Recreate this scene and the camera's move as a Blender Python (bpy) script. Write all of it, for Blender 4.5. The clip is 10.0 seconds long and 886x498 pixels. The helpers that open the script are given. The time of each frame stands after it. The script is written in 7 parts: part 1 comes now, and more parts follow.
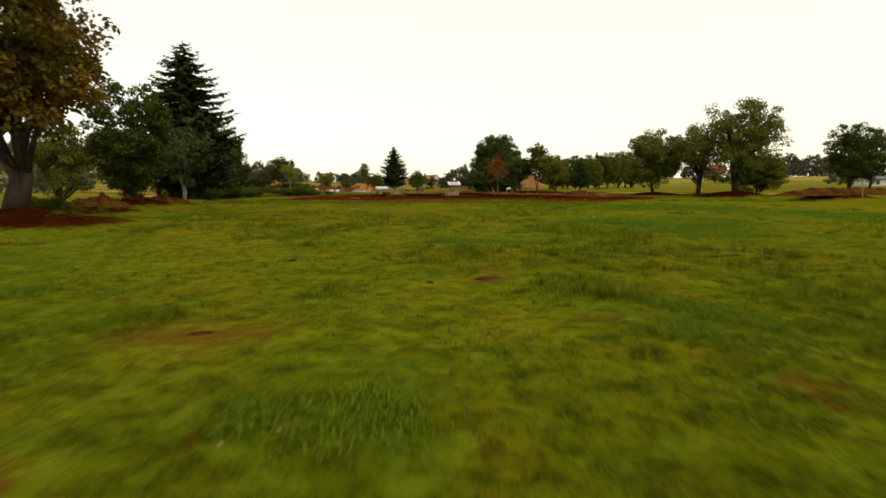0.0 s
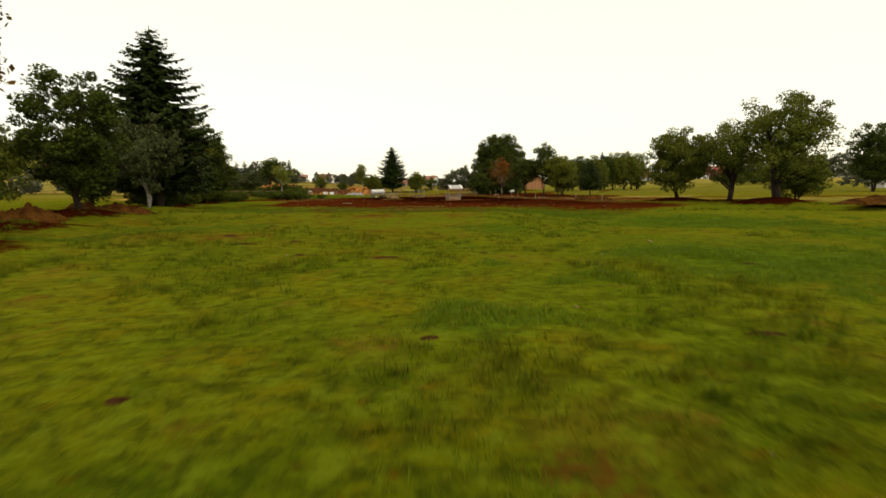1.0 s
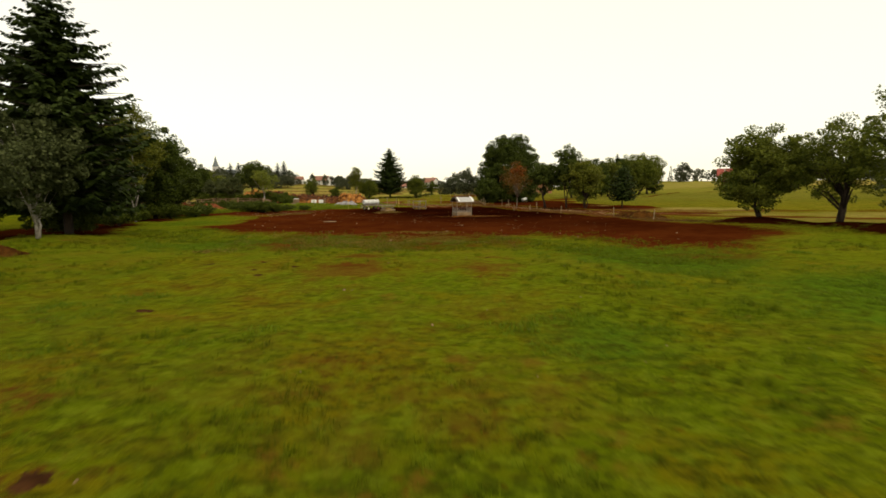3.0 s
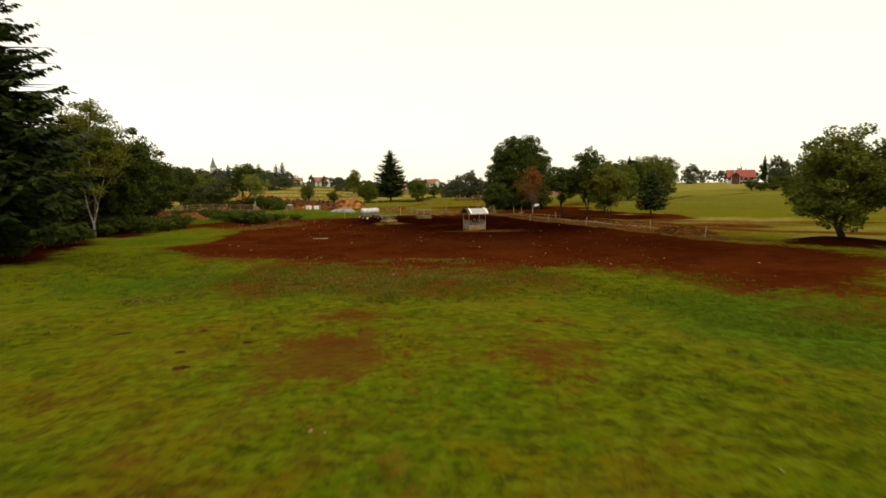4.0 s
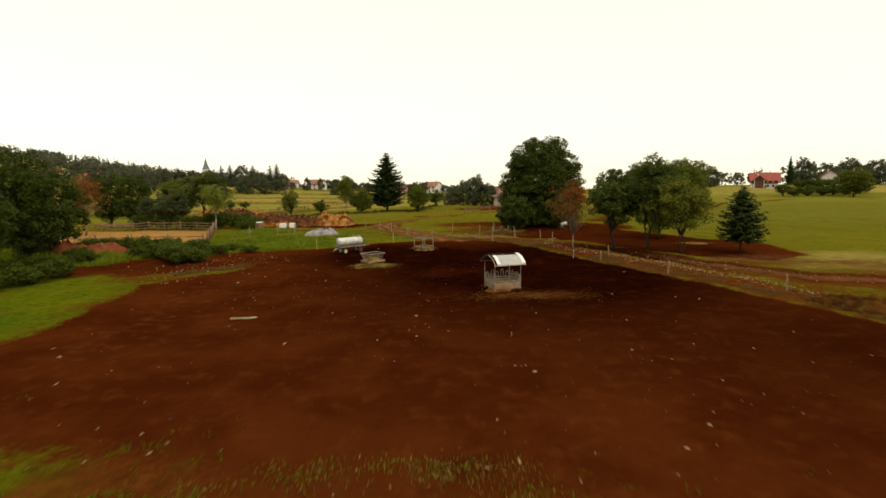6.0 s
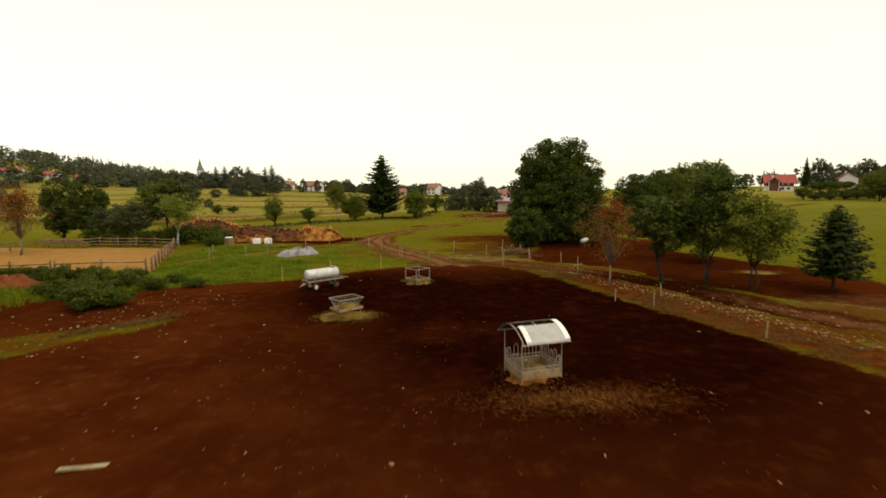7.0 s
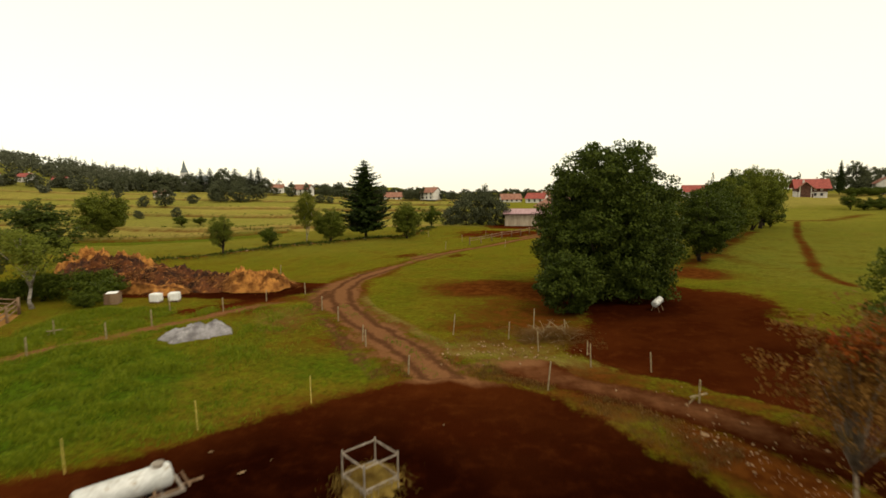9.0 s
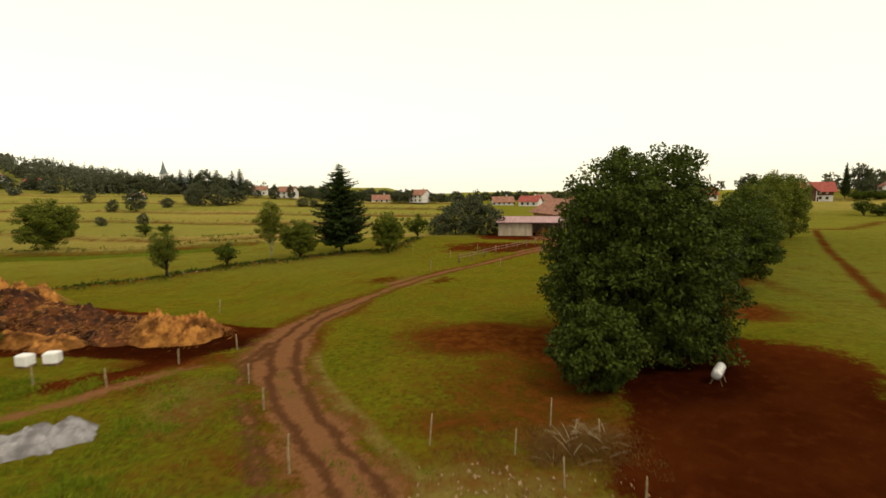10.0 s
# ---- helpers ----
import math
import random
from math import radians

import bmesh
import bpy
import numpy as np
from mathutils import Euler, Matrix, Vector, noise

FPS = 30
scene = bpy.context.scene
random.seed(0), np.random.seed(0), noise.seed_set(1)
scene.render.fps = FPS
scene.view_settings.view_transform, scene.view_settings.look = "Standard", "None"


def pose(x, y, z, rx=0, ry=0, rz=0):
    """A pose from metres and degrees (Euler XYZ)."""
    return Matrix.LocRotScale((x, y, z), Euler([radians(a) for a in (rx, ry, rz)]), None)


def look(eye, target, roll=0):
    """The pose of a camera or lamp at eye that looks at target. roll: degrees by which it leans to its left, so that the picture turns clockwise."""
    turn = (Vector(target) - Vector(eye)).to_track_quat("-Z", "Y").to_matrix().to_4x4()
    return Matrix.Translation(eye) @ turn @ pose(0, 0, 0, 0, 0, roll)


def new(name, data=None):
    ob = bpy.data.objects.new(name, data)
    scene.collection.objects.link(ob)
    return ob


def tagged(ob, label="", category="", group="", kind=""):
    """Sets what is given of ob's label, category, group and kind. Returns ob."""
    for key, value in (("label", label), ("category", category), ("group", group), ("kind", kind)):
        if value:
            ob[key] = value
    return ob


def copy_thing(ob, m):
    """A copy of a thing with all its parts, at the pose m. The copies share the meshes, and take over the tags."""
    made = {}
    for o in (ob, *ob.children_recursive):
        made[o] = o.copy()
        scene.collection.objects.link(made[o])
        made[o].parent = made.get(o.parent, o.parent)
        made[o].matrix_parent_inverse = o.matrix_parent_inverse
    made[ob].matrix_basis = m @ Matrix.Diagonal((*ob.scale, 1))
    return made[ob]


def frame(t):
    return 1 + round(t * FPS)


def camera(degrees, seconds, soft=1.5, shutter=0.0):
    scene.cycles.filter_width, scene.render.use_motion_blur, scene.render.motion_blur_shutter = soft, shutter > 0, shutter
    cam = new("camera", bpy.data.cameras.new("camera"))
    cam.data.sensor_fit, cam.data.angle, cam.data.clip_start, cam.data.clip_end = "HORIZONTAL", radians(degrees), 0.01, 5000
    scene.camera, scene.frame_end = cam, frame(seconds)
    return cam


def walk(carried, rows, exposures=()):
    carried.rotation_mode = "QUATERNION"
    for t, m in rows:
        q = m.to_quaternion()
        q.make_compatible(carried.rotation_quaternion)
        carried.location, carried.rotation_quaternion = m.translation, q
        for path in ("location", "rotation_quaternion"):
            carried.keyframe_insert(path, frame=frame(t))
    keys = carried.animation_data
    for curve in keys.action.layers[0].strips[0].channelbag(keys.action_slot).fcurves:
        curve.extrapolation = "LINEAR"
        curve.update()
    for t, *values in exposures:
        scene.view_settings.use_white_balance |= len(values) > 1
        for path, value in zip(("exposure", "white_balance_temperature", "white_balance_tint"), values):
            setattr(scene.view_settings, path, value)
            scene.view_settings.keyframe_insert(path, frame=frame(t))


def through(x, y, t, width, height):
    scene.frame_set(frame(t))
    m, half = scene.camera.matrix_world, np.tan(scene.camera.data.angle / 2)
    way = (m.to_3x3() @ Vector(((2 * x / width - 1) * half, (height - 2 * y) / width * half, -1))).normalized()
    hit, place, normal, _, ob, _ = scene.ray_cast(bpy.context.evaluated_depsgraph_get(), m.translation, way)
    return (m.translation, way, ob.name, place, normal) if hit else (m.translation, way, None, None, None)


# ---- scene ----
# camera and its flight
cam = camera(81.3, 10.0, soft=1.6, shutter=0.38)
EYES = [
    (0.0, (0.05, 0.0, 1.70), -0.03), (0.5, (0.03, 3.21, 1.90), 0.0), (1.0, (-0.09, 6.79, 2.17), 0.03),
    (1.5, (-0.16, 10.23, 2.45), 0.06), (2.0, (-0.29, 13.88, 2.82), 0.1), (2.5, (-0.55, 17.4, 3.14), 0.14),
    (4.0, (-1.86, 29.46, 4.45), 0.1), (4.5, (-2.17, 33.85, 4.98), 0.06), (5.0, (-2.31, 38.77, 5.53), 0.0),
    (5.5, (-2.36, 43.76, 6.0), -0.03), (7.0, (-2.24, 61.24, 7.88), -0.12), (7.5, (-2.15, 67.27, 8.42), -0.13),
    (8.0, (-2.11, 73.61, 9.04), -0.17), (8.5, (-2.09, 79.73, 9.71), -0.2), (9.0, (-1.83, 86.24, 10.5), 0.0),
    (9.5, (-1.46, 92.65, 11.24), 0.2), (10.0, (-0.86, 99.22, 11.88), 0.98),
]
FLIGHT = []
for t, (ex, ey, ez), turn in EYES:
    pitch = -7.05 + 0.15 * min(1.0, t / 4.0)
    FLIGHT.append((t, pose(ex, ey, ez, 90 + pitch, 0.55, -turn)))
walk(cam, FLIGHT)

# overcast daylight: a bright veil of cloud over the sky, and a broad weak sun
SUN_UP, SUN_TURN = 52.0, 140.0
world = bpy.data.worlds.new("overcast")
scene.world = world
world.use_nodes = True
wn, wl = world.node_tree.nodes, world.node_tree.links
wn.clear()
sky = wn.new("ShaderNodeTexSky")
sky.sky_type, sky.sun_disc = "NISHITA", False
sky.sun_elevation, sky.sun_rotation = radians(SUN_UP), radians(SUN_TURN)
blue = wn.new("ShaderNodeBackground")
blue.inputs["Strength"].default_value = 0.05
veil = wn.new("ShaderNodeBackground")
veil.inputs["Color"].default_value = (1.0, 0.905, 0.67, 1)
veil.inputs["Strength"].default_value = 1.0
both = wn.new("ShaderNodeAddShader")
wout = wn.new("ShaderNodeOutputWorld")
wl.new(sky.outputs[0], blue.inputs["Color"])
wl.new(blue.outputs[0], both.inputs[0])
wl.new(veil.outputs[0], both.inputs[1])
wl.new(both.outputs[0], wout.inputs["Surface"])
sun_data = bpy.data.lights.new("sun", "SUN")
sun_data.energy, sun_data.angle, sun_data.color = 1.35, radians(14), (1.0, 0.86, 0.66)
sun = new("sun", sun_data)
a, e = radians(SUN_TURN), radians(SUN_UP)
sun.matrix_world = look(Vector((math.sin(a) * math.cos(e), math.cos(a) * math.cos(e), math.sin(e))) * 100, (0, 0, 0))
scene.view_settings.exposure = 0.0


# ---------------------------------------------------------------- materials
class Nodes:
    """A small wrapper that builds a node material."""

    def __init__(self, name):
        self.mat = bpy.data.materials.new(name)
        self.mat.use_nodes = True
        self.tree = self.mat.node_tree
        self.n, self.l = self.tree.nodes, self.tree.links
        self.bsdf = self.n["Principled BSDF"]
        self.out = self.n["Material Output"]
        self.coord = self.n.new("ShaderNodeTexCoord").outputs["Object"]

    def put(self, socket, value):
        if hasattr(value, "is_output"):
            self.l.new(value, socket)
        elif isinstance(value, (tuple, list)) and len(value) == 3 and socket.type == "RGBA":
            socket.default_value = (*value, 1)
        else:
            socket.default_value = value

    def noise(self, scale, detail=3, rough=0.55, vector=None, distortion=0.0):
        k = self.n.new("ShaderNodeTexNoise")
        k.inputs["Scale"].default_value, k.inputs["Detail"].default_value = scale, detail
        k.inputs["Roughness"].default_value, k.inputs["Distortion"].default_value = rough, distortion
        self.l.new(vector or self.coord, k.inputs["Vector"])
        return k.outputs[0]

    def ramp(self, value, lo, hi, a=0.0, b=1.0):
        k = self.n.new("ShaderNodeMapRange")
        k.interpolation_type = "SMOOTHSTEP"
        for i, v in enumerate((value, lo, hi, a, b)):
            self.put(k.inputs[i], v)
        return k.outputs[0]

    def mix(self, f, a, b, blend="MIX"):
        k = self.n.new("ShaderNodeMix")
        k.data_type, k.blend_type = "RGBA", blend
        self.put(k.inputs[0], f)
        self.put(k.inputs[6], a)
        self.put(k.inputs[7], b)
        return k.outputs[2]

    def math(self, op, a, b=0.0):
        k = self.n.new("ShaderNodeMath")
        k.operation = op
        self.put(k.inputs[0], a)
        self.put(k.inputs[1], b)
        return k.outputs[0]

    def attr(self, name):
        k = self.n.new("ShaderNodeAttribute")
        k.attribute_name = name
        return k.outputs["Fac"]

    def stretch(self, sx, sy, sz, turn=0.0):
        k = self.n.new("ShaderNodeMapping")
        k.inputs["Scale"].default_value = (sx, sy, sz)
        k.inputs["Rotation"].default_value = (0, 0, radians(turn))
        self.l.new(self.coord, k.inputs["Vector"])
        return k.outputs[0]

    def bump(self, height, strength=0.4, distance=0.05):
        k = self.n.new("ShaderNodeBump")
        k.inputs["Strength"].default_value, k.inputs["Distance"].default_value = strength, distance
        self.l.new(height, k.inputs["Height"])
        self.l.new(k.outputs[0], self.bsdf.inputs["Normal"])

    def done(self, color, rough=0.85, metal=0.0, spec=0.3):
        self.put(self.bsdf.inputs["Base Color"], color)
        self.put(self.bsdf.inputs["Roughness"], rough)
        self.put(self.bsdf.inputs["Metallic"], metal)
        self.bsdf.inputs["Specular IOR Level"].default_value = spec
        return self.mat


def surface(name, dark, light, scale=3.0, rough=0.8, metal=0.0, fine=30.0, bump=0.3, depth=0.02, spec=0.3, stretch=None, worn=None):
    """A weathered surface: two tones in coarse patches, fine grain, and relief."""
    k = Nodes(name)
    v = k.stretch(*stretch) if stretch else None
    coarse, grain = k.noise(scale, 4, vector=v), k.noise(fine, 3, 0.6, vector=v)
    c = k.mix(k.ramp(coarse, 0.35, 0.65), dark, light)
    c = k.mix(k.ramp(grain, 0.3, 0.75, 0.0, 0.45), c, tuple(0.6 * q for q in dark))
    if worn:
        c = k.mix(k.ramp(k.noise(scale * 2.3, 5, 0.7), 0.56, 0.68), c, worn)
    k.bump(grain, bump, depth)
    return k.done(c, rough, metal, spec)


def foliage(name, dark, light, tip=None, through=0.3, scale=0.5):
    """Leaves that differ one from another and from bough to bough, letting some light through."""
    k = Nodes(name)
    geo = k.n.new("ShaderNodeNewGeometry")
    isl = geo.outputs["Random Per Island"]
    c = k.mix(isl, dark, light)
    c = k.mix(k.ramp(k.noise(scale, 3), 0.35, 0.7, 0.0, 0.6), c, tip or light)
    k.done(c, 0.6, 0.0, 0.08)
    tr = k.n.new("ShaderNodeBsdfTranslucent")
    k.l.new(c, tr.inputs["Color"])
    m = k.n.new("ShaderNodeMixShader")
    m.inputs[0].default_value = through
    k.l.new(k.bsdf.outputs[0], m.inputs[1])
    k.l.new(tr.outputs[0], m.inputs[2])
    k.l.new(m.outputs[0], k.out.inputs["Surface"])
    return k.mat


def blade_material():
    """Meadow grass whose colour changes from tuft to tuft and patch to patch."""
    k = Nodes("meadow_blades")
    geo = k.n.new("ShaderNodeNewGeometry")
    c = k.mix(geo.outputs["Random Per Island"], (0.096, 0.136, 0.006), (0.165, 0.184, 0.010))
    c = k.mix(k.ramp(k.noise(0.22, 4, 0.6), 0.38, 0.62, 0.0, 0.6), c, (0.175, 0.175, 0.010))
    c = k.mix(k.ramp(k.noise(0.42, 4, 0.65), 0.50, 0.66, 0.0, 0.7), c, (0.165, 0.128, 0.009))
    c = k.mix(k.ramp(k.noise(1.1, 4, 0.65), 0.50, 0.66, 0.0, 0.7), c, (0.050, 0.078, 0.008))
    c = k.mix(k.ramp(k.noise(2.6, 3, 0.6), 0.58, 0.70, 0.0, 0.8), c, (0.090, 0.052, 0.009))
    c = k.mix(k.ramp(k.noise(0.5, 5, 0.7), 0.58, 0.70, 0.0, 0.7), c, (0.120, 0.066, 0.011))
    # shaded gaps and lit tips of the tufts, put into the blade colour
    c = k.mix(k.ramp(k.noise(3.4, 4, 0.65), 0.46, 0.62, 0.0, 0.7), c, (0.030, 0.046, 0.0025))
    c = k.mix(k.ramp(k.noise(2.3, 4, 0.65), 0.50, 0.64, 0.0, 0.6), c, (0.150, 0.195, 0.010))
    c = k.mix(k.ramp(k.noise(0.13, 4, 0.65), 0.52, 0.66, 0.0, 0.55), c, (0.150, 0.112, 0.008))
    c = k.mix(1.0, c, (0.84, 0.89, 0.36), "MULTIPLY")
    k.done(c, 0.6, 0.0, 0.06)
    tr = k.n.new("ShaderNodeBsdfTranslucent")
    k.l.new(c, tr.inputs["Color"])
    m = k.n.new("ShaderNodeMixShader")
    m.inputs[0].default_value = 0.45
    k.l.new(k.bsdf.outputs[0], m.inputs[1])
    k.l.new(tr.outputs[0], m.inputs[2])
    k.l.new(m.outputs[0], k.out.inputs["Surface"])
    return k.mat


def ground_material():
    k = Nodes("ground")
    big, patch, clump = k.noise(0.045, 3), k.noise(0.22, 4, 0.6), k.noise(1.1, 4, 0.65)
    tuft, fine = k.noise(5.0, 4, 0.7), k.noise(28.0, 3, 0.7)
    long = k.noise(2.2, 3, 0.6, k.stretch(0.35, 1.0, 1.0, 12))
    # short turf: lush, olive and brownish, in soft patches of many sizes
    g = k.mix(k.ramp(patch, 0.36, 0.64), (0.052, 0.080, 0.0032), (0.106, 0.112, 0.0046))
    g = k.mix(k.ramp(big, 0.42, 0.60, 0.0, 0.6), g, (0.066, 0.104, 0.0038))
    g = k.mix(k.ramp(k.noise(0.42, 4, 0.65), 0.50, 0.66, 0.0, 0.65), g, (0.120, 0.088, 0.0050))
    g = k.mix(k.ramp(clump, 0.50, 0.66, 0.0, 0.65), g, (0.036, 0.056, 0.0042))
    # gaps between tufts, with their shade put into the colour
    g = k.mix(k.ramp(long, 0.54, 0.68, 0.0, 0.8), g, (0.022, 0.032, 0.0030))
    g = k.mix(k.ramp(tuft, 0.52, 0.68, 0.0, 0.65), g, (0.028, 0.036, 0.0032))
    g = k.mix(k.ramp(k.noise(2.6, 3, 0.6), 0.60, 0.72, 0.0, 0.7), g, (0.072, 0.036, 0.0036))
    g = k.mix(k.ramp(fine, 0.5, 0.8, 0.0, 0.35), g, (0.125, 0.130, 0.020))
    g = k.mix(1.0, g, (0.92, 0.89, 0.37), "MULTIPLY")
    # drier, browner pasture farther on
    pasture = k.mix(k.ramp(patch, 0.34, 0.66), (0.072, 0.066, 0.0044), (0.112, 0.084, 0.0064))
    pasture = k.mix(k.ramp(clump, 0.45, 0.70, 0.0, 0.55), pasture, (0.066, 0.053, 0.0046))
    pasture = k.mix(k.ramp(tuft, 0.50, 0.72, 0.0, 0.45), pasture, (0.118, 0.086, 0.0090))
    pasture = k.mix(k.ramp(k.noise(0.09, 4, 0.65), 0.50, 0.66, 0.0, 0.6), pasture, (0.110, 0.074, 0.0085))
    g = k.mix(k.ramp(k.math("ADD", k.attr("olive"), k.math("MULTIPLY", k.math("SUBTRACT", big, 0.5), 0.6)), 0.2, 0.8), g, pasture)
    # tuft gaps painted dark for shade that the relief hardly gives
    g = k.mix(k.ramp(k.noise(3.4, 4, 0.65), 0.46, 0.62, 0.0, 0.66), g, (0.018, 0.026, 0.0016))
    g = k.mix(k.ramp(k.noise(0.13, 4, 0.65), 0.52, 0.66, 0.0, 0.55), g, k.mix(k.ramp(clump, 0.4, 0.65), (0.112, 0.086, 0.0055), (0.074, 0.060, 0.0042)))
    # lit tuft tips, painted brighter
    g = k.mix(k.ramp(k.noise(2.3, 4, 0.65), 0.50, 0.64, 0.0, 0.6), g, (0.100, 0.128, 0.0050))
    # hay meadows on the far rise, paled by haze put into the colour
    haze_pale = k.mix(k.ramp(patch, 0.34, 0.66), (0.185, 0.165, 0.042), (0.150, 0.150, 0.036))
    haze_pale = k.mix(k.ramp(k.noise(0.06, 3, 0.6, k.stretch(0.4, 1.6, 1.0, -8)), 0.45, 0.65, 0.0, 0.6), haze_pale, (0.125, 0.128, 0.026))
    g = k.mix(k.math("MULTIPLY", k.attr("haze_pale"), k.ramp(clump, 0.2, 0.7, 1.0, 0.7)), g, haze_pale)
    # worn places in the turf
    worn = k.ramp(k.noise(0.5, 5, 0.7), 0.58, 0.70, 0.0, 0.7)
    g = k.mix(worn, g, (0.105, 0.052, 0.0065))
    scuff = k.math("ADD", k.attr("scuff"), k.math("MULTIPLY", k.math("SUBTRACT", clump, 0.5), 1.4))
    scuff = k.math("ADD", scuff, k.math("MULTIPLY", k.math("SUBTRACT", tuft, 0.5), 1.7))
    g = k.mix(k.ramp(scuff, 0.36, 0.80, 0.0, 0.8), g, k.mix(tuft, (0.0460, 0.0130, 0.0022), (0.0880, 0.0320, 0.0056)))
    # dry and mown grass
    dry = k.attr("dry")
    straw = k.mix(k.ramp(clump, 0.35, 0.7), (0.260, 0.180, 0.052), (0.185, 0.150, 0.038))
    straw = k.mix(k.ramp(tuft, 0.5, 0.75, 0.0, 0.6), straw, (0.100, 0.055, 0.014))
    straw = k.mix(k.ramp(k.noise(0.013, 2), 0.4, 0.6, 0.0, 0.6), straw, (0.128, 0.118, 0.026))
    g = k.mix(k.ramp(k.math("ADD", dry, k.math("MULTIPLY", k.math("SUBTRACT", patch, 0.5), 0.9)), 0.25, 0.75), g, straw)
    lush = k.attr("lush")
    # lit clumps and shaded hollows of lush turf, painted as two greens
    g = k.mix(k.ramp(k.math("ADD", lush, k.math("MULTIPLY", k.math("SUBTRACT", clump, 0.5), 0.6)), 0.3, 0.8, 0.0, 0.8), g, k.mix(k.ramp(k.math("ADD", k.noise(2.4, 4, 0.65), k.math("MULTIPLY", k.math("SUBTRACT", tuft, 0.5), 0.6)), 0.40, 0.60), (0.0470, 0.0980, 0.0044), (0.0160, 0.0350, 0.0022)))
    # soft brown where the turf is thin, and as painted shade lines
    thin = k.math("ADD", k.attr("brown"), k.math("MULTIPLY", k.math("SUBTRACT", patch, 0.5), 1.0))
    thin = k.math("ADD", thin, k.math("MULTIPLY", k.math("SUBTRACT", clump, 0.5), 0.85))
    thin = k.math("ADD", thin, k.math("MULTIPLY", k.math("SUBTRACT", tuft, 0.5), 0.45))
    earth = k.mix(k.ramp(clump, 0.36, 0.66), (0.060, 0.0160, 0.0030), (0.108, 0.0345, 0.0062))
    earth = k.mix(k.ramp(tuft, 0.50, 0.75, 0.0, 0.5), earth, (0.042, 0.0120, 0.0026))
    g = k.mix(k.ramp(thin, 0.12, 1.08, 0.0, 1.0), g, earth)
    # trodden soil
    soil = k.attr("soil")
    s = k.mix(k.ramp(patch, 0.35, 0.65), (0.0445, 0.0086, 0.0017), (0.0690, 0.0157, 0.0031))
    s = k.mix(k.ramp(clump, 0.48, 0.75, 0.0, 0.6), s, (0.0930, 0.0252, 0.0054))
    s = k.mix(k.ramp(tuft, 0.55, 0.8, 0.0, 0.5), s, (0.0230, 0.0044, 0.0010))
    s = k.mix(k.ramp(fine, 0.66, 0.80, 0.0, 0.35), s, (0.1232, 0.0570, 0.0180))
    # darker where the yard is damp, and where tree shade is painted in
    s = k.mix(k.math("MULTIPLY", k.attr("damp_shade"), k.ramp(patch, 0.25, 0.5, 0.6, 1.0)), s, k.mix(k.ramp(clump, 0.45, 0.7), (0.0092, 0.0016, 0.0005), (0.0176, 0.0034, 0.0009)))
    pale = k.attr("pale")
    s = k.mix(k.ramp(k.math("ADD", pale, k.math("MULTIPLY", k.math("SUBTRACT", clump, 0.5), 0.5)), 0.2, 0.8), s, k.mix(tuft, (0.120, 0.050, 0.019), (0.205, 0.096, 0.040)))
    off = k.math("ABSOLUTE", k.math("SUBTRACT", k.attr("track_off"), 0.85))
    off = k.math("ADD", off, k.math("MULTIPLY", k.math("SUBTRACT", clump, 0.5), 0.9))
    off = k.math("ADD", off, k.math("MULTIPLY", k.math("SUBTRACT", tuft, 0.5), 0.5))
    s = k.mix(k.ramp(off, 0.06, 0.48, 0.72, 0.0), s, k.mix(tuft, (0.030, 0.010, 0.004), (0.062, 0.025, 0.011)))
    edge = k.math("ADD", soil, k.math("MULTIPLY", k.math("SUBTRACT", patch, 0.5), 0.95))
    edge = k.math("ADD", edge, k.math("MULTIPLY", k.math("SUBTRACT", clump, 0.5), 0.8))
    edge = k.math("ADD", edge, k.math("MULTIPLY", k.math("SUBTRACT", tuft, 0.5), 0.7))
    mask = k.ramp(edge, 0.32, 0.68)
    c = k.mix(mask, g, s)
    sand = k.attr("sand")
    sc = k.mix(k.ramp(clump, 0.3, 0.7), (0.25, 0.115, 0.036), (0.33, 0.165, 0.058))
    sc = k.mix(k.ramp(k.noise(1.4, 3, 0.6, k.stretch(0.15, 1, 1, 20)), 0.5, 0.7, 0.0, 0.5), sc, (0.22, 0.098, 0.030))
    c = k.mix(k.ramp(sand, 0.4, 0.6), c, sc)
    h = k.math("ADD", k.math("MULTIPLY", tuft, 1.0), k.math("MULTIPLY", fine, 0.35))
    h = k.math("ADD", h, k.math("MULTIPLY", k.noise(2.1, 3, 0.6), 1.5))
    k.bump(h, 0.55, 0.11)
    # the tips of the grass catch light at a low view
    tips = k.math("MULTIPLY", k.math("MULTIPLY", k.math("SUBTRACT", 1.0, mask), k.ramp(thin, 0.25, 0.8, 1.0, 0.0)), k.ramp(lush, 0.3, 0.9, 0.42, 0.20))
    k.put(k.bsdf.inputs["Sheen Weight"], tips)
    k.bsdf.inputs["Sheen Roughness"].default_value = 0.25
    k.put(k.bsdf.inputs["Sheen Tint"], k.mix(0.6, c, (0.68, 0.66, 0.05)))
    return k.done(c, 0.95, 0.0, 0.0)


M_GROUND = ground_material()
M_MEADOW = blade_material()
M_LUSH_MEADOW = foliage("lush_meadow_blades", (0.062, 0.108, 0.003), (0.170, 0.230, 0.008), (0.105, 0.160, 0.005), 0.45, 0.8)
M_LEAF = foliage("leaves_maple", (0.0160, 0.0250, 0.0034), (0.0800, 0.1010, 0.0115), (0.0450, 0.0650, 0.0068), 0.2)
M_LEAF_OAK = foliage("leaves_oak", (0.0440, 0.0640, 0.0070), (0.1650, 0.1850, 0.0200), (0.1250, 0.1320, 0.0150))
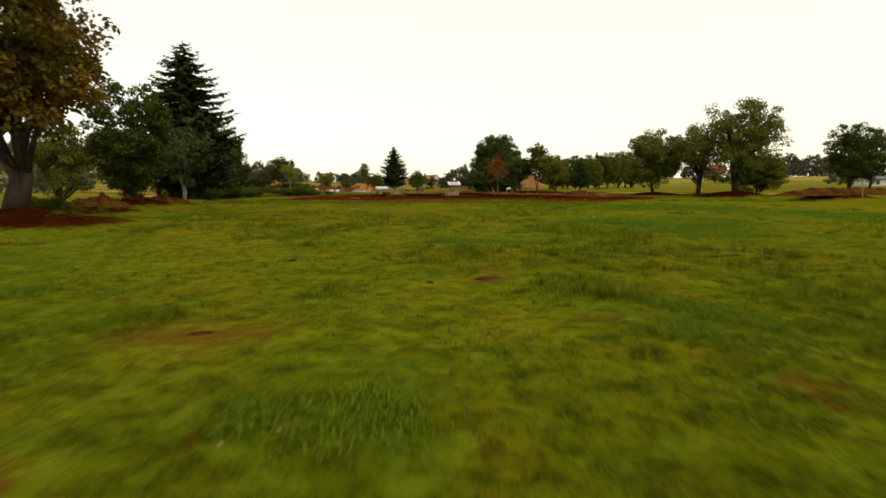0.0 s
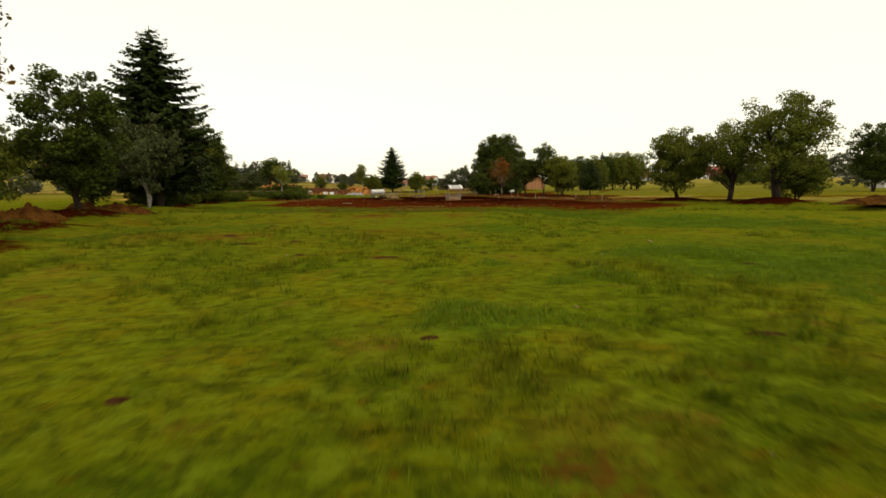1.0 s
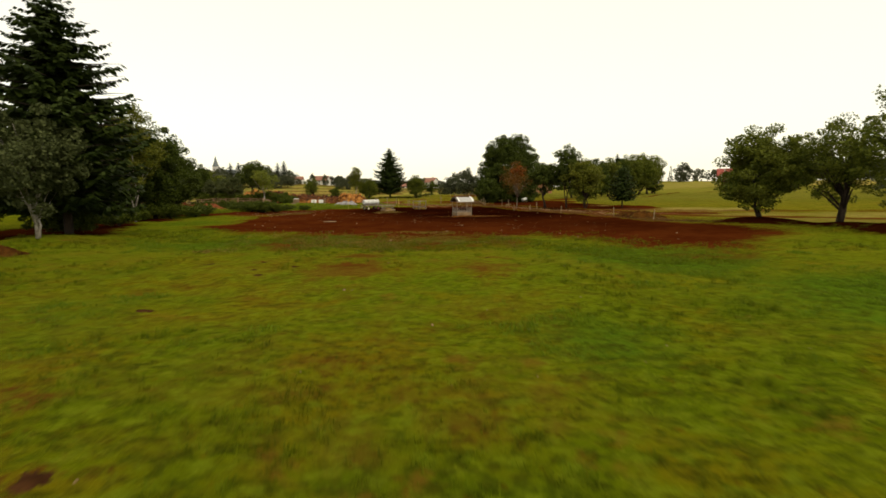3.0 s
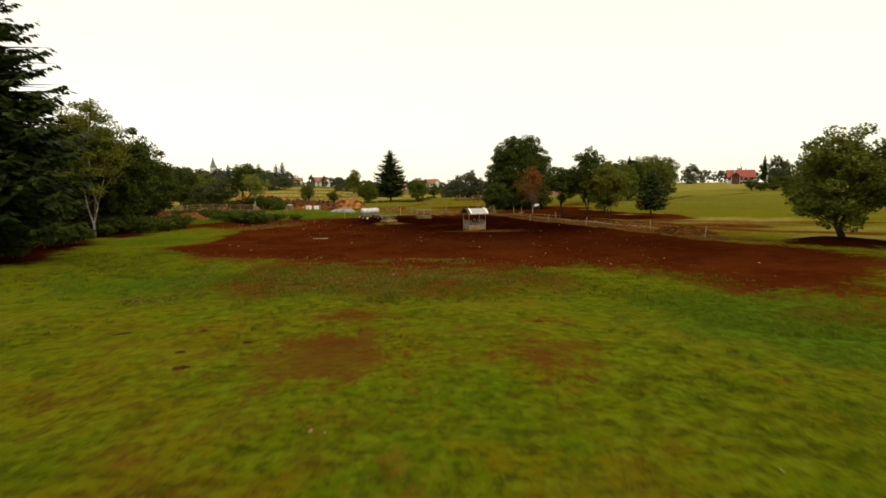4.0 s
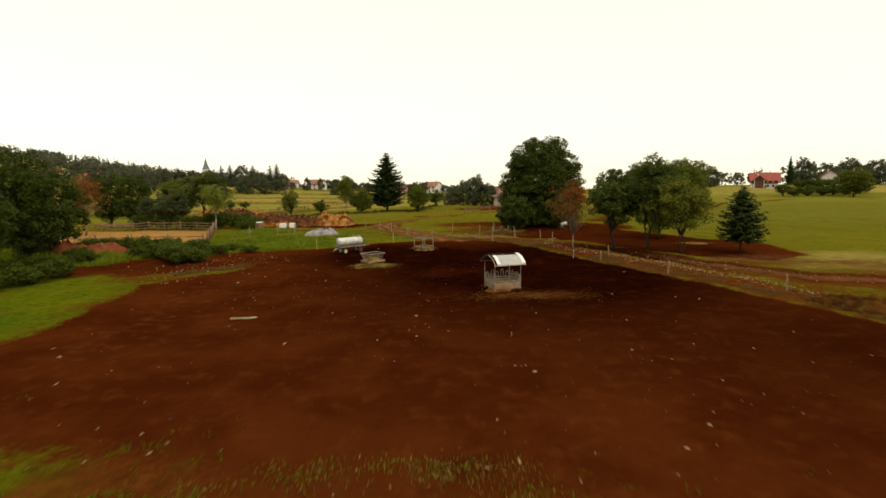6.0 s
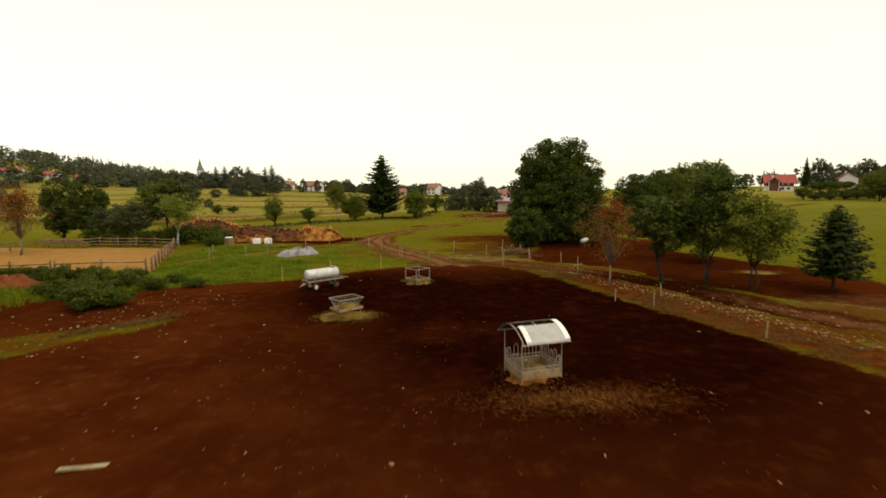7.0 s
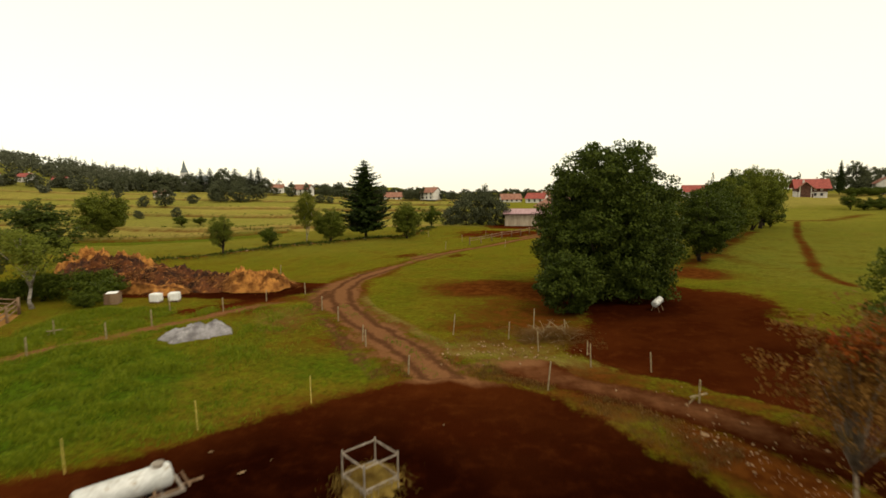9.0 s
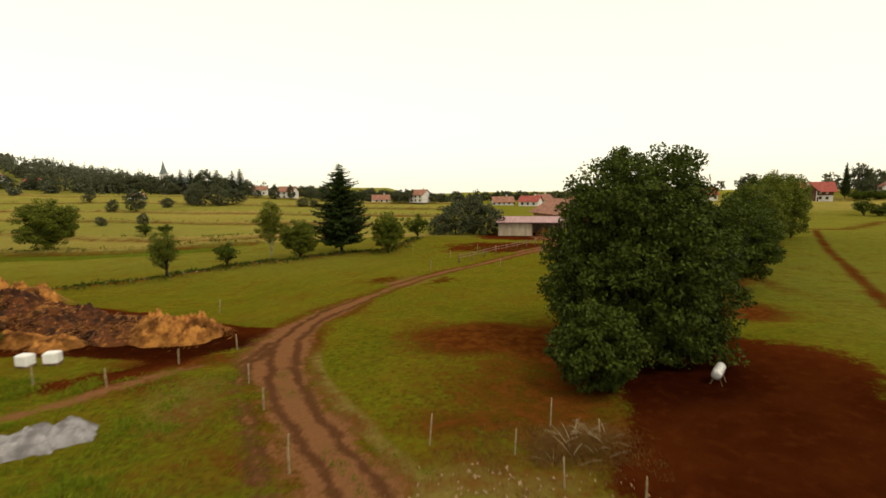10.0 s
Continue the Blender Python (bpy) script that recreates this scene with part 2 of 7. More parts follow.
M_LEAF_GROVE = foliage("leaves_lane", (0.0300, 0.0470, 0.0085), (0.1020, 0.1240, 0.0180), (0.0720, 0.0900, 0.0130))
M_LEAF_BROWN = foliage("leaves_browning", (0.045, 0.050, 0.005), (0.150, 0.135, 0.014), (0.240, 0.085, 0.013))
M_LEAF_GREY = foliage("leaves_grey_willow", (0.040, 0.052, 0.016), (0.105, 0.120, 0.040), (0.070, 0.082, 0.026))
M_LEAF_LIGHT = foliage("leaves_willow", (0.0916, 0.1207, 0.0146), (0.2247, 0.2425, 0.0310), (0.1655, 0.1798, 0.0234))
M_LEAF_OLIVE = foliage("leaves_alder", (0.0636, 0.0841, 0.0083), (0.1877, 0.1834, 0.0199), (0.1375, 0.1432, 0.0153))
M_LEAF_DARK = foliage("leaves_dark", (0.0236, 0.0367, 0.0035), (0.0739, 0.0959, 0.0094), (0.0503, 0.0662, 0.0064))
M_LEAF_RED = foliage("leaves_turning", (0.1747, 0.0252, 0.0047), (0.3203, 0.0757, 0.0084), (0.1602, 0.0786, 0.0108))
M_LEAF_DRY = foliage("leaves_sparse", (0.105, 0.055, 0.010), (0.210, 0.108, 0.020), (0.170, 0.062, 0.011))
M_NEEDLE = foliage("needles", (0.0134, 0.0233, 0.0038), (0.0392, 0.0553, 0.0075), (0.0246, 0.0398, 0.0056), 0.12)
M_SHRUB = foliage("leaves_shrub", (0.0340, 0.0520, 0.0050), (0.0980, 0.1230, 0.0100), (0.0620, 0.0780, 0.0080))
# far foliage: distance haze is put into these greyed greens
M_HAZED_WOODS = foliage("far_woods", (0.082, 0.088, 0.050), (0.132, 0.136, 0.078), (0.106, 0.112, 0.064), 0.2, 0.03)
M_HAZED_LEAF = foliage("hazed_leaves", (0.046, 0.054, 0.026), (0.108, 0.114, 0.056), (0.076, 0.085, 0.040), 0.2, 0.1)
M_HAZED_NEEDLE = foliage("hazed_needles", (0.026, 0.032, 0.017), (0.060, 0.068, 0.036), (0.040, 0.048, 0.024), 0.12, 0.1)
M_BLADE_LUSH = foliage("lush_blades", (0.080, 0.128, 0.004), (0.245, 0.275, 0.013), (0.155, 0.190, 0.009), 0.45, 0.5)
M_BLADE_DRY = foliage("dry_blades", (0.095, 0.042, 0.009), (0.215, 0.115, 0.030), (0.110, 0.060, 0.012), 0.3, 0.4)
M_BLADE_TAN = foliage("tan_blades", (0.130, 0.092, 0.014), (0.340, 0.225, 0.050), (0.190, 0.150, 0.022), 0.4, 0.8)
M_STRAW = surface("straw", (0.20, 0.070, 0.011), (0.56, 0.25, 0.050), 1.7, 0.95, fine=11, bump=0.9, depth=0.08)
M_BARK = surface("bark", (0.020, 0.0125, 0.0075), (0.052, 0.035, 0.022), 2.0, 0.95, fine=14, bump=0.8, depth=0.05, stretch=(1, 1, 0.25))
M_BARK_BROWN = surface("bark_grey_brown", (0.13, 0.095, 0.060), (0.30, 0.235, 0.165), 1.6, 0.85, fine=9, bump=0.4, stretch=(1, 1, 2.0))
M_BARK_PALE = surface("bark_pale", (0.20, 0.17, 0.13), (0.42, 0.38, 0.32), 1.6, 0.85, fine=9, bump=0.4, stretch=(1, 1, 2.0), worn=(0.05, 0.04, 0.03))


# ---------------------------------------------------------------- mesh helpers
class Geo:
    """Vertices and faces gathered for one mesh."""

    def __init__(self):
        self.v, self.f = [], []

    def add(self, verts, faces):
        o = len(self.v)
        self.v.extend(verts)
        self.f.extend([tuple(i + o for i in q) for q in faces])

    def tube(self, pts, radii, n=7, cap=True):
        """A tapered tube along a line of points."""
        pts = [Vector(p) for p in pts]
        vs, fs = [], []
        for i, p in enumerate(pts):
            d = (pts[min(i + 1, len(pts) - 1)] - pts[max(i - 1, 0)]).normalized()
            s = d.cross(Vector((0, 0, 1)) if abs(d.z) < 0.9 else Vector((1, 0, 0))).normalized()
            u = s.cross(d)
            for j in range(n):
                w = 2 * math.pi * j / n
                vs.append(tuple(p + (s * math.cos(w) + u * math.sin(w)) * radii[i]))
        for i in range(len(pts) - 1):
            for j in range(n):
                k = (j + 1) % n
                fs.append((i * n + j, i * n + k, (i + 1) * n + k, (i + 1) * n + j))
        if cap:
            fs.append(tuple(range(n - 1, -1, -1)))
            fs.append(tuple((len(pts) - 1) * n + j for j in range(n)))
        self.add(vs, fs)

    def box(self, m, sx, sy, sz, b=0.0):
        """A box of that size about the pose m; b cuts its four long edges (along z of the box)."""
        hx, hy, hz = sx / 2, sy / 2, sz / 2
        if b:
            ring = [(-hx + b, -hy), (hx - b, -hy), (hx, -hy + b), (hx, hy - b), (hx - b, hy), (-hx + b, hy), (-hx, hy - b), (-hx, -hy + b)]
        else:
            ring = [(-hx, -hy), (hx, -hy), (hx, hy), (-hx, hy)]
        n = len(ring)
        vs = [tuple(m @ Vector((x, y, z))) for z in (-hz, hz) for x, y in ring]
        fs = [(i, (i + 1) % n, n + (i + 1) % n, n + i) for i in range(n)]
        fs += [tuple(range(n - 1, -1, -1)), tuple(range(n, 2 * n))]
        self.add(vs, fs)

    def quads(self, arr):
        """An (n, 4, 3) array of loose four-cornered leaves."""
        n = len(arr)
        o = len(self.v)
        self.v.extend(map(tuple, arr.reshape(-1, 3).tolist()))
        self.f.extend(map(tuple, (np.arange(n * 4).reshape(n, 4) + o).tolist()))

    def mesh(self, name, mat, smooth=False):
        me = bpy.data.meshes.new(name)
        me.from_pydata(self.v, [], self.f)
        me.materials.append(mat)
        if smooth:
            me.polygons.foreach_set("use_smooth", [True] * len(me.polygons))
        me.update()
        return me


def part(name, geo, mat, parent, label="", smooth=False):
    ob = new(name, geo.mesh(name, mat, smooth))
    ob.parent = parent
    return tagged(ob, label)


def thing(name, m, label, category, group="", kind=""):
    ob = new(name)
    ob.matrix_basis = m
    return tagged(ob, label, category, group, kind)


def single(name, geo, mat, m, label, category, group="", kind="", smooth=False):
    ob = new(name, geo.mesh(name, mat, smooth))
    ob.matrix_basis = m
    return tagged(ob, label, category, group, kind)


def smooth_step(v, a, b):
    q = np.clip((v - a) / (b - a), 0, 1)
    return q * q * (3 - 2 * q)


def bell(x, y, cx, cy, sx, sy):
    return np.exp(-((x - cx) / sx) ** 2 - ((y - cy) / sy) ** 2)


def waves(x, y, size, seed):
    """Soft random lumps, about -1 to 1, made of crossing waves."""
    r = np.random.RandomState(seed)
    out = 0
    for i in range(7):
        w, p, s = r.uniform(0, math.pi), r.uniform(0, 6.28), r.uniform(0.6, 1.6)
        out = out + np.sin((x * math.cos(w) + y * math.sin(w)) * 6.28 / (size * s) + p)
    return out / 4.0


def lattice(x, y, size, seed):
    """Soft random patches of about that size, -1 to 1, that never repeat."""
    x, y = np.asarray(x, float) / size + seed * 17.3, np.asarray(y, float) / size - seed * 9.1
    i, j = np.floor(x), np.floor(y)
    u, v = x - i, y - j
    u, v = u * u * (3 - 2 * u), v * v * (3 - 2 * v)

    def corner(a, b):
        q = np.sin(a * 127.1 + b * 311.7 + seed * 74.7) * 43758.5453
        return q - np.floor(q)

    top = corner(i, j) * (1 - u) + corner(i + 1, j) * u
    low = corner(i, j + 1) * (1 - u) + corner(i + 1, j + 1) * u
    return 2 * (top * (1 - v) + low * v) - 1


def to_line(x, y, pts):
    """The distance to an open line of points."""
    best = np.full(np.shape(x), 1e9)
    for (ax, ay), (bx, by) in zip(pts[:-1], pts[1:]):
        dx, dy = bx - ax, by - ay
        t = np.clip(((x - ax) * dx + (y - ay) * dy) / (dx * dx + dy * dy), 0, 1)
        best = np.minimum(best, np.hypot(x - ax - t * dx, y - ay - t * dy))
    return best


def in_shape(x, y, pts):
    """The distance to a closed outline, positive inside."""
    inside = np.zeros(np.shape(x), bool)
    ring = pts + pts[:1]
    for (ax, ay), (bx, by) in zip(ring[:-1], ring[1:]):
        cross = (ay > y) != (by > y)
        with np.errstate(divide="ignore", invalid="ignore"):
            xx = (bx - ax) * (y - ay) / (by - ay if by != ay else 1e-9) + ax
        inside ^= cross & (x < xx)
    d = to_line(x, y, ring)
    return np.where(inside, d, -d)


# ---------------------------------------------------------------- the ground
YARD = [(-22.4, 67.5), (-17.8, 63), (-13.6, 60.5), (-9.5, 60), (-5, 56.6), (-1, 56.2), (1.8, 57), (5.3, 57), (8.5, 56.5), (11.4, 50), (16, 50), (24.5, 60),
        (19.9, 69), (18.1, 73.5), (16.8, 77.3), (15.2, 81.8), (14.3, 85.2), (13.0, 88.2), (11.8, 91.6), (10.1, 96.7), (7.6, 102.9), (5.6, 107), (4.0, 110.8), (1.6, 112.7), (-1.4, 114.2), (-3.6, 113.8),
        (-7.4, 111.0), (-11.8, 107.0), (-15.2, 104.9), (-17.5, 103.6), (-20.8, 104.2), (-23.8, 102.2), (-27.1, 100.6), (-30, 98.4), (-31.5, 95), (-31, 91.5), (-26.5, 88.0), (-23.6, 89.4), (-21.4, 90.4), (-18.6, 91.8), (-19.6, 89.2), (-22.0, 86.6), (-23.8, 84.6),
        (-22.6, 82), (-22.2, 77.5), (-21.3, 72)]
GROVE = [(5.6, 118.2), (8.9, 124.3), (10, 130), (9, 137), (16, 142), (22, 138), (24, 134), (23.3, 129), (25, 122), (30, 112), (33, 105), (31, 96), (26, 93), (21, 96), (17, 103), (13, 109.5), (9.5, 113)]
LANE = [(3, 115), (6.3, 112.2), (10.3, 109.0), (13, 104.8), (15.8, 101.5), (17.5, 97), (19.2, 92.8), (20.8, 90), (24, 86), (30, 83)]
VERGE = [(6.0, 114.4), (8.4, 112.9), (10.6, 111.6), (13, 109.4), (15.2, 107.4)]
WEEDS = [(17.5, 90), (24, 83), (33, 75), (44, 70)]
DRY_BANK = [(24, 96), (32, 90), (44, 86), (62, 84), (80, 84)]
TRACK = [(-0.6, 111.6), (-2.6, 115), (-3.9, 118.2), (-5.9, 121.6), (-8.2, 125.6), (-10.2, 129.7), (-11.6, 134.5), (-12.6, 139), (-12.2, 143.5), (-11.1, 147.5), (-8.8, 153.6), (-5.6, 160.4), (-1.6, 167.9), (4.4, 177), (11.6, 185.8), (22.2, 198.3), (25, 208), (24, 224)]
DIRT = [(-8.3, 118.4), (-10.1, 122.6), (-12.7, 128.1), (-15.4, 134), (-15, 141), (-12.6, 144), (-10.6, 138), (-9.9, 133.8), (-7.6, 128), (-5.1, 123.6), (-2.7, 121.3), (-1.2, 118.2), (-1.4, 115), (-6, 114.5)]
TRACK_OLD = [(-6.2, 114.6), (-7.7, 118.4), (-10.2, 123.8), (-12.7, 128.9), (-13.9, 133), (-13.4, 138)]
BRANCH = [(-12.8, 139), (-17.5, 137), (-21, 132), (-27, 128)]
MOUTH = [(-1.6, 115.0), (1.0, 116.2), (3.2, 116.4)]
FOOTPATH = [(-16.8, 133.2), (-20.3, 129), (-25, 123.5), (-30, 116.5)]
FIELD_PATH = [(95, 227), (91, 221.6), (79.1, 204), (68.8, 188.8), (60.6, 175), (54.4, 165.3), (47.6, 154.8), (42.6, 147), (40, 138)]
ROW_FOOT = [(26.5, 148), (33.5, 156.5), (47, 175.5), (66, 200)]
FIELD_EDGE = [(86, 229), (93, 231), (103, 228), (116, 236), (130, 247)]
APRON = [(-13, 142), (-16, 138), (-20, 133.5), (-26, 135.5), (-36, 136), (-48, 148), (-44, 156), (-24, 146)]
ARENA = [(-30.6, 110.6), (-38.2, 129.4), (-58, 133), (-72, 134), (-66, 107), (-44, 108.6), (-38, 108.6)]
BANKS = [[(-260, 236), (-130, 221), (-89, 215), (-60, 215), (-42, 219)], [(-420, 470), (-200, 452), (-80, 440), (10, 425)], [(-260, 262), (-130, 250), (-60, 236), (-34, 232)], [(-300, 300), (-150, 290), (-70, 278), (-20, 262)], [(-340, 345), (-170, 336), (-60, 318), (0, 300)],
         [(-380, 400), (-180, 390), (-60, 372), (20, 350)]]
LUSH = [(9.5, 46, 6, 6, 1.0), (14, 36, 7, 7, 0.95), (-13, 53, 8, 5, 0.85), (-0.3, 4.2, 0.8, 2.0, 0.62), (2.5, 6.5, 1.4, 2.5, 0.55), (9, 22, 6, 7, 0.74), (2.5, 33, 2.6, 3.5, 0.7), (-13, 34, 6, 6, 0.55), (-11, 13, 5, 5, 0.5), (0.5, 14.5, 1.6, 1.5, 0.65), (20, 27, 7, 8, 0.8)]
SCUFFS = ((0.85, 9.3, 0.7, 0.5, 0.9), (-9.3, 29.2, 2.0, 0.9, 0.8), (2.2, 6.4, 0.9, 0.5, 0.6), (-2.9, 5.8, 1.4, 1.0, 0.7), (-5.2, 53.2, 1.8, 1.4, 0.8), (-0.6, 53.6, 1.6, 1.2, 0.7), (-0.8, 44.5, 1.2, 1.0, 0.5), (-4.9, 46.8, 1.6, 1.4, 0.75), (-5, 42.6, 2.2, 2.4, 0.95), (1.0, 42.5, 1.6, 2.2, 0.7), (-9, 28, 2.2, 1.0, 0.55), (-6, 27.1, 0.8, 0.5, 0.6), (1.5, 46, 1.6, 1.0, 0.6), (-9.3, 45.3, 0.9, 0.6, 0.6), (1.0, 10.4, 0.8, 0.5, 0.55), (-2.6, 2.6, 0.9, 0.5, 0.6), (2, 22.5, 1.2, 0.7, 0.6), (-1.8, 22.6, 0.9, 0.7, 0.7), (3.0, 4.0, 1.2, 0.6, 0.45), (6, 47, 3, 2, 0.4), (-14, 50, 4, 3, 0.45), 
          (8, 13, 1.5, 0.6, 0.5), (10, 30, 2, 0.8, 0.5), (13, 92, 4, 14, 0.72), (19, 80, 5, 12, 0.7), (30, 88, 9, 6, 0.6))
HEDGE = [(-48, 163), (-38.5, 170.5), (-33, 179), (-27, 185), (-18, 194), (-8, 200), (-5, 214)]


def terrain(x, y):
    x, y = np.asarray(x, float), np.asarray(y, float)
    z = -2.6 * bell(x, y, -88, 215, 45, 50)
    left = smooth_step(-x, 10, 165)
    z = z + left * 8.0 * smooth_step(y, 235, 520) + (1 - left) * 0.9 * smooth_step(y, 200, 460)
    z = z + 40 * smooth_step(-x, 210, 560) * smooth_step(y, 360, 600) * (1 - 0.9 * smooth_step(y, 640, 950))
    z = z + 0.5 * smooth_step(x, 40, 160) * smooth_step(y, 130, 330)
    z = z + 4.0 * smooth_step(x, 70, 165) * smooth_step(y, 225, 335)
    z = z - 1.1 * bell(x, y, 170, 325, 16, 22)
    z = z + 0.30 * waves(x, y, 60, 1) * smooth_step(np.abs(y - 60), 60, 120) + 0.10 * waves(x, y, 17, 2)
    z = z + 0.075 * lattice(x, y, 2.6, 3) + 0.05 * lattice(x, y, 1.2, 4)
    z = z - 26 * smooth_step(y, 480, 820) * smooth_step(x, -260, -150)
    # clumps of the long grass beside the arena
    z = z + 0.15 * lattice(x, y, 1.3, 67) * np.clip(1.5 * bell(x, y, -22, 113, 9, 9), 0, 1)
    # mounds under the tree rows
    for cx, cy, h in ((26.8, 66.2, 0.6), (30.2, 61.4, 0.4), (31.6, 55.8, 0.8), (-24.6, 41.7, 0.8), (-20.6, 24.6, 0.9), (-27.5, 56, 0.5), (36, 47, 0.7), (-22.5, 33, 0.5)):
        z = z + h * bell(x, y, cx, cy, 3.2, 3.2)
    for line in BANKS:
        z = z + 1.3 * np.exp(-(to_line(x, y, line) / 1.4) ** 2)
    z = z + 0.35 * np.exp(-(to_line(x, y, HEDGE) / 1.4) ** 2)
    # wheel ruts
    for line, w in ((TRACK, 0.85), (LANE, 0.8)):
        d = to_line(x, y, line)
        z = z - 0.10 * np.exp(-((d - w) / 0.55) ** 2)
    return z


def at(x, y, up=0.0):
    return float(terrain(x, y)) + up


def spaced(lo, hi, fine, step, reach, grow=1.09):
    """Grid lines: even steps from lo to hi, wider and wider out to the reach."""
    mid = list(np.arange(lo, hi + 1e-6, fine))
    out, s, v = [], step, hi
    while v < reach[1]:
        v += s
        s *= grow
        out.append(v)
    low, s, v = [], step, lo
    while v > reach[0]:
        v -= s
        s *= grow
        low.append(v)
    return np.array(low[::-1] + mid + out)


def build_ground():
    gx = np.concatenate([spaced(-42, 34, 0.4, 0.5, (-2600, 34)), np.arange(34.6, 100, 0.6), spaced(100.8, 102, 0.8, 0.8, (101, 2600))])
    gx = np.unique(np.round(gx, 3))
    gy = np.concatenate([spaced(-8, 60, 0.55, 0.7, (-900, 60)), np.arange(60.45, 150, 0.45), np.arange(150.8, 330, 1.1), spaced(330.8, 470, 1.5, 2.0, (330.8, 2800), 1.12)])
    gy = np.unique(np.round(gy, 3))
    X, Y = np.meshgrid(gx, gy)
    Z = terrain(X, Y)
    # soil, dry grass, lush grass, sand and pale earth, as 0 to 1 over the plan
    wide = 0.8 + (7.0 - 4.5 * smooth_step(X, 0, 4)) * (1 - smooth_step(Y, 57, 65)) * (1 - 0.7 * smooth_step(-X, 11, 16))
    d = in_shape(X, Y, YARD)
    soil = np.clip(0.5 + (d - 2.2 * (1 - smooth_step(Y, 58, 64)) * (1 - smooth_step(X, 0, 3))) / (2 * wide), 0, 1)
    soil = np.maximum(soil, np.clip(0.5 + in_shape(X, Y, GROVE) / 2.4, 0, 1))
    soil = np.maximum(soil, np.clip(0.5 + in_shape(X, Y, APRON) / 1.6, 0, 1))
    dirt = np.clip(0.5 + in_shape(X, Y, DIRT) / 3.0, 0, 1)
    soil = np.maximum(soil, (0.40 + 0.36 * smooth_step(Y, 127, 135)) * dirt)
    slim = 1.0 - 0.55 * smooth_step(Y, 146, 160)
    for line, w, top in ((LANE, 1.9, 0.9), (FIELD_PATH, 0.25, 0.85), (TRACK, 1.5, 0.95), (MOUTH, 0.9, 0.7), (TRACK_OLD, 0.45, 0.9), (BRANCH, 1.4, 0.8), (FOOTPATH, 0.9, 0.66)):
        dl = to_line(X, Y, line)
        soil = np.maximum(soil, top * np.clip(0.5 + (w * (slim if line is TRACK else 1.0) - dl) / 2.2, 0, 1))
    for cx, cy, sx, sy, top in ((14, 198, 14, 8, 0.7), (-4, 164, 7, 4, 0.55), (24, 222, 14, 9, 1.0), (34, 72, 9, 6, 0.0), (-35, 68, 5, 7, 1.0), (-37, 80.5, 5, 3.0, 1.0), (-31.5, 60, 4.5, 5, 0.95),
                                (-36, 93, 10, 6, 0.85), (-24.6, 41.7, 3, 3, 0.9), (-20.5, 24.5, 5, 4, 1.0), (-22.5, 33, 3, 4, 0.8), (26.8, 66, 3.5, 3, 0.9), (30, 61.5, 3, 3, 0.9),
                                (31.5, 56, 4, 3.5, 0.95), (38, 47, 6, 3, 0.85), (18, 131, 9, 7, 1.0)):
        soil = np.maximum(soil, top * np.clip(1.6 * bell(X, Y, cx, cy, sx, sy), 0, 1))
    pale = np.maximum(np.clip(1.5 - to_line(X, Y, TRACK) / 2.2, 0, 1), 0.9 * np.clip(1.4 - to_line(X, Y, FOOTPATH), 0, 1))
    pale = np.maximum(pale, 0.75 * np.clip(1 - to_line(X, Y, TRACK_OLD) / 1.5, 0, 1))
    pale = np.maximum(pale, (0.22 + 0.28 * smooth_step(X, 15, 20) + 0.25 * smooth_step(Y, 103, 109)) * np.clip(1.2 - to_line(X, Y, LANE) / 2.2, 0, 1))
    pale = np.maximum(pale, 0.4 * bell(X, Y, 26, 95, 9, 4))
    pale = np.maximum(pale, 0.75 * np.clip(1.3 - to_line(X, Y, MOUTH) / 1.6, 0, 1))
    pale = np.maximum(pale, 0.8 * dirt)
    pale = pale * (1 - smooth_step(d, -0.5, 1.5))
    pale = np.maximum(pale, 0.3 * bell(X, Y, 3.2, 79.6, 3.6, 1.3))
    pale = np.maximum(pale, 0.24 * smooth_step(-X, 9, 18) * smooth_step(Y, 62, 70) * smooth_step(d, 0, 4) * (1 - smooth_step(Y, 102, 108)))
    track_off = np.clip(to_line(X, Y, TRACK) + 0.22 * lattice(X, Y, 2.2, 13) + 0.15 * lattice(X, Y, 0.9, 14) + 9 * smooth_step(d, 0, 1.5), 0, 9)
    track_off = np.minimum(track_off, np.clip(to_line(X, Y, TRACK_OLD) + 0.5 + 0.12 * lattice(X, Y, 1.1, 15), 0, 9))
    scuff = np.zeros_like(X)
    for cx, cy, sx, sy, top in SCUFFS:
        scuff = np.maximum(scuff, 1.15 * top * bell(X, Y, cx, cy, sx, sy))
    brown = (0.90 + 0.3 * lattice(X, Y, 2.4, 83)) * smooth_step(Y, 46.5, 54.5) * (1 - smooth_step(Y, 60, 66)) * smooth_step(11.5 - np.abs(X + 4.0), 0, 5)
    brown = np.maximum(brown, 0.30 * smooth_step(Y, 20, 30) * (1 - smooth_step(Y, 46, 52)) * (1 - smooth_step(X, 0, 6)))
    rim = np.exp(-(np.minimum(in_shape(X, Y, YARD), 0) / 1.8) ** 2)
    brown = np.maximum(brown, 0.62 * rim)
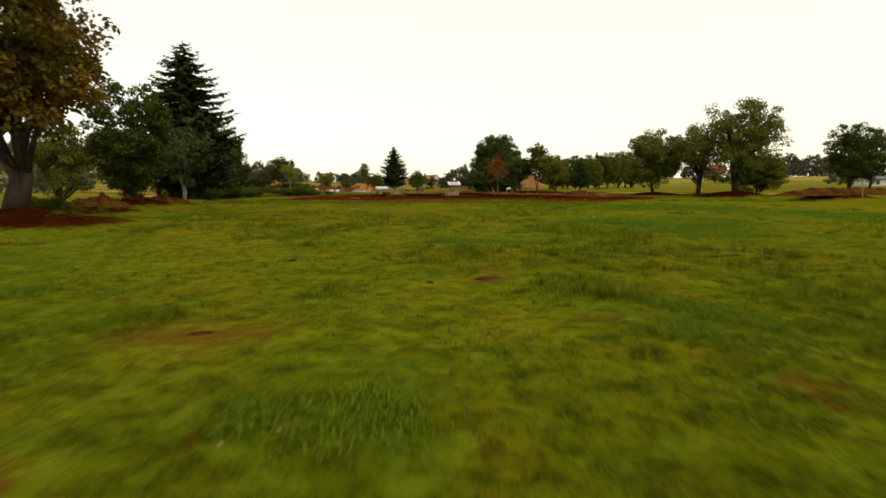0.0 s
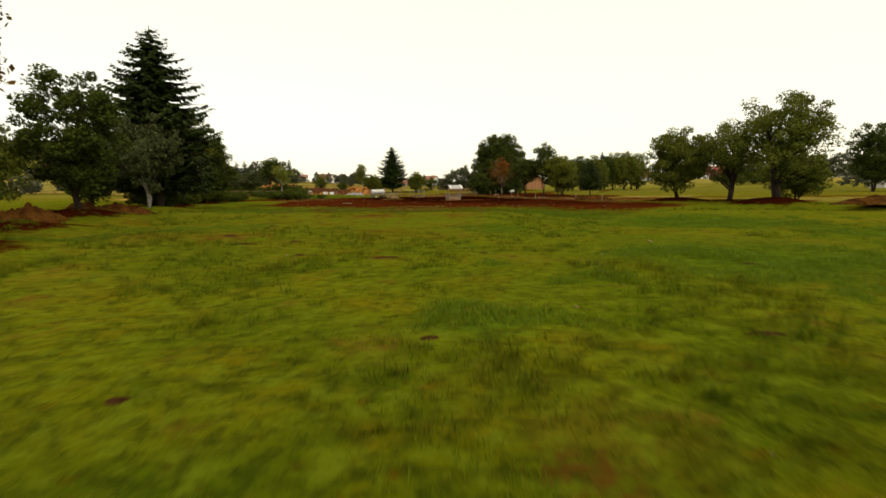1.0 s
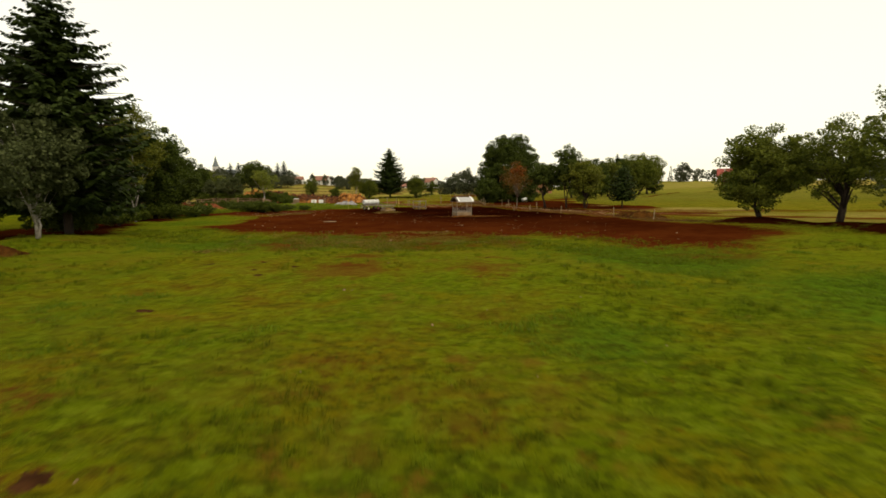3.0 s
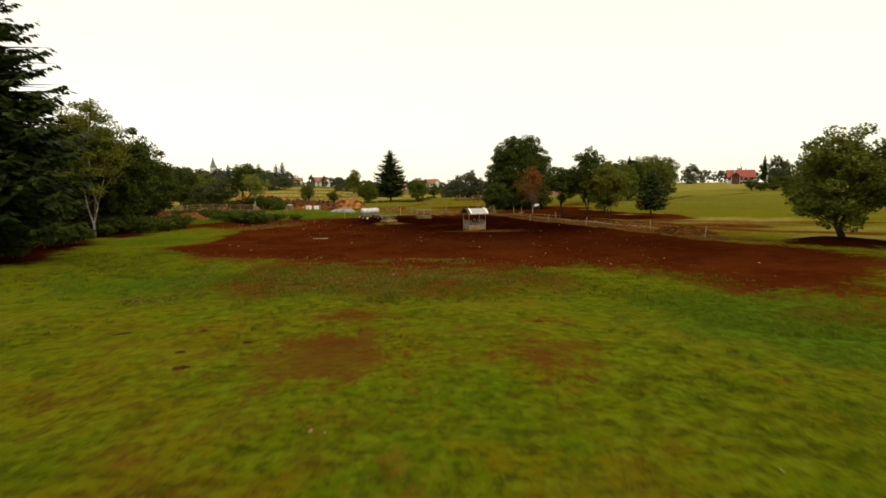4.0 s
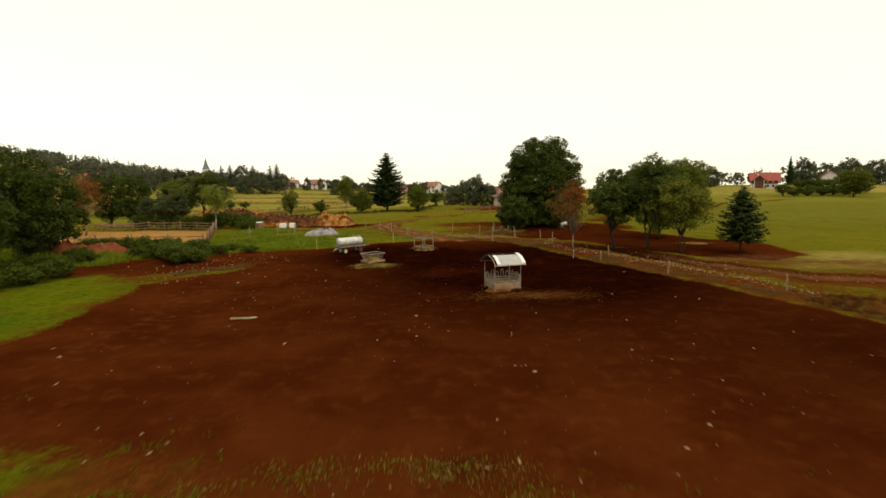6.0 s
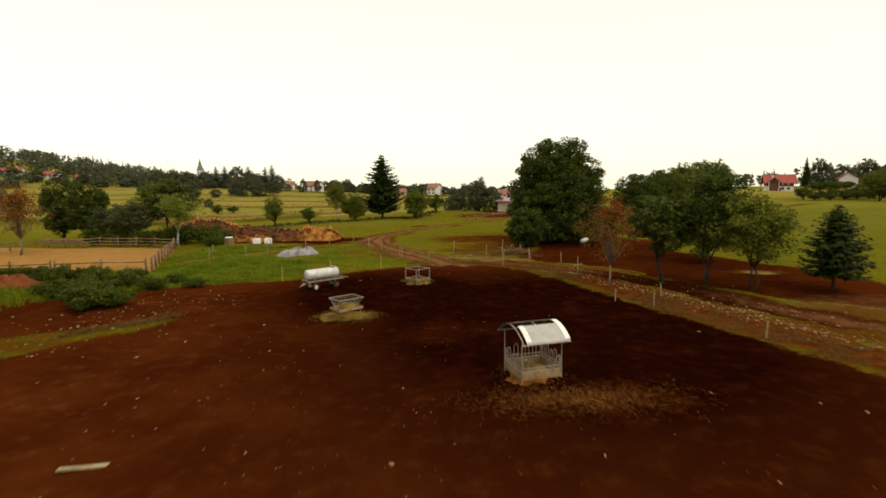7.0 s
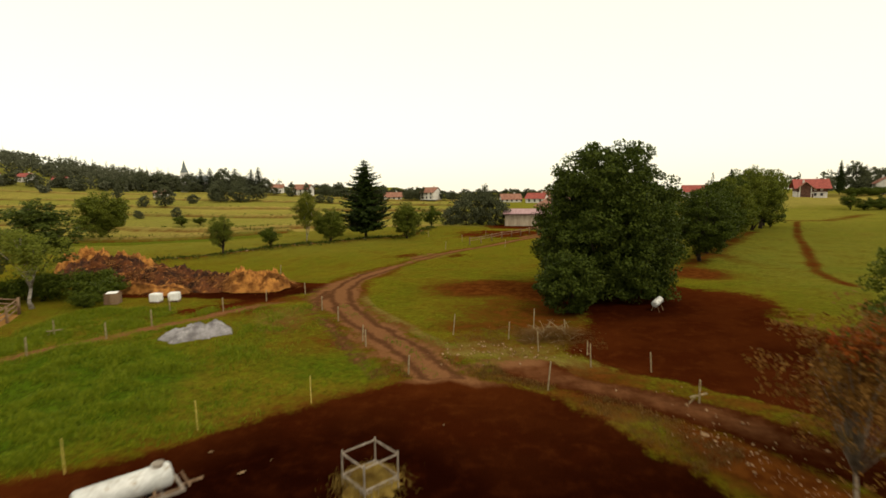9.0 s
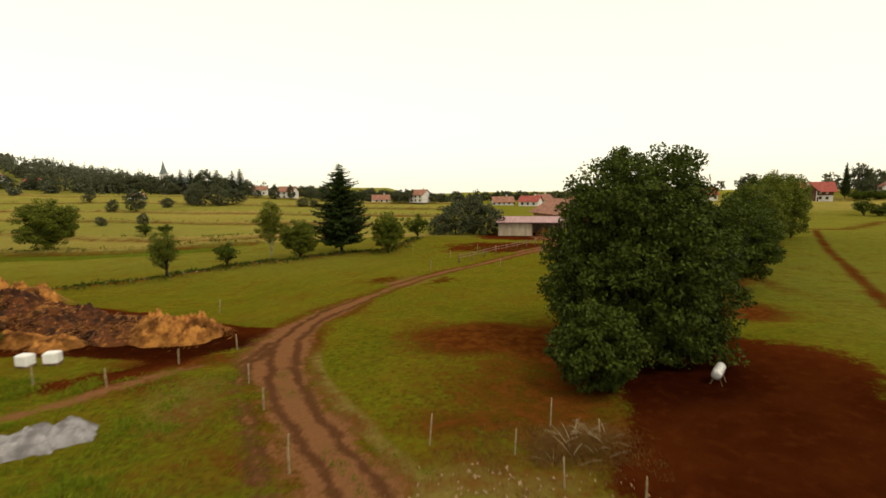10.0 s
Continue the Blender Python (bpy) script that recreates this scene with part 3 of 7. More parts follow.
    for cx, cy, sx, sy, top in ((-5.3, 51.8, 2.2, 1.6, 0.9), (0.3, 51.4, 1.6, 1.0, 0.8), (-4.9, 46.8, 1.6, 1.4, 0.7), (-5, 43.5, 1.6, 1.4, 0.6), (14, 54, 5, 5, 0.85), (13, 47, 4, 3, 0.6), (-10, 55.5, 3, 1.6, 0.6),
                                (3.5, 138.6, 7.5, 4.6, 1.5), (9, 136, 6, 7, 1.5), (5, 127, 8, 13, 0.85), (3, 117, 9, 3, 0.4), (8, 132, 4, 6, 1.01), (1.4, 124.0, 5.0, 2.6, 0.95), (4, 119.5, 5, 2.6, 0.4), (8, 122, 3, 4, 1.08), (-14, 127.5, 4.5, 8, 0.6), (-20, 130, 6, 3, 0.8), (-11, 121, 5, 6, 0.5), (-19, 134, 6, 2.5, 1.08), (2, 119.5, 6, 4, 0.66), (-24, 86.5, 5, 3, 0.75), (23, 92.5, 7, 4.5, 0.8), (31, 92, 7, 4, 0.7),
                                (28, 146.5, 4, 4, 1.5), (6, 112, 4, 5, 1.1), (16, 88, 5, 12, 0.75), (22, 78, 5, 10, 0.7), (31, 86, 9, 6, 0.7), (14, 199, 9, 4, 0.8), (-22, 194, 6, 2, 0.75), (38, 160, 3, 9, 0.7), (56, 196, 12, 3, 0.75)):
        brown = np.maximum(brown, top * bell(X, Y, cx, cy, sx, sy))
    brown = np.maximum(brown, 0.9 * np.exp(-(to_line(X, Y, WEEDS) / 2.2) ** 2))
    brown = np.maximum(brown, 1.45 * np.exp(-((d + 2.4) / 2.0) ** 2) * smooth_step(X, 5, 9) * smooth_step(Y, 70, 78) * (1 - smooth_step(Y, 104, 112)))
    brown = np.maximum(brown, 0.72 * np.exp(-(to_line(X, Y, DRY_BANK) / 4.0) ** 2))
    brown = np.maximum(brown, 0.8 * np.exp(-(to_line(X, Y, HEDGE) / 1.3) ** 2))
    brown = np.maximum(brown, 0.9 * np.clip(1.25 - to_line(X, Y, FIELD_PATH) / 1.2, 0, 1))
    brown = np.maximum(brown, 0.8 * np.exp(-(to_line(X, Y, ROW_FOOT) / 2.4) ** 2))
    # earth strip at the upper field edge, its shade line painted with it
    brown = np.maximum(brown, 0.7 * np.exp(-(to_line(X, Y, FIELD_EDGE) / 3.0) ** 2))
    brown = np.maximum(brown, 0.27 * smooth_step(Y, 112, 125) * (1 - smooth_step(Y, 215, 245)))
    brown = np.maximum(brown, 0.7 * np.exp(-(np.maximum(to_line(X, Y, TRACK) - 2.0 * slim, 0) / (0.5 + 0.6 * slim)) ** 2))
    brown = np.maximum(brown, 0.75 * np.exp(-(np.maximum(to_line(X, Y, LANE) - 1.9, 0) / 0.9) ** 2) * 0.9)
    olive = smooth_step(Y, 92, 118) * (1 - 0.55 * smooth_step(X, 20, 30) * (1 - smooth_step(Y, 200, 290)))
    olive = np.maximum(olive, 0.9 * smooth_step(X, 5, 10) * smooth_step(Y, 62, 72))
    dry = 0.50 * bell(X, Y, -5.5, 55.2, 5.5, 3.0)
    dry = np.maximum(dry, 0.62 * bell(X, Y, 1.2, 118.4, 7, 2.6))
    dry = np.maximum(dry, 0.8 * np.exp(-((to_line(X, Y, TRACK) - 2.2) / 0.7) ** 2) * smooth_step(Y, 116, 118) * (1 - smooth_step(Y, 134, 140)) * smooth_step(X + 0.55 * (Y - 118) + 3.6, 0, 1))
    dry = np.maximum(dry, 0.7 * bell(X, Y, 4, 115.5, 5, 3.6))
    dry = np.maximum(dry, 0.5 * bell(X, Y, -15, 128, 4, 7))
    dry = np.maximum(dry, 0.2 * np.exp(-((in_shape(X, Y, YARD) + 1.6) / 1.2) ** 2) * smooth_step(X, 0, 3) * smooth_step(Y, 62, 70))
    dry = np.maximum(dry, 0.85 * smooth_step(-X, 27, 33) * smooth_step(Y, 20, 30) * (1 - smooth_step(Y, 46, 56)))
    dry = np.maximum(dry, 0.8 * bell(X, Y, 34, 92, 12, 8))
    dry = np.maximum(dry, 0.62 * bell(X, Y, 25, 94, 8, 3.5))
    dry = np.maximum(dry, 0.2 * smooth_step(X, 8, 14) * smooth_step(Y, 62, 72) * (1 - smooth_step(Y, 98, 112)))
    dry = np.maximum(dry, 0.42 * bell(X, Y, 6, 111, 7, 6))
    dry = np.maximum(dry, 0.5 * bell(X, Y, 40, 75, 12, 9))
    for i, line in enumerate(BANKS):
        dry = np.maximum(dry, 1.2 * np.exp(-((to_line(X, Y, line) - 0.3) / 0.9) ** 2))
        # shadow at the near foot of each bank, painted as a brown line
        brown = np.maximum(brown, 0.75 * np.exp(-((to_line(X, Y + 2.2, line)) / 1.1) ** 2))
    # strip fields between the banks
    edges = [np.interp(X, [q[0] for q in line], [q[1] for q in line]) for line in sorted(BANKS, key=lambda l: l[1][1])]
    for lo_y, hi_y, how in zip(edges, edges[1:] + [edges[-1] + 70], (0.72, 0.42, 0.56, 0.36, 0.5, 0.4)):
        dry = np.maximum(dry, how * smooth_step(Y - lo_y, -1, 3) * (1 - smooth_step(Y - hi_y, -3, 1)) * smooth_step(-X, -40, 10))
    bright = smooth_step(Y - edges[0], -14, -11) * (1 - smooth_step(Y - edges[0], -3, -1)) * smooth_step(-X, 30, 50)
    dry = np.maximum(dry, 0.28 * smooth_step(X, 40, 90) * smooth_step(Y, 40, 80))
    dry = np.maximum(dry, 0.9 * smooth_step(Y, 255, 290) * (1 - smooth_step(Y, 350, 380)) * smooth_step(X, 40, 90) * 0.75)
    dry = np.maximum(dry, 0.5 * smooth_step(X, 24, 30) * smooth_step(Y, 60, 66) * (1 - smooth_step(Y, 80, 90)))
    lush = 0.95 * np.clip(1.5 * bell(X, Y, -23, 112, 7, 9), 0, 1)
    lush = np.maximum(lush, 0.6 * bell(X, Y, -9, 116, 6, 5))
    lush = np.maximum(lush, 0.7 * bright)
    lush = np.maximum(lush, 0.7 * bell(X, Y, 19, 81.5, 2.2, 4))
    lush = np.maximum(lush, 0.32 * np.exp(-((d + 0.7) / 0.7) ** 2) * smooth_step(X, 3, 6))
    brown = np.maximum(brown, 0.72 * np.exp(-(to_line(X, Y, VERGE) / 1.2) ** 2))
    lush = np.maximum(lush, 0.45 * bell(X, Y, -5.5, 136, 3, 10))
    lush = np.maximum(lush, 0.45 * smooth_step(X, 22, 32) * smooth_step(Y, 100, 120) * (1 - smooth_step(Y, 215, 260)))
    for cx, cy, sx, sy, top in LUSH:
        lush = np.maximum(lush, top * bell(X, Y, cx, cy, sx, sy))
    lush = np.maximum(lush, 0.7 * bell(X, Y, -27, 74, 7, 6))
    # how far each distant field is paled by painted haze
    haze_pale = 0.85 * smooth_step(Y, 205, 250) * smooth_step(-X, -60, 20)
    haze_pale = np.maximum(haze_pale, 0.35 * smooth_step(Y, 150, 200) * smooth_step(-X, -10, 30))
    haze_pale = np.maximum(haze_pale, 0.25 * smooth_step(X, 40, 80) * smooth_step(Y, 225, 260))
    haze_pale = np.maximum(haze_pale, 0.36 * smooth_step(X, 24, 40) * smooth_step(Y, 95, 165))
    sand = np.clip(0.5 + in_shape(X, Y, ARENA) / 1.0, 0, 1)
    damp_shade = np.clip(1.5 * bell(X, Y, 5, 91, 14.5, 18), 0, 1)
    damp_shade = np.maximum(damp_shade, 0.6 * bell(X, Y, 14, 70, 9, 11))
    damp_shade = np.maximum(damp_shade, 1.0 * np.clip(1.7 * bell(X, Y, -6, 99.5, 8.5, 9.5), 0, 1))
    # tree shade under the grove and the maple, painted into the soil
    damp_shade = np.maximum(damp_shade, 0.45 * np.clip(1.3 * bell(X, Y, 21, 107, 8, 7), 0, 1))
    damp_shade = np.maximum(damp_shade, 0.8 * np.clip(1.3 * bell(X, Y, 14, 130, 6, 6), 0, 1))
    damp_shade = np.maximum(damp_shade, 0.42 * np.clip(1.4 * bell(X, Y, 18, 120, 12, 14), 0, 1))
    damp_shade = np.maximum(damp_shade, 0.75 * np.clip(1.4 * bell(X, Y, -20, 137.5, 10, 4), 0, 1))
    # the same painted shade at the foot of trees on banks
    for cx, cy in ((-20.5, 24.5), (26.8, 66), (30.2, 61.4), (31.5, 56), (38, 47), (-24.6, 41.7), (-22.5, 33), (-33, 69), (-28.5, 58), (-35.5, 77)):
        damp_shade = np.maximum(damp_shade, 0.7 * np.clip(1.5 * bell(X, Y, cx, cy, 6, 5), 0, 1))
    soil = soil * (1 - 0.85 * np.exp(-(to_line(X, Y, VERGE) / 0.8) ** 4))
    soil = soil * (1 - sand)
    nx, ny = len(gx), len(gy)
    V = np.stack([X, Y, Z], -1).reshape(-1, 3)
    idx = np.arange(nx * ny).reshape(ny, nx)
    quad = np.stack([idx[:-1, :-1], idx[:-1, 1:], idx[1:, 1:], idx[1:, :-1]], -1).reshape(-1, 4)
    me = bpy.data.meshes.new("ground")
    me.from_pydata(V.tolist(), [], quad.tolist())
    me.materials.append(M_GROUND)
    for name, val in (("soil", soil), ("pale", pale), ("dry", dry), ("lush", lush), ("sand", sand), ("damp_shade", damp_shade), ("track_off", track_off), ("scuff", scuff), ("brown", brown), ("olive", olive), ("haze_pale", haze_pale)):
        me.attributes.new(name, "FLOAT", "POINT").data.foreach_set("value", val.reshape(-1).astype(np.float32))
    me.polygons.foreach_set("use_smooth", [True] * len(me.polygons))
    tagged(new("ground", me), "grass meadow with a dark trodden soil yard and tracks", "ground", kind="structure")


build_ground()


# ---------------------------------------------------------------- trees
def leaves(r, centres, spread, count, size, up=0.35):
    """Loose leaves about clump centres: an (n, 4, 3) array of small bent diamonds."""
    n = len(centres) * count
    c = np.repeat(np.asarray(centres), count, 0)
    sp = np.repeat(np.asarray(spread), count)[:, None]
    off = r.normal(size=(n, 3))
    off /= np.linalg.norm(off, axis=1)[:, None] + 1e-9
    rad = r.uniform(0.25, 1.0, (n, 1)) ** 0.5
    p = c + off * rad * sp * np.array([1, 1, 0.72])
    a = r.normal(size=(n, 3)) + np.array([0, 0, -0.25])
    a /= np.linalg.norm(a, axis=1)[:, None]
    nrm = off * 0.8 + r.normal(size=(n, 3)) * 0.5 + np.array([0, 0, 2 * up])
    b = np.cross(a, nrm)
    b /= np.linalg.norm(b, axis=1)[:, None] + 1e-9
    s = size * r.uniform(0.65, 1.35, (n, 1))
    a, b = a * s, b * s * 0.62
    return np.stack([p - a * 0.6, p + b * 0.55 + a * 0.05, p + a * 0.6, p - b * 0.55], 1)


def crown_points(r, n, radius, low, high, lumps=0.22, fill=0.55, taper=0.0, square=2.0, boughs=0):
    """Clump centres through an uneven crown between two heights."""
    pts = []
    bumps = [(Vector(r.normal(size=3)).normalized(), r.uniform(-lumps, lumps)) for _ in range(14)]
    tips = np.array([Vector(r.normal(size=3)).normalized() for _ in range(boughs)]) if boughs else None
    mid, half = (low + high) / 2, (high - low) / 2
    while len(pts) < n:
        d = Vector(r.normal(size=3)).normalized()
        k = min(1.16, 1 + sum(h * max(0, d.dot(b)) ** 6 * 2.2 for b, h in bumps))
        if boughs:
            near = float(np.max(tips @ np.array(d)))
            k *= 1.0 - 0.14 * min(1.0, max(0.0, (0.985 - near) / 0.045))
        if d.z > 0.6:
            k = min(k, 1.0)
        wide = (d.x ** 2 + d.y ** 2) ** 0.5
        q = r.uniform(fill, 1.0) * k / (wide ** square + abs(d.z) ** square) ** (1 / square)
        z = mid + d.z * half * q
        w = 1 - taper * max(0, (z - mid) / half)
        if z < 0.4 and low < 0:
            continue
        z = min(max(z, 0.45), high * 0.99)
        pts.append((d.x * radius * q * w, d.y * radius * q * w, z))
    return pts


def broadleaf(name, label, seed, height, radius, low, clumps, count, size, leaf, bark, trunk=0.2, stems=1, clump=0.2, fill=0.5, lumps=0.22, taper=0.0, limbs=10, category="tree", square=2.0, boughs=0):
    """A leafy tree at the origin: a trunk with limbs, and a crown of loose leaves in clumps."""
    r = np.random.RandomState(seed)
    tree = thing(name, Matrix(), label, category)
    pts = crown_points(r, clumps, radius, low, height, lumps, fill, taper, square, boughs)
    wood = Geo()
    for s in range(stems):
        lean = r.uniform(-1, 1, 2) * (0.10 + 0.14 * (stems > 1)) * height * 0.6
        base = Vector((r.uniform(-1, 1) * 0.3 * (stems - 1) * trunk, r.uniform(-1, 1) * 0.3 * (stems - 1) * trunk, -0.25))
        top = Vector((lean[0], lean[1], height * 0.86))
        k = 7
        line = [base.lerp(top, i / k) + Vector((*(r.normal(size=2) * 0.02 * height * (i > 0)), 0)) for i in range(k + 1)]
        wood.tube(line, [trunk * (1.5 if i == 0 else 1 - 0.88 * i / k) / (1 if stems == 1 else 1.4) for i in range(k + 1)], 9)
        for j in range(limbs):
            p = Vector(pts[r.randint(len(pts))])
            f = min(0.9, max(0.12, 1.15 * low / height, (p.z * 0.62) / height))
            q = line[min(k, int(f * k))]
            if (p - q).length > radius * 1.4:
                continue
            m = q.lerp(p, 0.5) + Vector((0, 0, 0.06 * height)) * r.uniform(-0.3, 1)
            wood.tube([q, m, p], [trunk * 0.40 * (1 - f * 0.5), trunk * 0.22, trunk * 0.05], 5)
    part("trunk", wood, bark, tree, smooth=True)
    crown = Geo()
    spread = r.uniform(0.6, 1.25, len(pts)) * clump * radius
    crown.quads(leaves(r, pts, spread, count, size))
    part("crown", crown, leaf, tree)
    return tree


def conifer(name, label, seed, height, radius, low, gap, sprays, leaf=None, droop=0.28, category="tree"):
    """A spruce at the origin: whorls of hanging boughs, each a row of needle sprays."""
    r = np.random.RandomState(seed)
    tree = thing(name, Matrix(), label, category)
    wood, out = Geo(), []
    k = 8
    wood.tube([(0, 0, -0.2 + (height + 0.1) * i / k) for i in range(k + 1)], [height * 0.017 * (1 - 0.93 * i / k) + 0.01 for i in range(k + 1)], 8)
    z = low
    while z < height * 0.985:
        f = (z - low) / (height - low)
        reach = radius * (1 - f) ** 0.56 * (0.66 + 0.34 * min(1.0, f / 0.22)) * (1 - 0.35 * max(0.0, f - 0.8) / 0.2) + 0.12
        n = 7 + int(5 * (1 - f) + 0.5)
        turn = r.uniform(0, 6.28)
        for j in range(n):
            w = turn + 6.283 * j / n + r.uniform(-0.25, 0.25)
            L = reach * r.uniform(0.55, 1.0) * (1.15 if r.rand() < 0.2 else 1.0)
            zz = z + r.uniform(-0.32, 0.32) * gap
            d = np.array([math.cos(w), math.sin(w), 0])
            side = np.array([-d[1], d[0], 0])
            tip = np.array([0, 0, zz]) + d * L + np.array([0, 0, -droop * L * 1.15 + 0.30 * L])
            if L > 0.5 * radius:
                wood.tube([(0, 0, zz), tuple((np.array([0, 0, zz]) + tip) / 2 - np.array([0, 0, 0.03 * L])), tuple(tip)], [0.012 * L + 0.01, 0.008 * L + 0.006, 0.004], 4, False)
            m = max(4, int(sprays * (L / radius) ** 0.8))
            for i in range(m):
                q = (i + r.uniform(0.2, 1)) / m
                p = np.array([0, 0, zz]) + d * L * q + np.array([0, 0, -droop * L * q * 1.15 + 0.30 * L * q ** 3])
                for s in (-1, 1):
                    ln = (0.24 * L * (1.05 - q * 0.75) + 0.17) * r.uniform(0.6, 1.2)
                    ax = d * r.uniform(0.3, 0.8) + side * s * r.uniform(0.5, 1.0) + np.array([0, 0, -r.uniform(0.15, 0.75)])
                    ax = ax / np.linalg.norm(ax) * ln
                    wd = np.cross(ax, np.array([0, 0, 1.0]) + r.normal(size=3) * 0.5)
                    wd = wd / (np.linalg.norm(wd) + 1e-9) * ln * 0.24
                    out.append([p, p + ax * 0.5 + wd, p + ax, p + ax * 0.5 - wd])
        z += gap * (1 - 0.45 * f)
    part("trunk", wood, M_BARK, tree, smooth=True)
    crown = Geo()
    crown.quads(np.array(out))
    part("crown", crown, leaf or M_NEEDLE, tree)
    return tree


def stand(ob, x, y, scale=1.0, turn=0.0, wide=1.0, up=0.0):
    """Moves a tree built at the origin to its place."""
    ob.matrix_basis = Matrix.LocRotScale((x, y, at(x, y, up)), Euler((0, 0, radians(turn))), (scale * wide, scale * wide, scale))
    return ob


def again(ob, x, y, scale=1.0, turn=0.0, wide=1.0, label="", group=""):
    """A copy of a tree at another place and size."""
    c = copy_thing(ob, Matrix())
    stand(c, x, y, scale, turn, wide)
    return tagged(c, label, group=group)


# the lone broad maple, with a small one at its foot
maple = stand(broadleaf("maple_tree", "broad dense dark green maple with a domed crown", 33, 14.9, 7.15, -4.6, 1350, 100, 0.235, M_LEAF, M_BARK, 0.45, 1, 0.12, 0.5, 0.03, taper=0.05, limbs=16, square=2.2, boughs=95), 13.9, 136.0)
stand(broadleaf("young_maple_tree", "small round green maple under the broad one", 4, 5.1, 2.75, 0.1, 150, 120, 0.20, M_LEAF, M_BARK, 0.14, 3, 0.22, 0.55, 0.10), 8.5, 128.2)

# leafy trees of several shapes
oak = stand(broadleaf("oak_tree", "large old spreading oak with browning leaves", 5, 14.0, 5.0, 2.6, 260, 115, 0.26, M_LEAF_BROWN, M_BARK, 0.52, 2, 0.19, 0.35, 0.16, limbs=18), -20.7, 24.7)
round_a = stand(broadleaf("leafy_tree", "bushy green tree with a short thick trunk", 6, 9.0, 3.8, 0.8, 270, 115, 0.22, M_LEAF_OAK, M_BARK, 0.22, 2, 0.2, 0.4, 0.13), 26.8, 66.2, 0.86, 150, 1.05)
loose = stand(broadleaf("ash_tree", "loose crowned green tree with a forked trunk", 7, 11.0, 4.9, 2.0, 210, 85, 0.22, M_LEAF_OAK, M_BARK, 0.40, 2, 0.19, 0.30, 0.2, limbs=16), 31.5, 55.9, 0.92, 10)
willow = stand(broadleaf("willow_tree", "pale grey-green willow with slanting pale stems", 8, 8.4, 3.3, 1.3, 150, 110, 0.20, M_LEAF_GREY, M_BARK_PALE, 0.12, 3, 0.2, 0.35, 0.14), -27.2, 54.6, 1.0, 0)
slim = stand(broadleaf("alder_tree", "slim tall dark green tree beside the soil lane", 9, 9.6, 2.5, 2.9, 150, 76, 0.20, M_LEAF_GROVE, M_BARK, 0.13, 2, 0.24, 0.3, 0.18, limbs=14), 18.2, 101.0)
stand(broadleaf("lime_tree", "small dark green tree with a thick trunk by the lane", 61, 7.4, 2.6, 2.2, 150, 85, 0.20, M_LEAF_GROVE, M_BARK, 0.17, 1, 0.23, 0.4, 0.16, limbs=14), 15.2, 102.2)
stand(broadleaf("hazel_tree", "loose olive green tree with twin stems by the lane", 62, 7.2, 3.1, 2.0, 150, 70, 0.19, M_LEAF_OLIVE, M_BARK, 0.11, 2, 0.22, 0.3, 0.2, limbs=16), 20.6, 98.9)
again(round_a, 24.6, 113.5, 0.88, 120, 0.85, "dense green tree in the bare grove")
again(loose, 30.2, 61.5, 0.76, 200, 0.85, "loose green tree on a bare bank")
again(round_a, 37.5, 62, 0.62, 70, 1.2, "low dark green tree behind the bank")

# the grove by the ditch
birch = stand(broadleaf("birch_tree", "tall green birch with pale stems", 10, 13.2, 3.0, 3.2, 230, 85, 0.19, M_LEAF_OLIVE, M_BARK_PALE, 0.12, 2, 0.24, 0.2, 0.08, 0.25, limbs=14), -34.6, 78)
dark = stand(broadleaf("thicket_tree", "dark dense tree of the grove", 11, 11.0, 4.0, 0.9, 180, 105, 0.24, M_LEAF_DARK, M_BARK, 0.22, 2, 0.2, 0.45, 0.05), -35.4, 83.5)
for x, y, s, w, turn in ((-39.5, 86, 1.0, 1.0, 60), (-38, 93, 0.9, 0.95, 140), (-42.5, 101.5, 0.8, 1.1, 210), (-48, 96, 1.0, 1.0, 30), (-37.2, 75, 0.62, 0.9, 100), (-45, 82, 1.05, 1.0, 170)):
    again(dark, x, y, s, turn, w)

for x, y, q, turn in ((-36, 60, 0.7, 40), (-41, 67, 0.85, 150), (-33.5, 66, 0.62, 220)):
    again(dark, x, y, q, turn, 1.0)
again(dark, -24.6, 41.7, 0.84, 20, 1.0, "dense dark green tree on a bare bank")
again(loose, -28.4, 38.6, 0.62, 90, 1.0, "thin crowned green tree beside the meadow")
again(dark, -36.8, 79.6, 1.04, 260, 0.85, "narrow dark green tree beside the spruce")

# conifers
spruce = stand(conifer("spruce_tree", "tall dark spruce with hanging boughs", 12, 17.9, 7.5, 2.6, 0.66, 52), -28.7, 59.5)
fir = stand(conifer("fir_tree", "young dark fir with a bare lower trunk", 13, 6.6, 3.0, 1.5, 0.34, 22), 25.8, 98.0, 0.95)
again(spruce, -18.4, 196, 0.95, 80, 1.0, "tall dark spruce in the hedge line")
again(spruce, 56.2, 191, 0.77, 140, 0.52, "dark spruce behind the maple")

# the thin tree with turning leaves
red = stand(broadleaf("rowan_tree", "thin half-bare rowan with red and brown leaves", 14, 7.2, 2.5, 1.9, 170, 30, 0.12, M_LEAF_DRY, M_BARK_BROWN, 0.075, 1, 0.22, 0.1, 0.14, limbs=70), 10.5, 101.0)
turn_geo = Geo()
r = np.random.RandomState(15)
tips = [(q[0], q[1], q[2]) for q in crown_points(r, 34, 1.5, 4.6, 7.0, 0.3, 0.2)]
turn_geo.quads(leaves(r, tips, [0.45] * len(tips), 26, 0.14))
part("crown_top", turn_geo, M_LEAF_RED, red, "red leaves at the top")

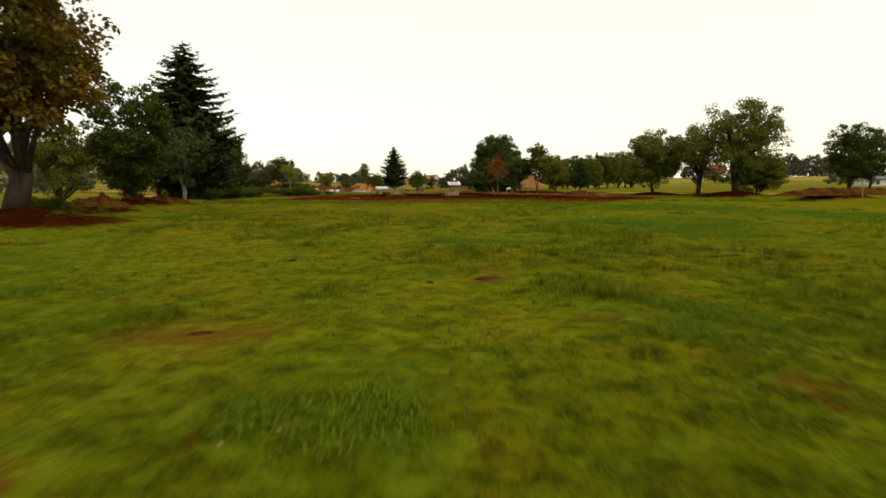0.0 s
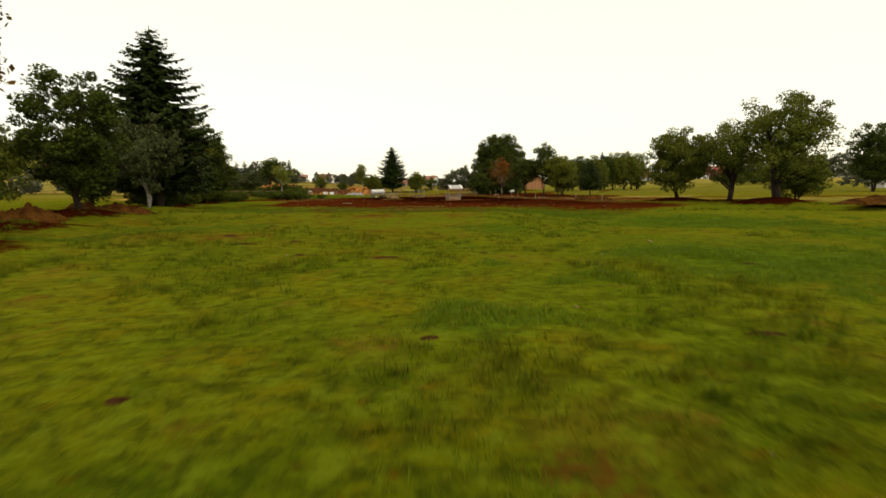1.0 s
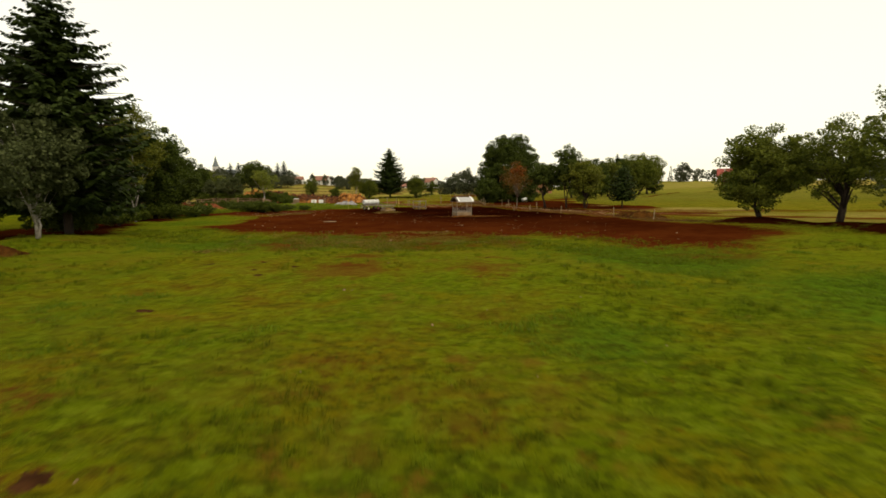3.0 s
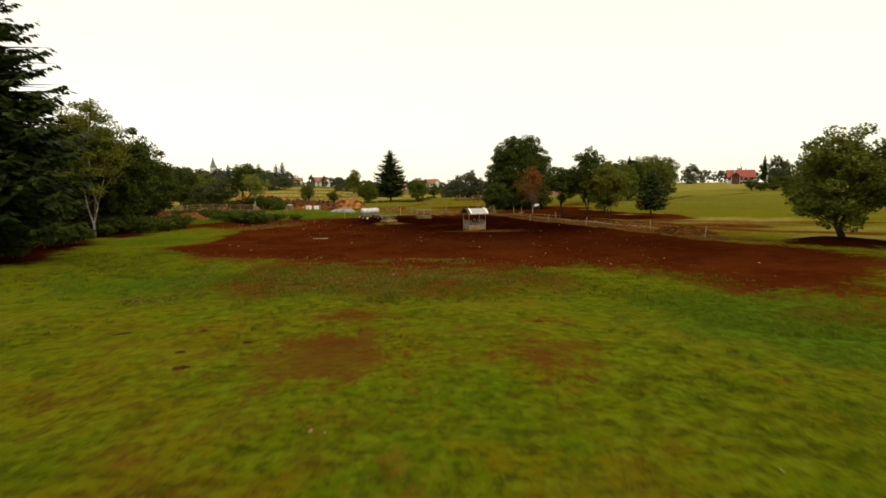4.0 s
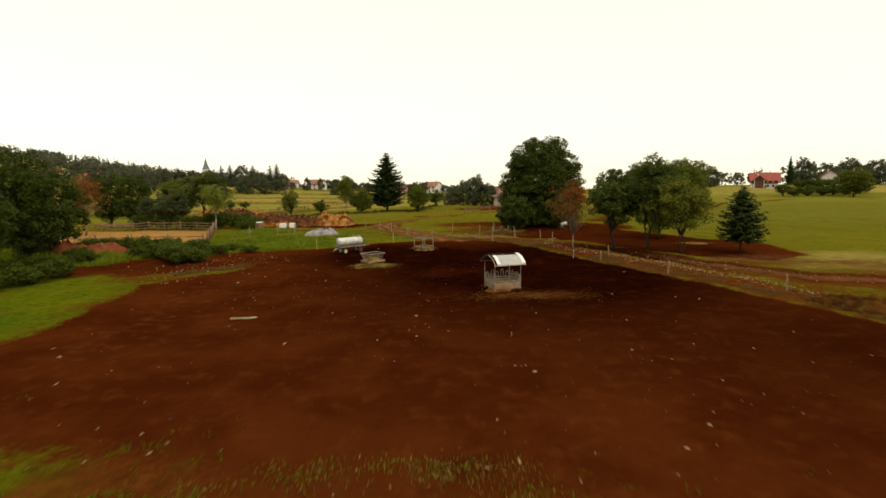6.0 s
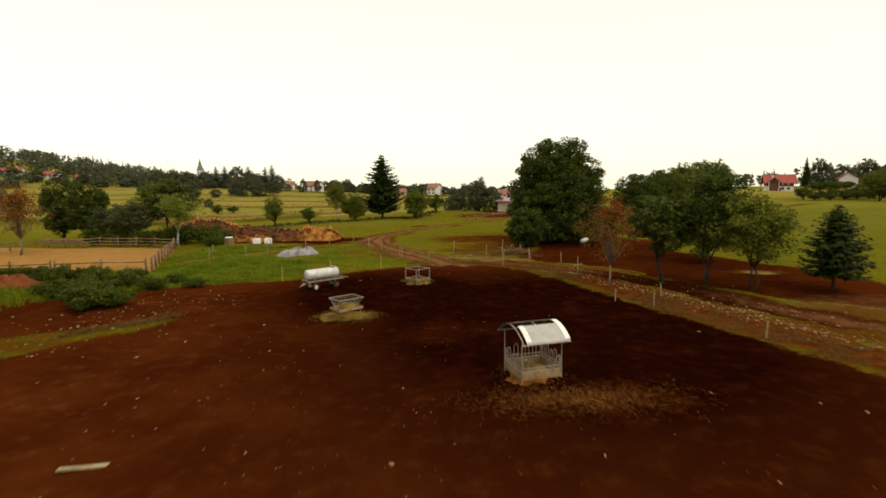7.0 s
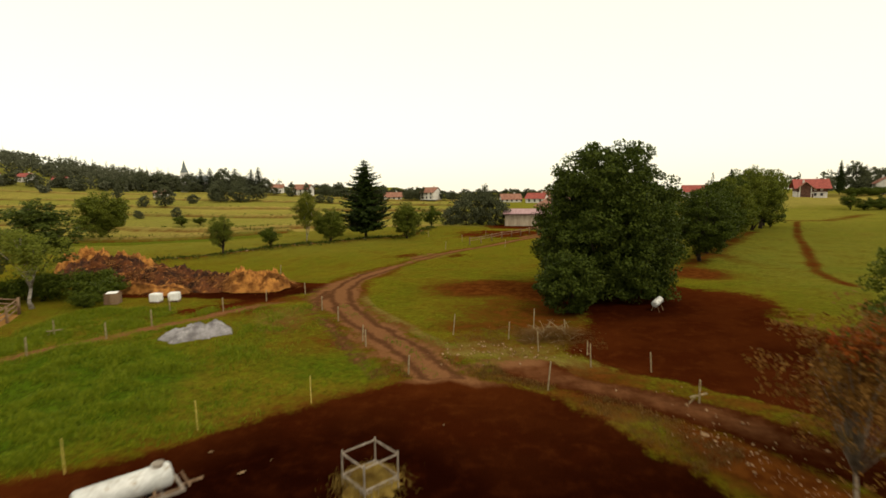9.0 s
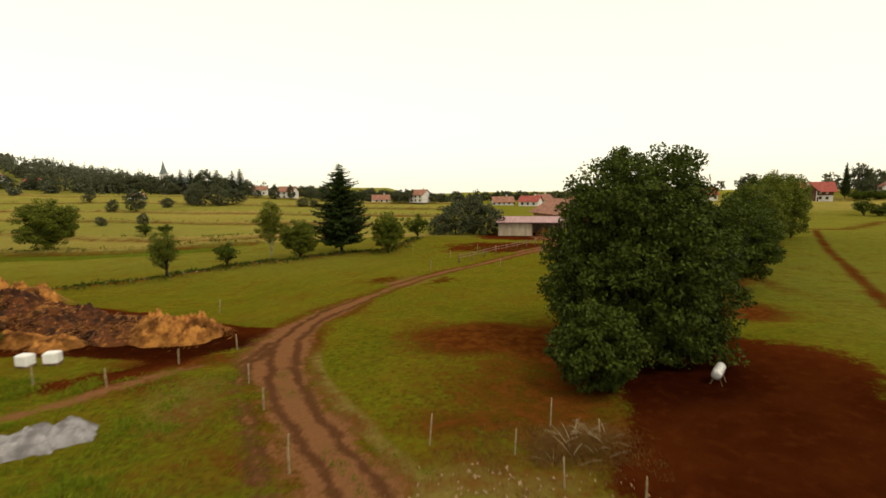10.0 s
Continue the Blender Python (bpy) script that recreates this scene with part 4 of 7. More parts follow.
# trees round the sand arena
stand(broadleaf("birch_tree", "leaning birch with white bark by the arena", 16, 7.6, 2.8, 2.4, 90, 60, 0.17, M_LEAF_LIGHT, M_BARK_PALE, 0.16, 1, 0.24, 0.25, 0.35, limbs=16), -38.6, 131.4)
again(slim, -43, 138, 1.0, 50, 1.5, "leafy green tree behind the arena")
again(willow, -46.5, 134.5, 0.75, 120, 1.1, "grey-green willow behind the arena")
again(willow, -51, 136.5, 0.68, 10, 1.2, "grey-green willow behind the arena")
again(dark, -57.5, 141.5, 0.86, 30, 0.95, "dark dense tree behind the arena")
again(dark, -63, 143, 0.88, 200, 0.95, "dark dense tree behind the arena")
again(red, -55.4, 125.2, 1.25, 60, 1.25, "thin bare tree beside the arena")

# hedge trees and lone trees in the fields beyond
again(loose, -38.4, 171, 0.60, 300, 0.75, "sparse small tree in the hedge")
bush = stand(broadleaf("bush", "round green bush in the field", 17, 3.6, 1.8, 0.3, 70, 80, 0.16, M_SHRUB, M_BARK, 0.07, 3, 0.26, 0.4, 0.25, category="bush"), -33.2, 179.4)
again(birch, -28, 184.6, 0.76, 40, 1.1, "slender light green aspen")
again(round_a, -25, 190.5, 0.74, 20, 1.15, "rounded green tree in the field hedge")
again(round_a, -9.5, 195.5, 0.84, 230, 0.85, "rounded green tree in the field hedge")
again(bush, -4.9, 218, 1.5, 90, 1.0)
again(round_a, -89, 218, 1.36, 200, 1.18, "lone dark oak in the field")
# far trees, their leaves greyed in colour for the haze
far_tree = stand(broadleaf("far_tree", "grey-green tree in the far fields, haze in its colour", 18, 10.0, 5.0, -1.0, 110, 50, 0.42, M_HAZED_LEAF, M_BARK, 0.2, 1, 0.22, 0.5, 0.10), -132, 329, 0.99, 0, 0.96)
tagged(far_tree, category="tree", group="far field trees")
far_cone = stand(broadleaf("far_tree", "narrow dark tree in the far fields, haze in its colour", 19, 10.0, 4.2, -2.0, 90, 50, 0.40, M_HAZED_LEAF, M_BARK, 0.2, 1, 0.22, 0.5, 0.08, taper=0.7), -192, 390, 0.86, 0, 0.95)
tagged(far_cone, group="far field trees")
far_spruce = stand(conifer("far_spruce", "dark spruce by the village, haze in its colour", 20, 10.0, 3.6, 0.3, 0.5, 12, M_HAZED_NEEDLE), -196.7, 505, 1.95)
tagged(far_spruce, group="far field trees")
rf = np.random.RandomState(29)
FAR_WIDTH = {"far_tree": 10.0, "far_spruce": 3.8}


def far_copy(ob, x, y, high, wide, label=""):
    """A copy of a far tree of that height and width."""
    c = copy_thing(ob, Matrix())
    stand(c, x, y, high / 10.0, rf.uniform(0, 360), wide / (FAR_WIDTH[ob.name.split(".")[0]] * high / 10.0))
    return tagged(c, label)


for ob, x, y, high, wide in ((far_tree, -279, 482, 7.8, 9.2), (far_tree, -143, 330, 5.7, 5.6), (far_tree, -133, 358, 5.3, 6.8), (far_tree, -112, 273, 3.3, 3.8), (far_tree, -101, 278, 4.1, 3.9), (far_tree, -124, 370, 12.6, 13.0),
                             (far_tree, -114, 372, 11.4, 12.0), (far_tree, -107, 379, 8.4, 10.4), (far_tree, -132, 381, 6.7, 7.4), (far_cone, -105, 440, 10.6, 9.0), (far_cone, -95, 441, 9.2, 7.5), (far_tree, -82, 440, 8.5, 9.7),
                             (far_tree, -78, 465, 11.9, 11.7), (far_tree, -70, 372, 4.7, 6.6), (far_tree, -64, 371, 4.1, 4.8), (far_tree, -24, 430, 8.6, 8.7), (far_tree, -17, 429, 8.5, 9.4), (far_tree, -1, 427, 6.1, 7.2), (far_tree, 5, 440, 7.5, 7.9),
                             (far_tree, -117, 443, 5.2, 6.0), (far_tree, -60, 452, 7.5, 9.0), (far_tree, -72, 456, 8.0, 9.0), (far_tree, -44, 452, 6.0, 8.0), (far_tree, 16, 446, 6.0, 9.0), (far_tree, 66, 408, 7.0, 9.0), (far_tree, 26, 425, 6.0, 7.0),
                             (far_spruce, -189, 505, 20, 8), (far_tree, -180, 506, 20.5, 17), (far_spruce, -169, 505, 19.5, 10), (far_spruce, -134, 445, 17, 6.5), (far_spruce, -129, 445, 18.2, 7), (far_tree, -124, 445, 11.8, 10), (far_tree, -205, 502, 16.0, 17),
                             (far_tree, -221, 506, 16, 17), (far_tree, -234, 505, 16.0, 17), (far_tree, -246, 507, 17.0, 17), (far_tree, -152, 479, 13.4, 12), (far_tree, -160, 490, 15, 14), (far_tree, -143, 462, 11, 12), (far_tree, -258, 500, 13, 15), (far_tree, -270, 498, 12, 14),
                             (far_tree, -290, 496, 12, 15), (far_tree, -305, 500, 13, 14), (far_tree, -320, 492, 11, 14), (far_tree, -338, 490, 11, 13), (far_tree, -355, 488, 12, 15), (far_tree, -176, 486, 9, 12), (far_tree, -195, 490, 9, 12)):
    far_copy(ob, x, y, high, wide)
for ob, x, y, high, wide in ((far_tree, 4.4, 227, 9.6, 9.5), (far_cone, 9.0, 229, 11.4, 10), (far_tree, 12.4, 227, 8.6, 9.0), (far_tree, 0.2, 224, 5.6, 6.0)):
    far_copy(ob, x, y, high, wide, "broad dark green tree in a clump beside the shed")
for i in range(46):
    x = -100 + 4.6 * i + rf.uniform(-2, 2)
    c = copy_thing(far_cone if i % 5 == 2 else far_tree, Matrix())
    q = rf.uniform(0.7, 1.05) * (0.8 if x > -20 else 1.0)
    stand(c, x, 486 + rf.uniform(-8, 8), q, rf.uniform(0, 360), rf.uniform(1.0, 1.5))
for x, y, q, w, turn in ((-86, 252, 1.0, 1.3, 0), (-81, 254, 0.8, 1.5, 90), (-30, 262, 0.8, 1.3, 30), (-140, 262, 0.9, 1.2, 120)):
    again(bush, x, y, q, turn, w, "round green bush in far field", "far field trees")
for ob, x, y, q, w, turn in ((dark, 32.6, 155, 0.88, 1.3, 20), (dark, 37.5, 163, 0.86, 1.2, 110), (dark, 44, 172.5, 1.02, 1.05, 50), (round_a, 50.5, 182, 1.3, 0.95, 75), (round_a, 63, 199, 1.5, 0.85, 150), (dark, 58, 194, 1.1, 0.95, 210),
                             (loose, 72.5, 207, 1.36, 0.8, 130), (round_a, 68, 203, 1.5, 0.9, 10), (loose, 76.8, 213, 1.26, 0.8, 280), (bush, 40, 167, 1.0, 1.3, 0), (bush, 47, 177, 1.1, 1.4, 80), (bush, 55, 188, 1.2, 1.4, 160), (bush, 76, 209, 1.2, 1.5, 40)):
    again(ob, x, y, q, turn, w, "green tree in the line along the slope")
for ob, x, y, high, wide in ((far_tree, 193, 332, 16.5, 11), (far_cone, 201, 337, 14, 9), (far_tree, 234, 352, 17, 15), (far_tree, 250, 356, 16, 18), (far_tree, 220, 350, 14, 13), (far_tree, 270, 362, 18, 20), (far_tree, 290, 366, 17, 20), (far_tree, 150, 346, 13, 11)):
    far_copy(ob, x, y, high, wide, "large dark green tree on the slope")
for x, y, q, w, turn in ((138, 264, 1.5, 1.1, 0), (142.5, 262, 1.15, 1.3, 70), (148, 263, 1.3, 1.3, 140), (153.5, 262, 1.1, 1.5, 200), (159, 264, 1.4, 1.2, 260), (140.5, 261, 0.8, 1.8, 15), (145.5, 260.5, 0.75, 2.0, 95), (151, 260, 0.8, 2.0, 165), (156.5, 261, 0.8, 2.0, 235), (162, 262, 0.8, 2.0, 310), (165, 265, 1.2, 1.5, 30), (172, 267, 1.3, 1.5, 110)):
    again(bush, x, y, q, turn, w, "round bush at the upper field edge")
for x, y, q, turn in ((92, 118, 0.95, 80), (100, 122, 0.9, 190)):
    again(dark, x, y, q * 1.4, turn, 1.0, "large dark green tree beyond the paddock")
again(round_a, 156, 250, 1.25, 60, 1.25, "broad green tree alone in the sloping field")
again(spruce, 183.5, 329, 0.95, 30, 0.36, "narrow dark cypress beside the farmhouse")


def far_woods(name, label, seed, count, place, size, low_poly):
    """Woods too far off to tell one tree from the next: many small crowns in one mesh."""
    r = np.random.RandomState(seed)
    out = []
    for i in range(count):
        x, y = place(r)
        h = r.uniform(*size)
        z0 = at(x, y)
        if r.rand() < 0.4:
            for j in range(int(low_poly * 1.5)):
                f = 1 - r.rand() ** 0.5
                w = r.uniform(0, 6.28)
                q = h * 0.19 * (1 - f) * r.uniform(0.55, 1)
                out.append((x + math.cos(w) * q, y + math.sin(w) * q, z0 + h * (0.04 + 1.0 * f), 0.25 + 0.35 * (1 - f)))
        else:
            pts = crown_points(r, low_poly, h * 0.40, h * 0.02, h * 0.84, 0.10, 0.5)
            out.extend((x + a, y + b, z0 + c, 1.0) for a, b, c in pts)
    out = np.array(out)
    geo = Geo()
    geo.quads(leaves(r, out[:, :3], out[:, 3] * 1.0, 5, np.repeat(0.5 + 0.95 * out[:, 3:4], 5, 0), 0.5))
    return single(name, geo, M_HAZED_WOODS, Matrix(), label, "woods", kind="stuff")


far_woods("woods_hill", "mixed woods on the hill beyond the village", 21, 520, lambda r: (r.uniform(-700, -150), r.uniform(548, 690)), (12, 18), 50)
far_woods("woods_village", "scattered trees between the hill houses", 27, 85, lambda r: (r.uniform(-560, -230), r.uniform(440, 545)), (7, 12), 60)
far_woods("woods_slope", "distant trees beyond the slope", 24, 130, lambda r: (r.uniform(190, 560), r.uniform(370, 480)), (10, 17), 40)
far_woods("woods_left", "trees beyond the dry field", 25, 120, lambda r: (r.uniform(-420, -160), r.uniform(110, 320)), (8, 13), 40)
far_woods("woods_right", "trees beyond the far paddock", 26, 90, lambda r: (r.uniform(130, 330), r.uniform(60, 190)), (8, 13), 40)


# ---------------------------------------------------------------- made things
M_ZINC = surface("galvanised_steel", (0.25, 0.205, 0.155), (0.40, 0.34, 0.27), 3.0, 0.5, 0.35, fine=18, bump=0.1, worn=(0.25, 0.19, 0.13))
M_ROOF_TIN = surface("roof_tin", (0.38, 0.37, 0.35), (0.48, 0.47, 0.45), 0.8, 0.45, 0.1, fine=4, bump=0.05)
M_DULL_BROWN = surface("dull_brown_sheet", (0.06, 0.035, 0.02), (0.14, 0.095, 0.065), 2.0, 0.8, fine=12, bump=0.2)
M_PLASTIC = surface("white_plastic", (0.78, 0.77, 0.72), (0.86, 0.85, 0.81), 1.6, 0.5, fine=10, bump=0.05, worn=(0.68, 0.64, 0.56))
M_TANK = surface("tank_paint", (0.52, 0.52, 0.48), (0.68, 0.68, 0.64), 1.4, 0.45, 0.1, fine=9, bump=0.08, worn=(0.34, 0.28, 0.2))
M_RUBBER = surface("tyre_rubber", (0.010, 0.010, 0.010), (0.028, 0.026, 0.024), 6, 0.9, fine=40)
M_RIM_PALE = surface("rim_cream", (0.55, 0.45, 0.25), (0.68, 0.58, 0.36), 8, 0.6, fine=30)
M_RIM_RED = surface("rim_red", (0.13, 0.016, 0.014), (0.22, 0.035, 0.028), 8, 0.6, fine=30)
M_WOOD = surface("weathered_wood", (0.14, 0.080, 0.040), (0.29, 0.19, 0.11), 2.2, 0.9, fine=16, bump=0.6, depth=0.02, stretch=(1, 1, 0.2))
M_BOARD = surface("board_wood", (0.20, 0.125, 0.060), (0.34, 0.24, 0.13), 2.5, 0.85, fine=20, bump=0.4)
M_POST = surface("stake_wood", (0.22, 0.165, 0.085), (0.38, 0.30, 0.17), 3, 0.85, fine=20, bump=0.3)
M_STAKE = surface("yellow_stake", (0.50, 0.38, 0.07), (0.64, 0.52, 0.13), 5, 0.6, fine=25, bump=0.1)
M_STONE = surface("field_stone", (0.21, 0.130, 0.066), (0.40, 0.27, 0.15), 3, 0.9, fine=16, bump=0.5, depth=0.03, spec=0.05)
M_GRAVEL = surface("grey_gravel", (0.17, 0.155, 0.155), (0.38, 0.36, 0.36), 1.5, 0.95, fine=12, bump=1.0, depth=0.09, worn=(0.47, 0.44, 0.43))
M_MANURE = surface("manure", (0.026, 0.008, 0.002), (0.150, 0.046, 0.009), 0.9, 0.95, fine=6, bump=1.0, depth=0.15, worn=(0.46, 0.19, 0.040))
M_SOIL = surface("dug_soil", (0.030, 0.012, 0.004), (0.068, 0.028, 0.009), 2.0, 0.95, fine=12, bump=0.9, depth=0.06, spec=0.02)
M_CLAY = surface("orange_spoil", (0.040, 0.015, 0.0035), (0.105, 0.042, 0.008), 1.4, 1.0, fine=6, bump=1.0, depth=0.14, spec=0.02, worn=(0.075, 0.070, 0.012))
M_PLASTER = surface("white_plaster", (0.60, 0.57, 0.51), (0.74, 0.71, 0.64), 0.6, 0.9, fine=6, bump=0.15)
M_BARN_WALL = surface("barn_boards", (0.36, 0.29, 0.20), (0.50, 0.42, 0.30), 0.8, 0.9, fine=5, bump=0.3, stretch=(3, 3, 0.3))
M_TILE = surface("red_roof_tiles", (0.24, 0.050, 0.038), (0.36, 0.085, 0.06), 0.9, 0.8, fine=5, bump=0.5, depth=0.05)
M_TILE_OLD = surface("old_roof_tiles", (0.22, 0.095, 0.06), (0.34, 0.17, 0.11), 0.8, 0.85, fine=5, bump=0.5, depth=0.05)
M_SHEET_ROOF = surface("faded_sheet_roof", (0.34, 0.20, 0.20), (0.45, 0.28, 0.27), 0.5, 0.7, fine=4, bump=0.2, stretch=(4, 0.4, 1))
M_TIMBER = surface("dark_timber", (0.07, 0.032, 0.02), (0.14, 0.065, 0.04), 1.2, 0.85, fine=8, bump=0.4)
M_ORANGE_WOOD = surface("barn_gable_boards", (0.30, 0.14, 0.06), (0.42, 0.22, 0.10), 0.8, 0.9, fine=6, bump=0.4, stretch=(3, 3, 0.3))
M_GLASS_DARK = surface("window_glass", (0.03, 0.035, 0.04), (0.06, 0.065, 0.07), 1.0, 0.12, fine=4, bump=0.0, spec=0.6)
M_SLATE = surface("spire_slate", (0.10, 0.12, 0.12), (0.17, 0.19, 0.185), 0.8, 0.6, fine=5, bump=0.3)


def spot(x, y, turn=0.0, up=0.0, rx=0.0, ry=0.0):
    return pose(x, y, at(x, y, up), rx, ry, turn)


def bar(geo, a, b, r=0.02, n=6):
    geo.tube([a, b], [r, r], n)


def lump_field(name, label, category, m, sx, sy, h, mat, seed, rough=0.35, n=34, power=1.0, kind="", ragged=0.0):
    """A heap: a domed sheet with broken, lumpy relief whose rim goes into the ground."""
    r = np.random.RandomState(seed)
    geo = Geo()
    ring, turns = n // 2, n
    vs, fs = [(0, 0, h * 0.98)], []
    ph = r.uniform(0, 6.28, 6)
    for i in range(1, ring + 1):
        f = i / ring
        for j in range(turns):
            w = 6.283 * j / turns
            k = 1 + 0.16 * math.sin(2 * w + ph[0]) + 0.10 * math.sin(3 * w + ph[1]) + 0.06 * math.sin(7 * w + ph[2])
            k *= 1 + ragged * noise.fractal(Vector((math.cos(w) * 1.9, math.sin(w) * 1.9, seed * 1.7)), 0.6, 2.1, 6)
            x, y = math.cos(w) * f * sx * k, math.sin(w) * f * sy * k
            q = 0.62 * noise.fractal(Vector((x * 0.8, y * 0.8, seed * 3.1)), 0.9, 2.1, 3) + (0.30 if rough > 0.54 else 0.08) * noise.noise(Vector((x * 2.9, y * 2.9, seed * 2.3))) + (0.22 if rough > 0.54 else 0.05) * noise.noise(Vector((x * 6.5, y * 6.5, seed * 1.3)))
            z = h * (1 - f ** (3.6 if rough > 0.54 else 1.8)) ** power * (1 + rough * q) + rough * 0.3 * h * q * (1 - f) - 0.06 * f
            vs.append((x, y, z if i < ring else -0.12))
    for j in range(turns):
        fs.append((0, 1 + j, 1 + (j + 1) % turns))
    for i in range(ring - 1):
        for j in range(turns):
            a, b = 1 + i * turns + j, 1 + i * turns + (j + 1) % turns
            fs.append((a, a + turns, b + turns, b))
    geo.add(vs, fs)
    return single(name, geo, mat, m, label, category, kind=kind, smooth=True)


def straw_bits(r, n, sx, sy, h, size=0.10, thick=0.0035):
    """Loose stalks lying about over a low heap."""
    p = r.normal(size=(n, 3)) * np.array([sx, sy, 0]) * 0.36
    p[:, 2] = h * np.exp(-((p[:, 0] / sx) ** 2 + (p[:, 1] / sy) ** 2) * 1.6) + r.uniform(0.0, 0.06, n)
    w = r.uniform(0, 6.283, n)
    a = np.stack([np.cos(w), np.sin(w), r.uniform(-0.25, 0.35, n)], 1) * size * r.uniform(0.5, 1.3, (n, 1))
    b = np.stack([-np.sin(w), np.cos(w), r.uniform(-0.3, 0.3, n)], 1) * thick
    return np.stack([p - a - b, p + a - b * 0.5, p + a + b, p - a + b], 1)


M_HAY = surface("trampled_hay", (0.15, 0.088, 0.018), (0.33, 0.225, 0.050), 1.6, 0.95, fine=18, bump=0.9, depth=0.08, spec=0.05)


M_LITTER = surface("trodden_litter", (0.150, 0.052, 0.010), (0.34, 0.140, 0.028), 1.6, 0.95, fine=18, bump=0.9, depth=0.08, spec=0.05)


def hay_patch(x, y, sx, sy, h, seed, label, bits=900, mat=None):
    mat = mat or M_HAY
    hay = lump_field("loose_hay", label, "hay", spot(x, y), sx, sy, h, mat, seed, 0.45, 80, 1.6, ragged=0.26)
    geo = Geo()
    geo.quads(straw_bits(np.random.RandomState(seed), bits, sx * 1.25, sy * 1.25, h))
    tagged(part("stalk", geo, mat, hay), kind="stuff")
    return hay


# the roofed hay feeder
def roofed_feeder(x, y, turn):
    f = thing("hay_feeder", spot(x, y, turn), "galvanised roofed hay feeder with curved tin roof", "hay feeder")
    hx, hy, eave, rise = 0.88, 0.86, 1.74, 0.54
    for px in (-hx, hx):
        for py in (-hy, hy):
            g = Geo()
            bar(g, (px, py, -0.03), (px, py, eave + 0.05), 0.024, 8)
            part("post", g, M_ZINC, f)

    def arc(q):
        """A point of the roof's curve, q from 0 (front eave) to 1 (rear eave)."""
        return -1.22 + 2.44 * q, eave - 0.06 + rise * math.sin(math.pi * q) ** 0.8

    for px in (-0.98, 0.0, 0.98):
        g = Geo()
        pts = [(px, *arc(i / 14)) for i in range(15)]
        g.tube(pts, [0.026] * 15, 6)
        part("arch", g, M_ZINC, f)
    for q0, q1, nm in ((0.0, 0.37, "front curved roof sheet, pale tin"), (0.54, 1.0, "rear curved roof sheet, dull brown")):
        g = Geo()
        vs, fs, k, c = [], [], 12, 22
        for layer in (0.03, 0.045):
            for i in range(k + 1):
                yy, zz = arc(q0 + (q1 - q0) * i / k)
                for j in range(c + 1):
                    vs.append(((-0.84 + 1.9 * j / c if q0 == 0 else -1.06 + 2.12 * j / c), yy, zz + layer + 0.007 * (j % 2)))
        row = c + 1
        off = (k + 1) * row
        for i in range(k):
            for j in range(c):
                a = i * row + j
                fs.append((a, a + row, a + row + 1, a + 1))
                fs.append((off + a, off + a + 1, off + a + row + 1, off + a + row))
        for i in range(k):
            for a, b in ((i * row, (i + 1) * row), ((i + 1) * row + c, i * row + c)):
                fs.append((a, off + a, off + b, b))
        for j in range(c):
            for a, b in ((j + 1, j), (k * row + j, k * row + j + 1)):
                fs.append((a, off + a, off + b, b))
        g.add(vs, fs)
        part("roof_sheet", g, M_ROOF_TIN if q0 == 0 else M_DULL_BROWN, f, nm, True)
        g = Geo()
        yy, zz = arc(q0 if q0 == 0 else q1)
        bar(g, (-1.08, yy, zz + 0.01), (1.08, yy, zz + 0.01), 0.024)
        part("eave_rail", g, M_ZINC, f)
    k = 12
    for x0, x1, span in ((0.86, 1.08, 0.5), (-0.84, -0.62, 0.34)):
        g = Geo()
        for i in range(k):
            (y0, z0), (y1, z1) = arc(0.02 + span * i / k), arc(0.02 + span * (i + 1) / k)
            g.add([(x0, y0, z0 + 0.056), (x1, y0, z0 + 0.056), (x1, y1, z1 + 0.056), (x0, y1, z1 + 0.056), (x0, y0, z0 + 0.068), (x1, y0, z0 + 0.068), (x1, y1, z1 + 0.068), (x0, y1, z1 + 0.068)],
                  [(0, 3, 2, 1), (4, 5, 6, 7), (0, 1, 5, 4), (1, 2, 6, 5), (2, 3, 7, 6), (3, 0, 4, 7)])
        part("edge_strip", g, M_PLASTIC, f, "white strip at the sheet's edge")
    for (ax, ay), (bx, by) in (((-hx, -hy), (hx, -hy)), ((hx, -hy), (hx, hy)), ((hx, hy), (-hx, hy)), ((-hx, hy), (-hx, -hy))):
        d = Vector((bx - ax, by - ay, 0))
        mid = Vector(((ax + bx) / 2, (ay + by) / 2, 0.30))
        g = Geo()
        g.box(Matrix.Translation(mid) @ Matrix.Rotation(math.atan2(d.y, d.x), 4, "Z"), d.length - 0.06, 0.03, 0.34, 0.006)
        part("board", g, M_BOARD, f, "straw-coloured low side board")
        for z in (0.49, 0.62):
            g = Geo()
            bar(g, (ax, ay, z), (bx, by, z), 0.018)
            part("rail", g, M_ZINC, f)
        # round-topped feeding bars
        for i in range(5):
            if ay == by == -hy and 0 < i < 4:
                continue
            q = (i + 0.5) / 5
            c = Vector((ax, ay, 0)).lerp(Vector((bx, by, 0)), q)
            u = d.normalized() * 0.095
            top = 1.12 if i % 2 else 1.0
            g = Geo()
            pts = [c - u + Vector((0, 0, 0.47)), c - u + Vector((0, 0, top - 0.1))]
            pts += [c - u * math.cos(w) + Vector((0, 0, top - 0.1 + 0.095 * math.sin(w))) for w in (0.6, 1.2, 1.9, 2.5)]
            pts += [c + u + Vector((0, 0, top - 0.1)), c + u + Vector((0, 0, 0.47))]
            g.tube(pts, [0.015] * len(pts), 5)
            part("feeding_bar", g, M_ZINC, f)
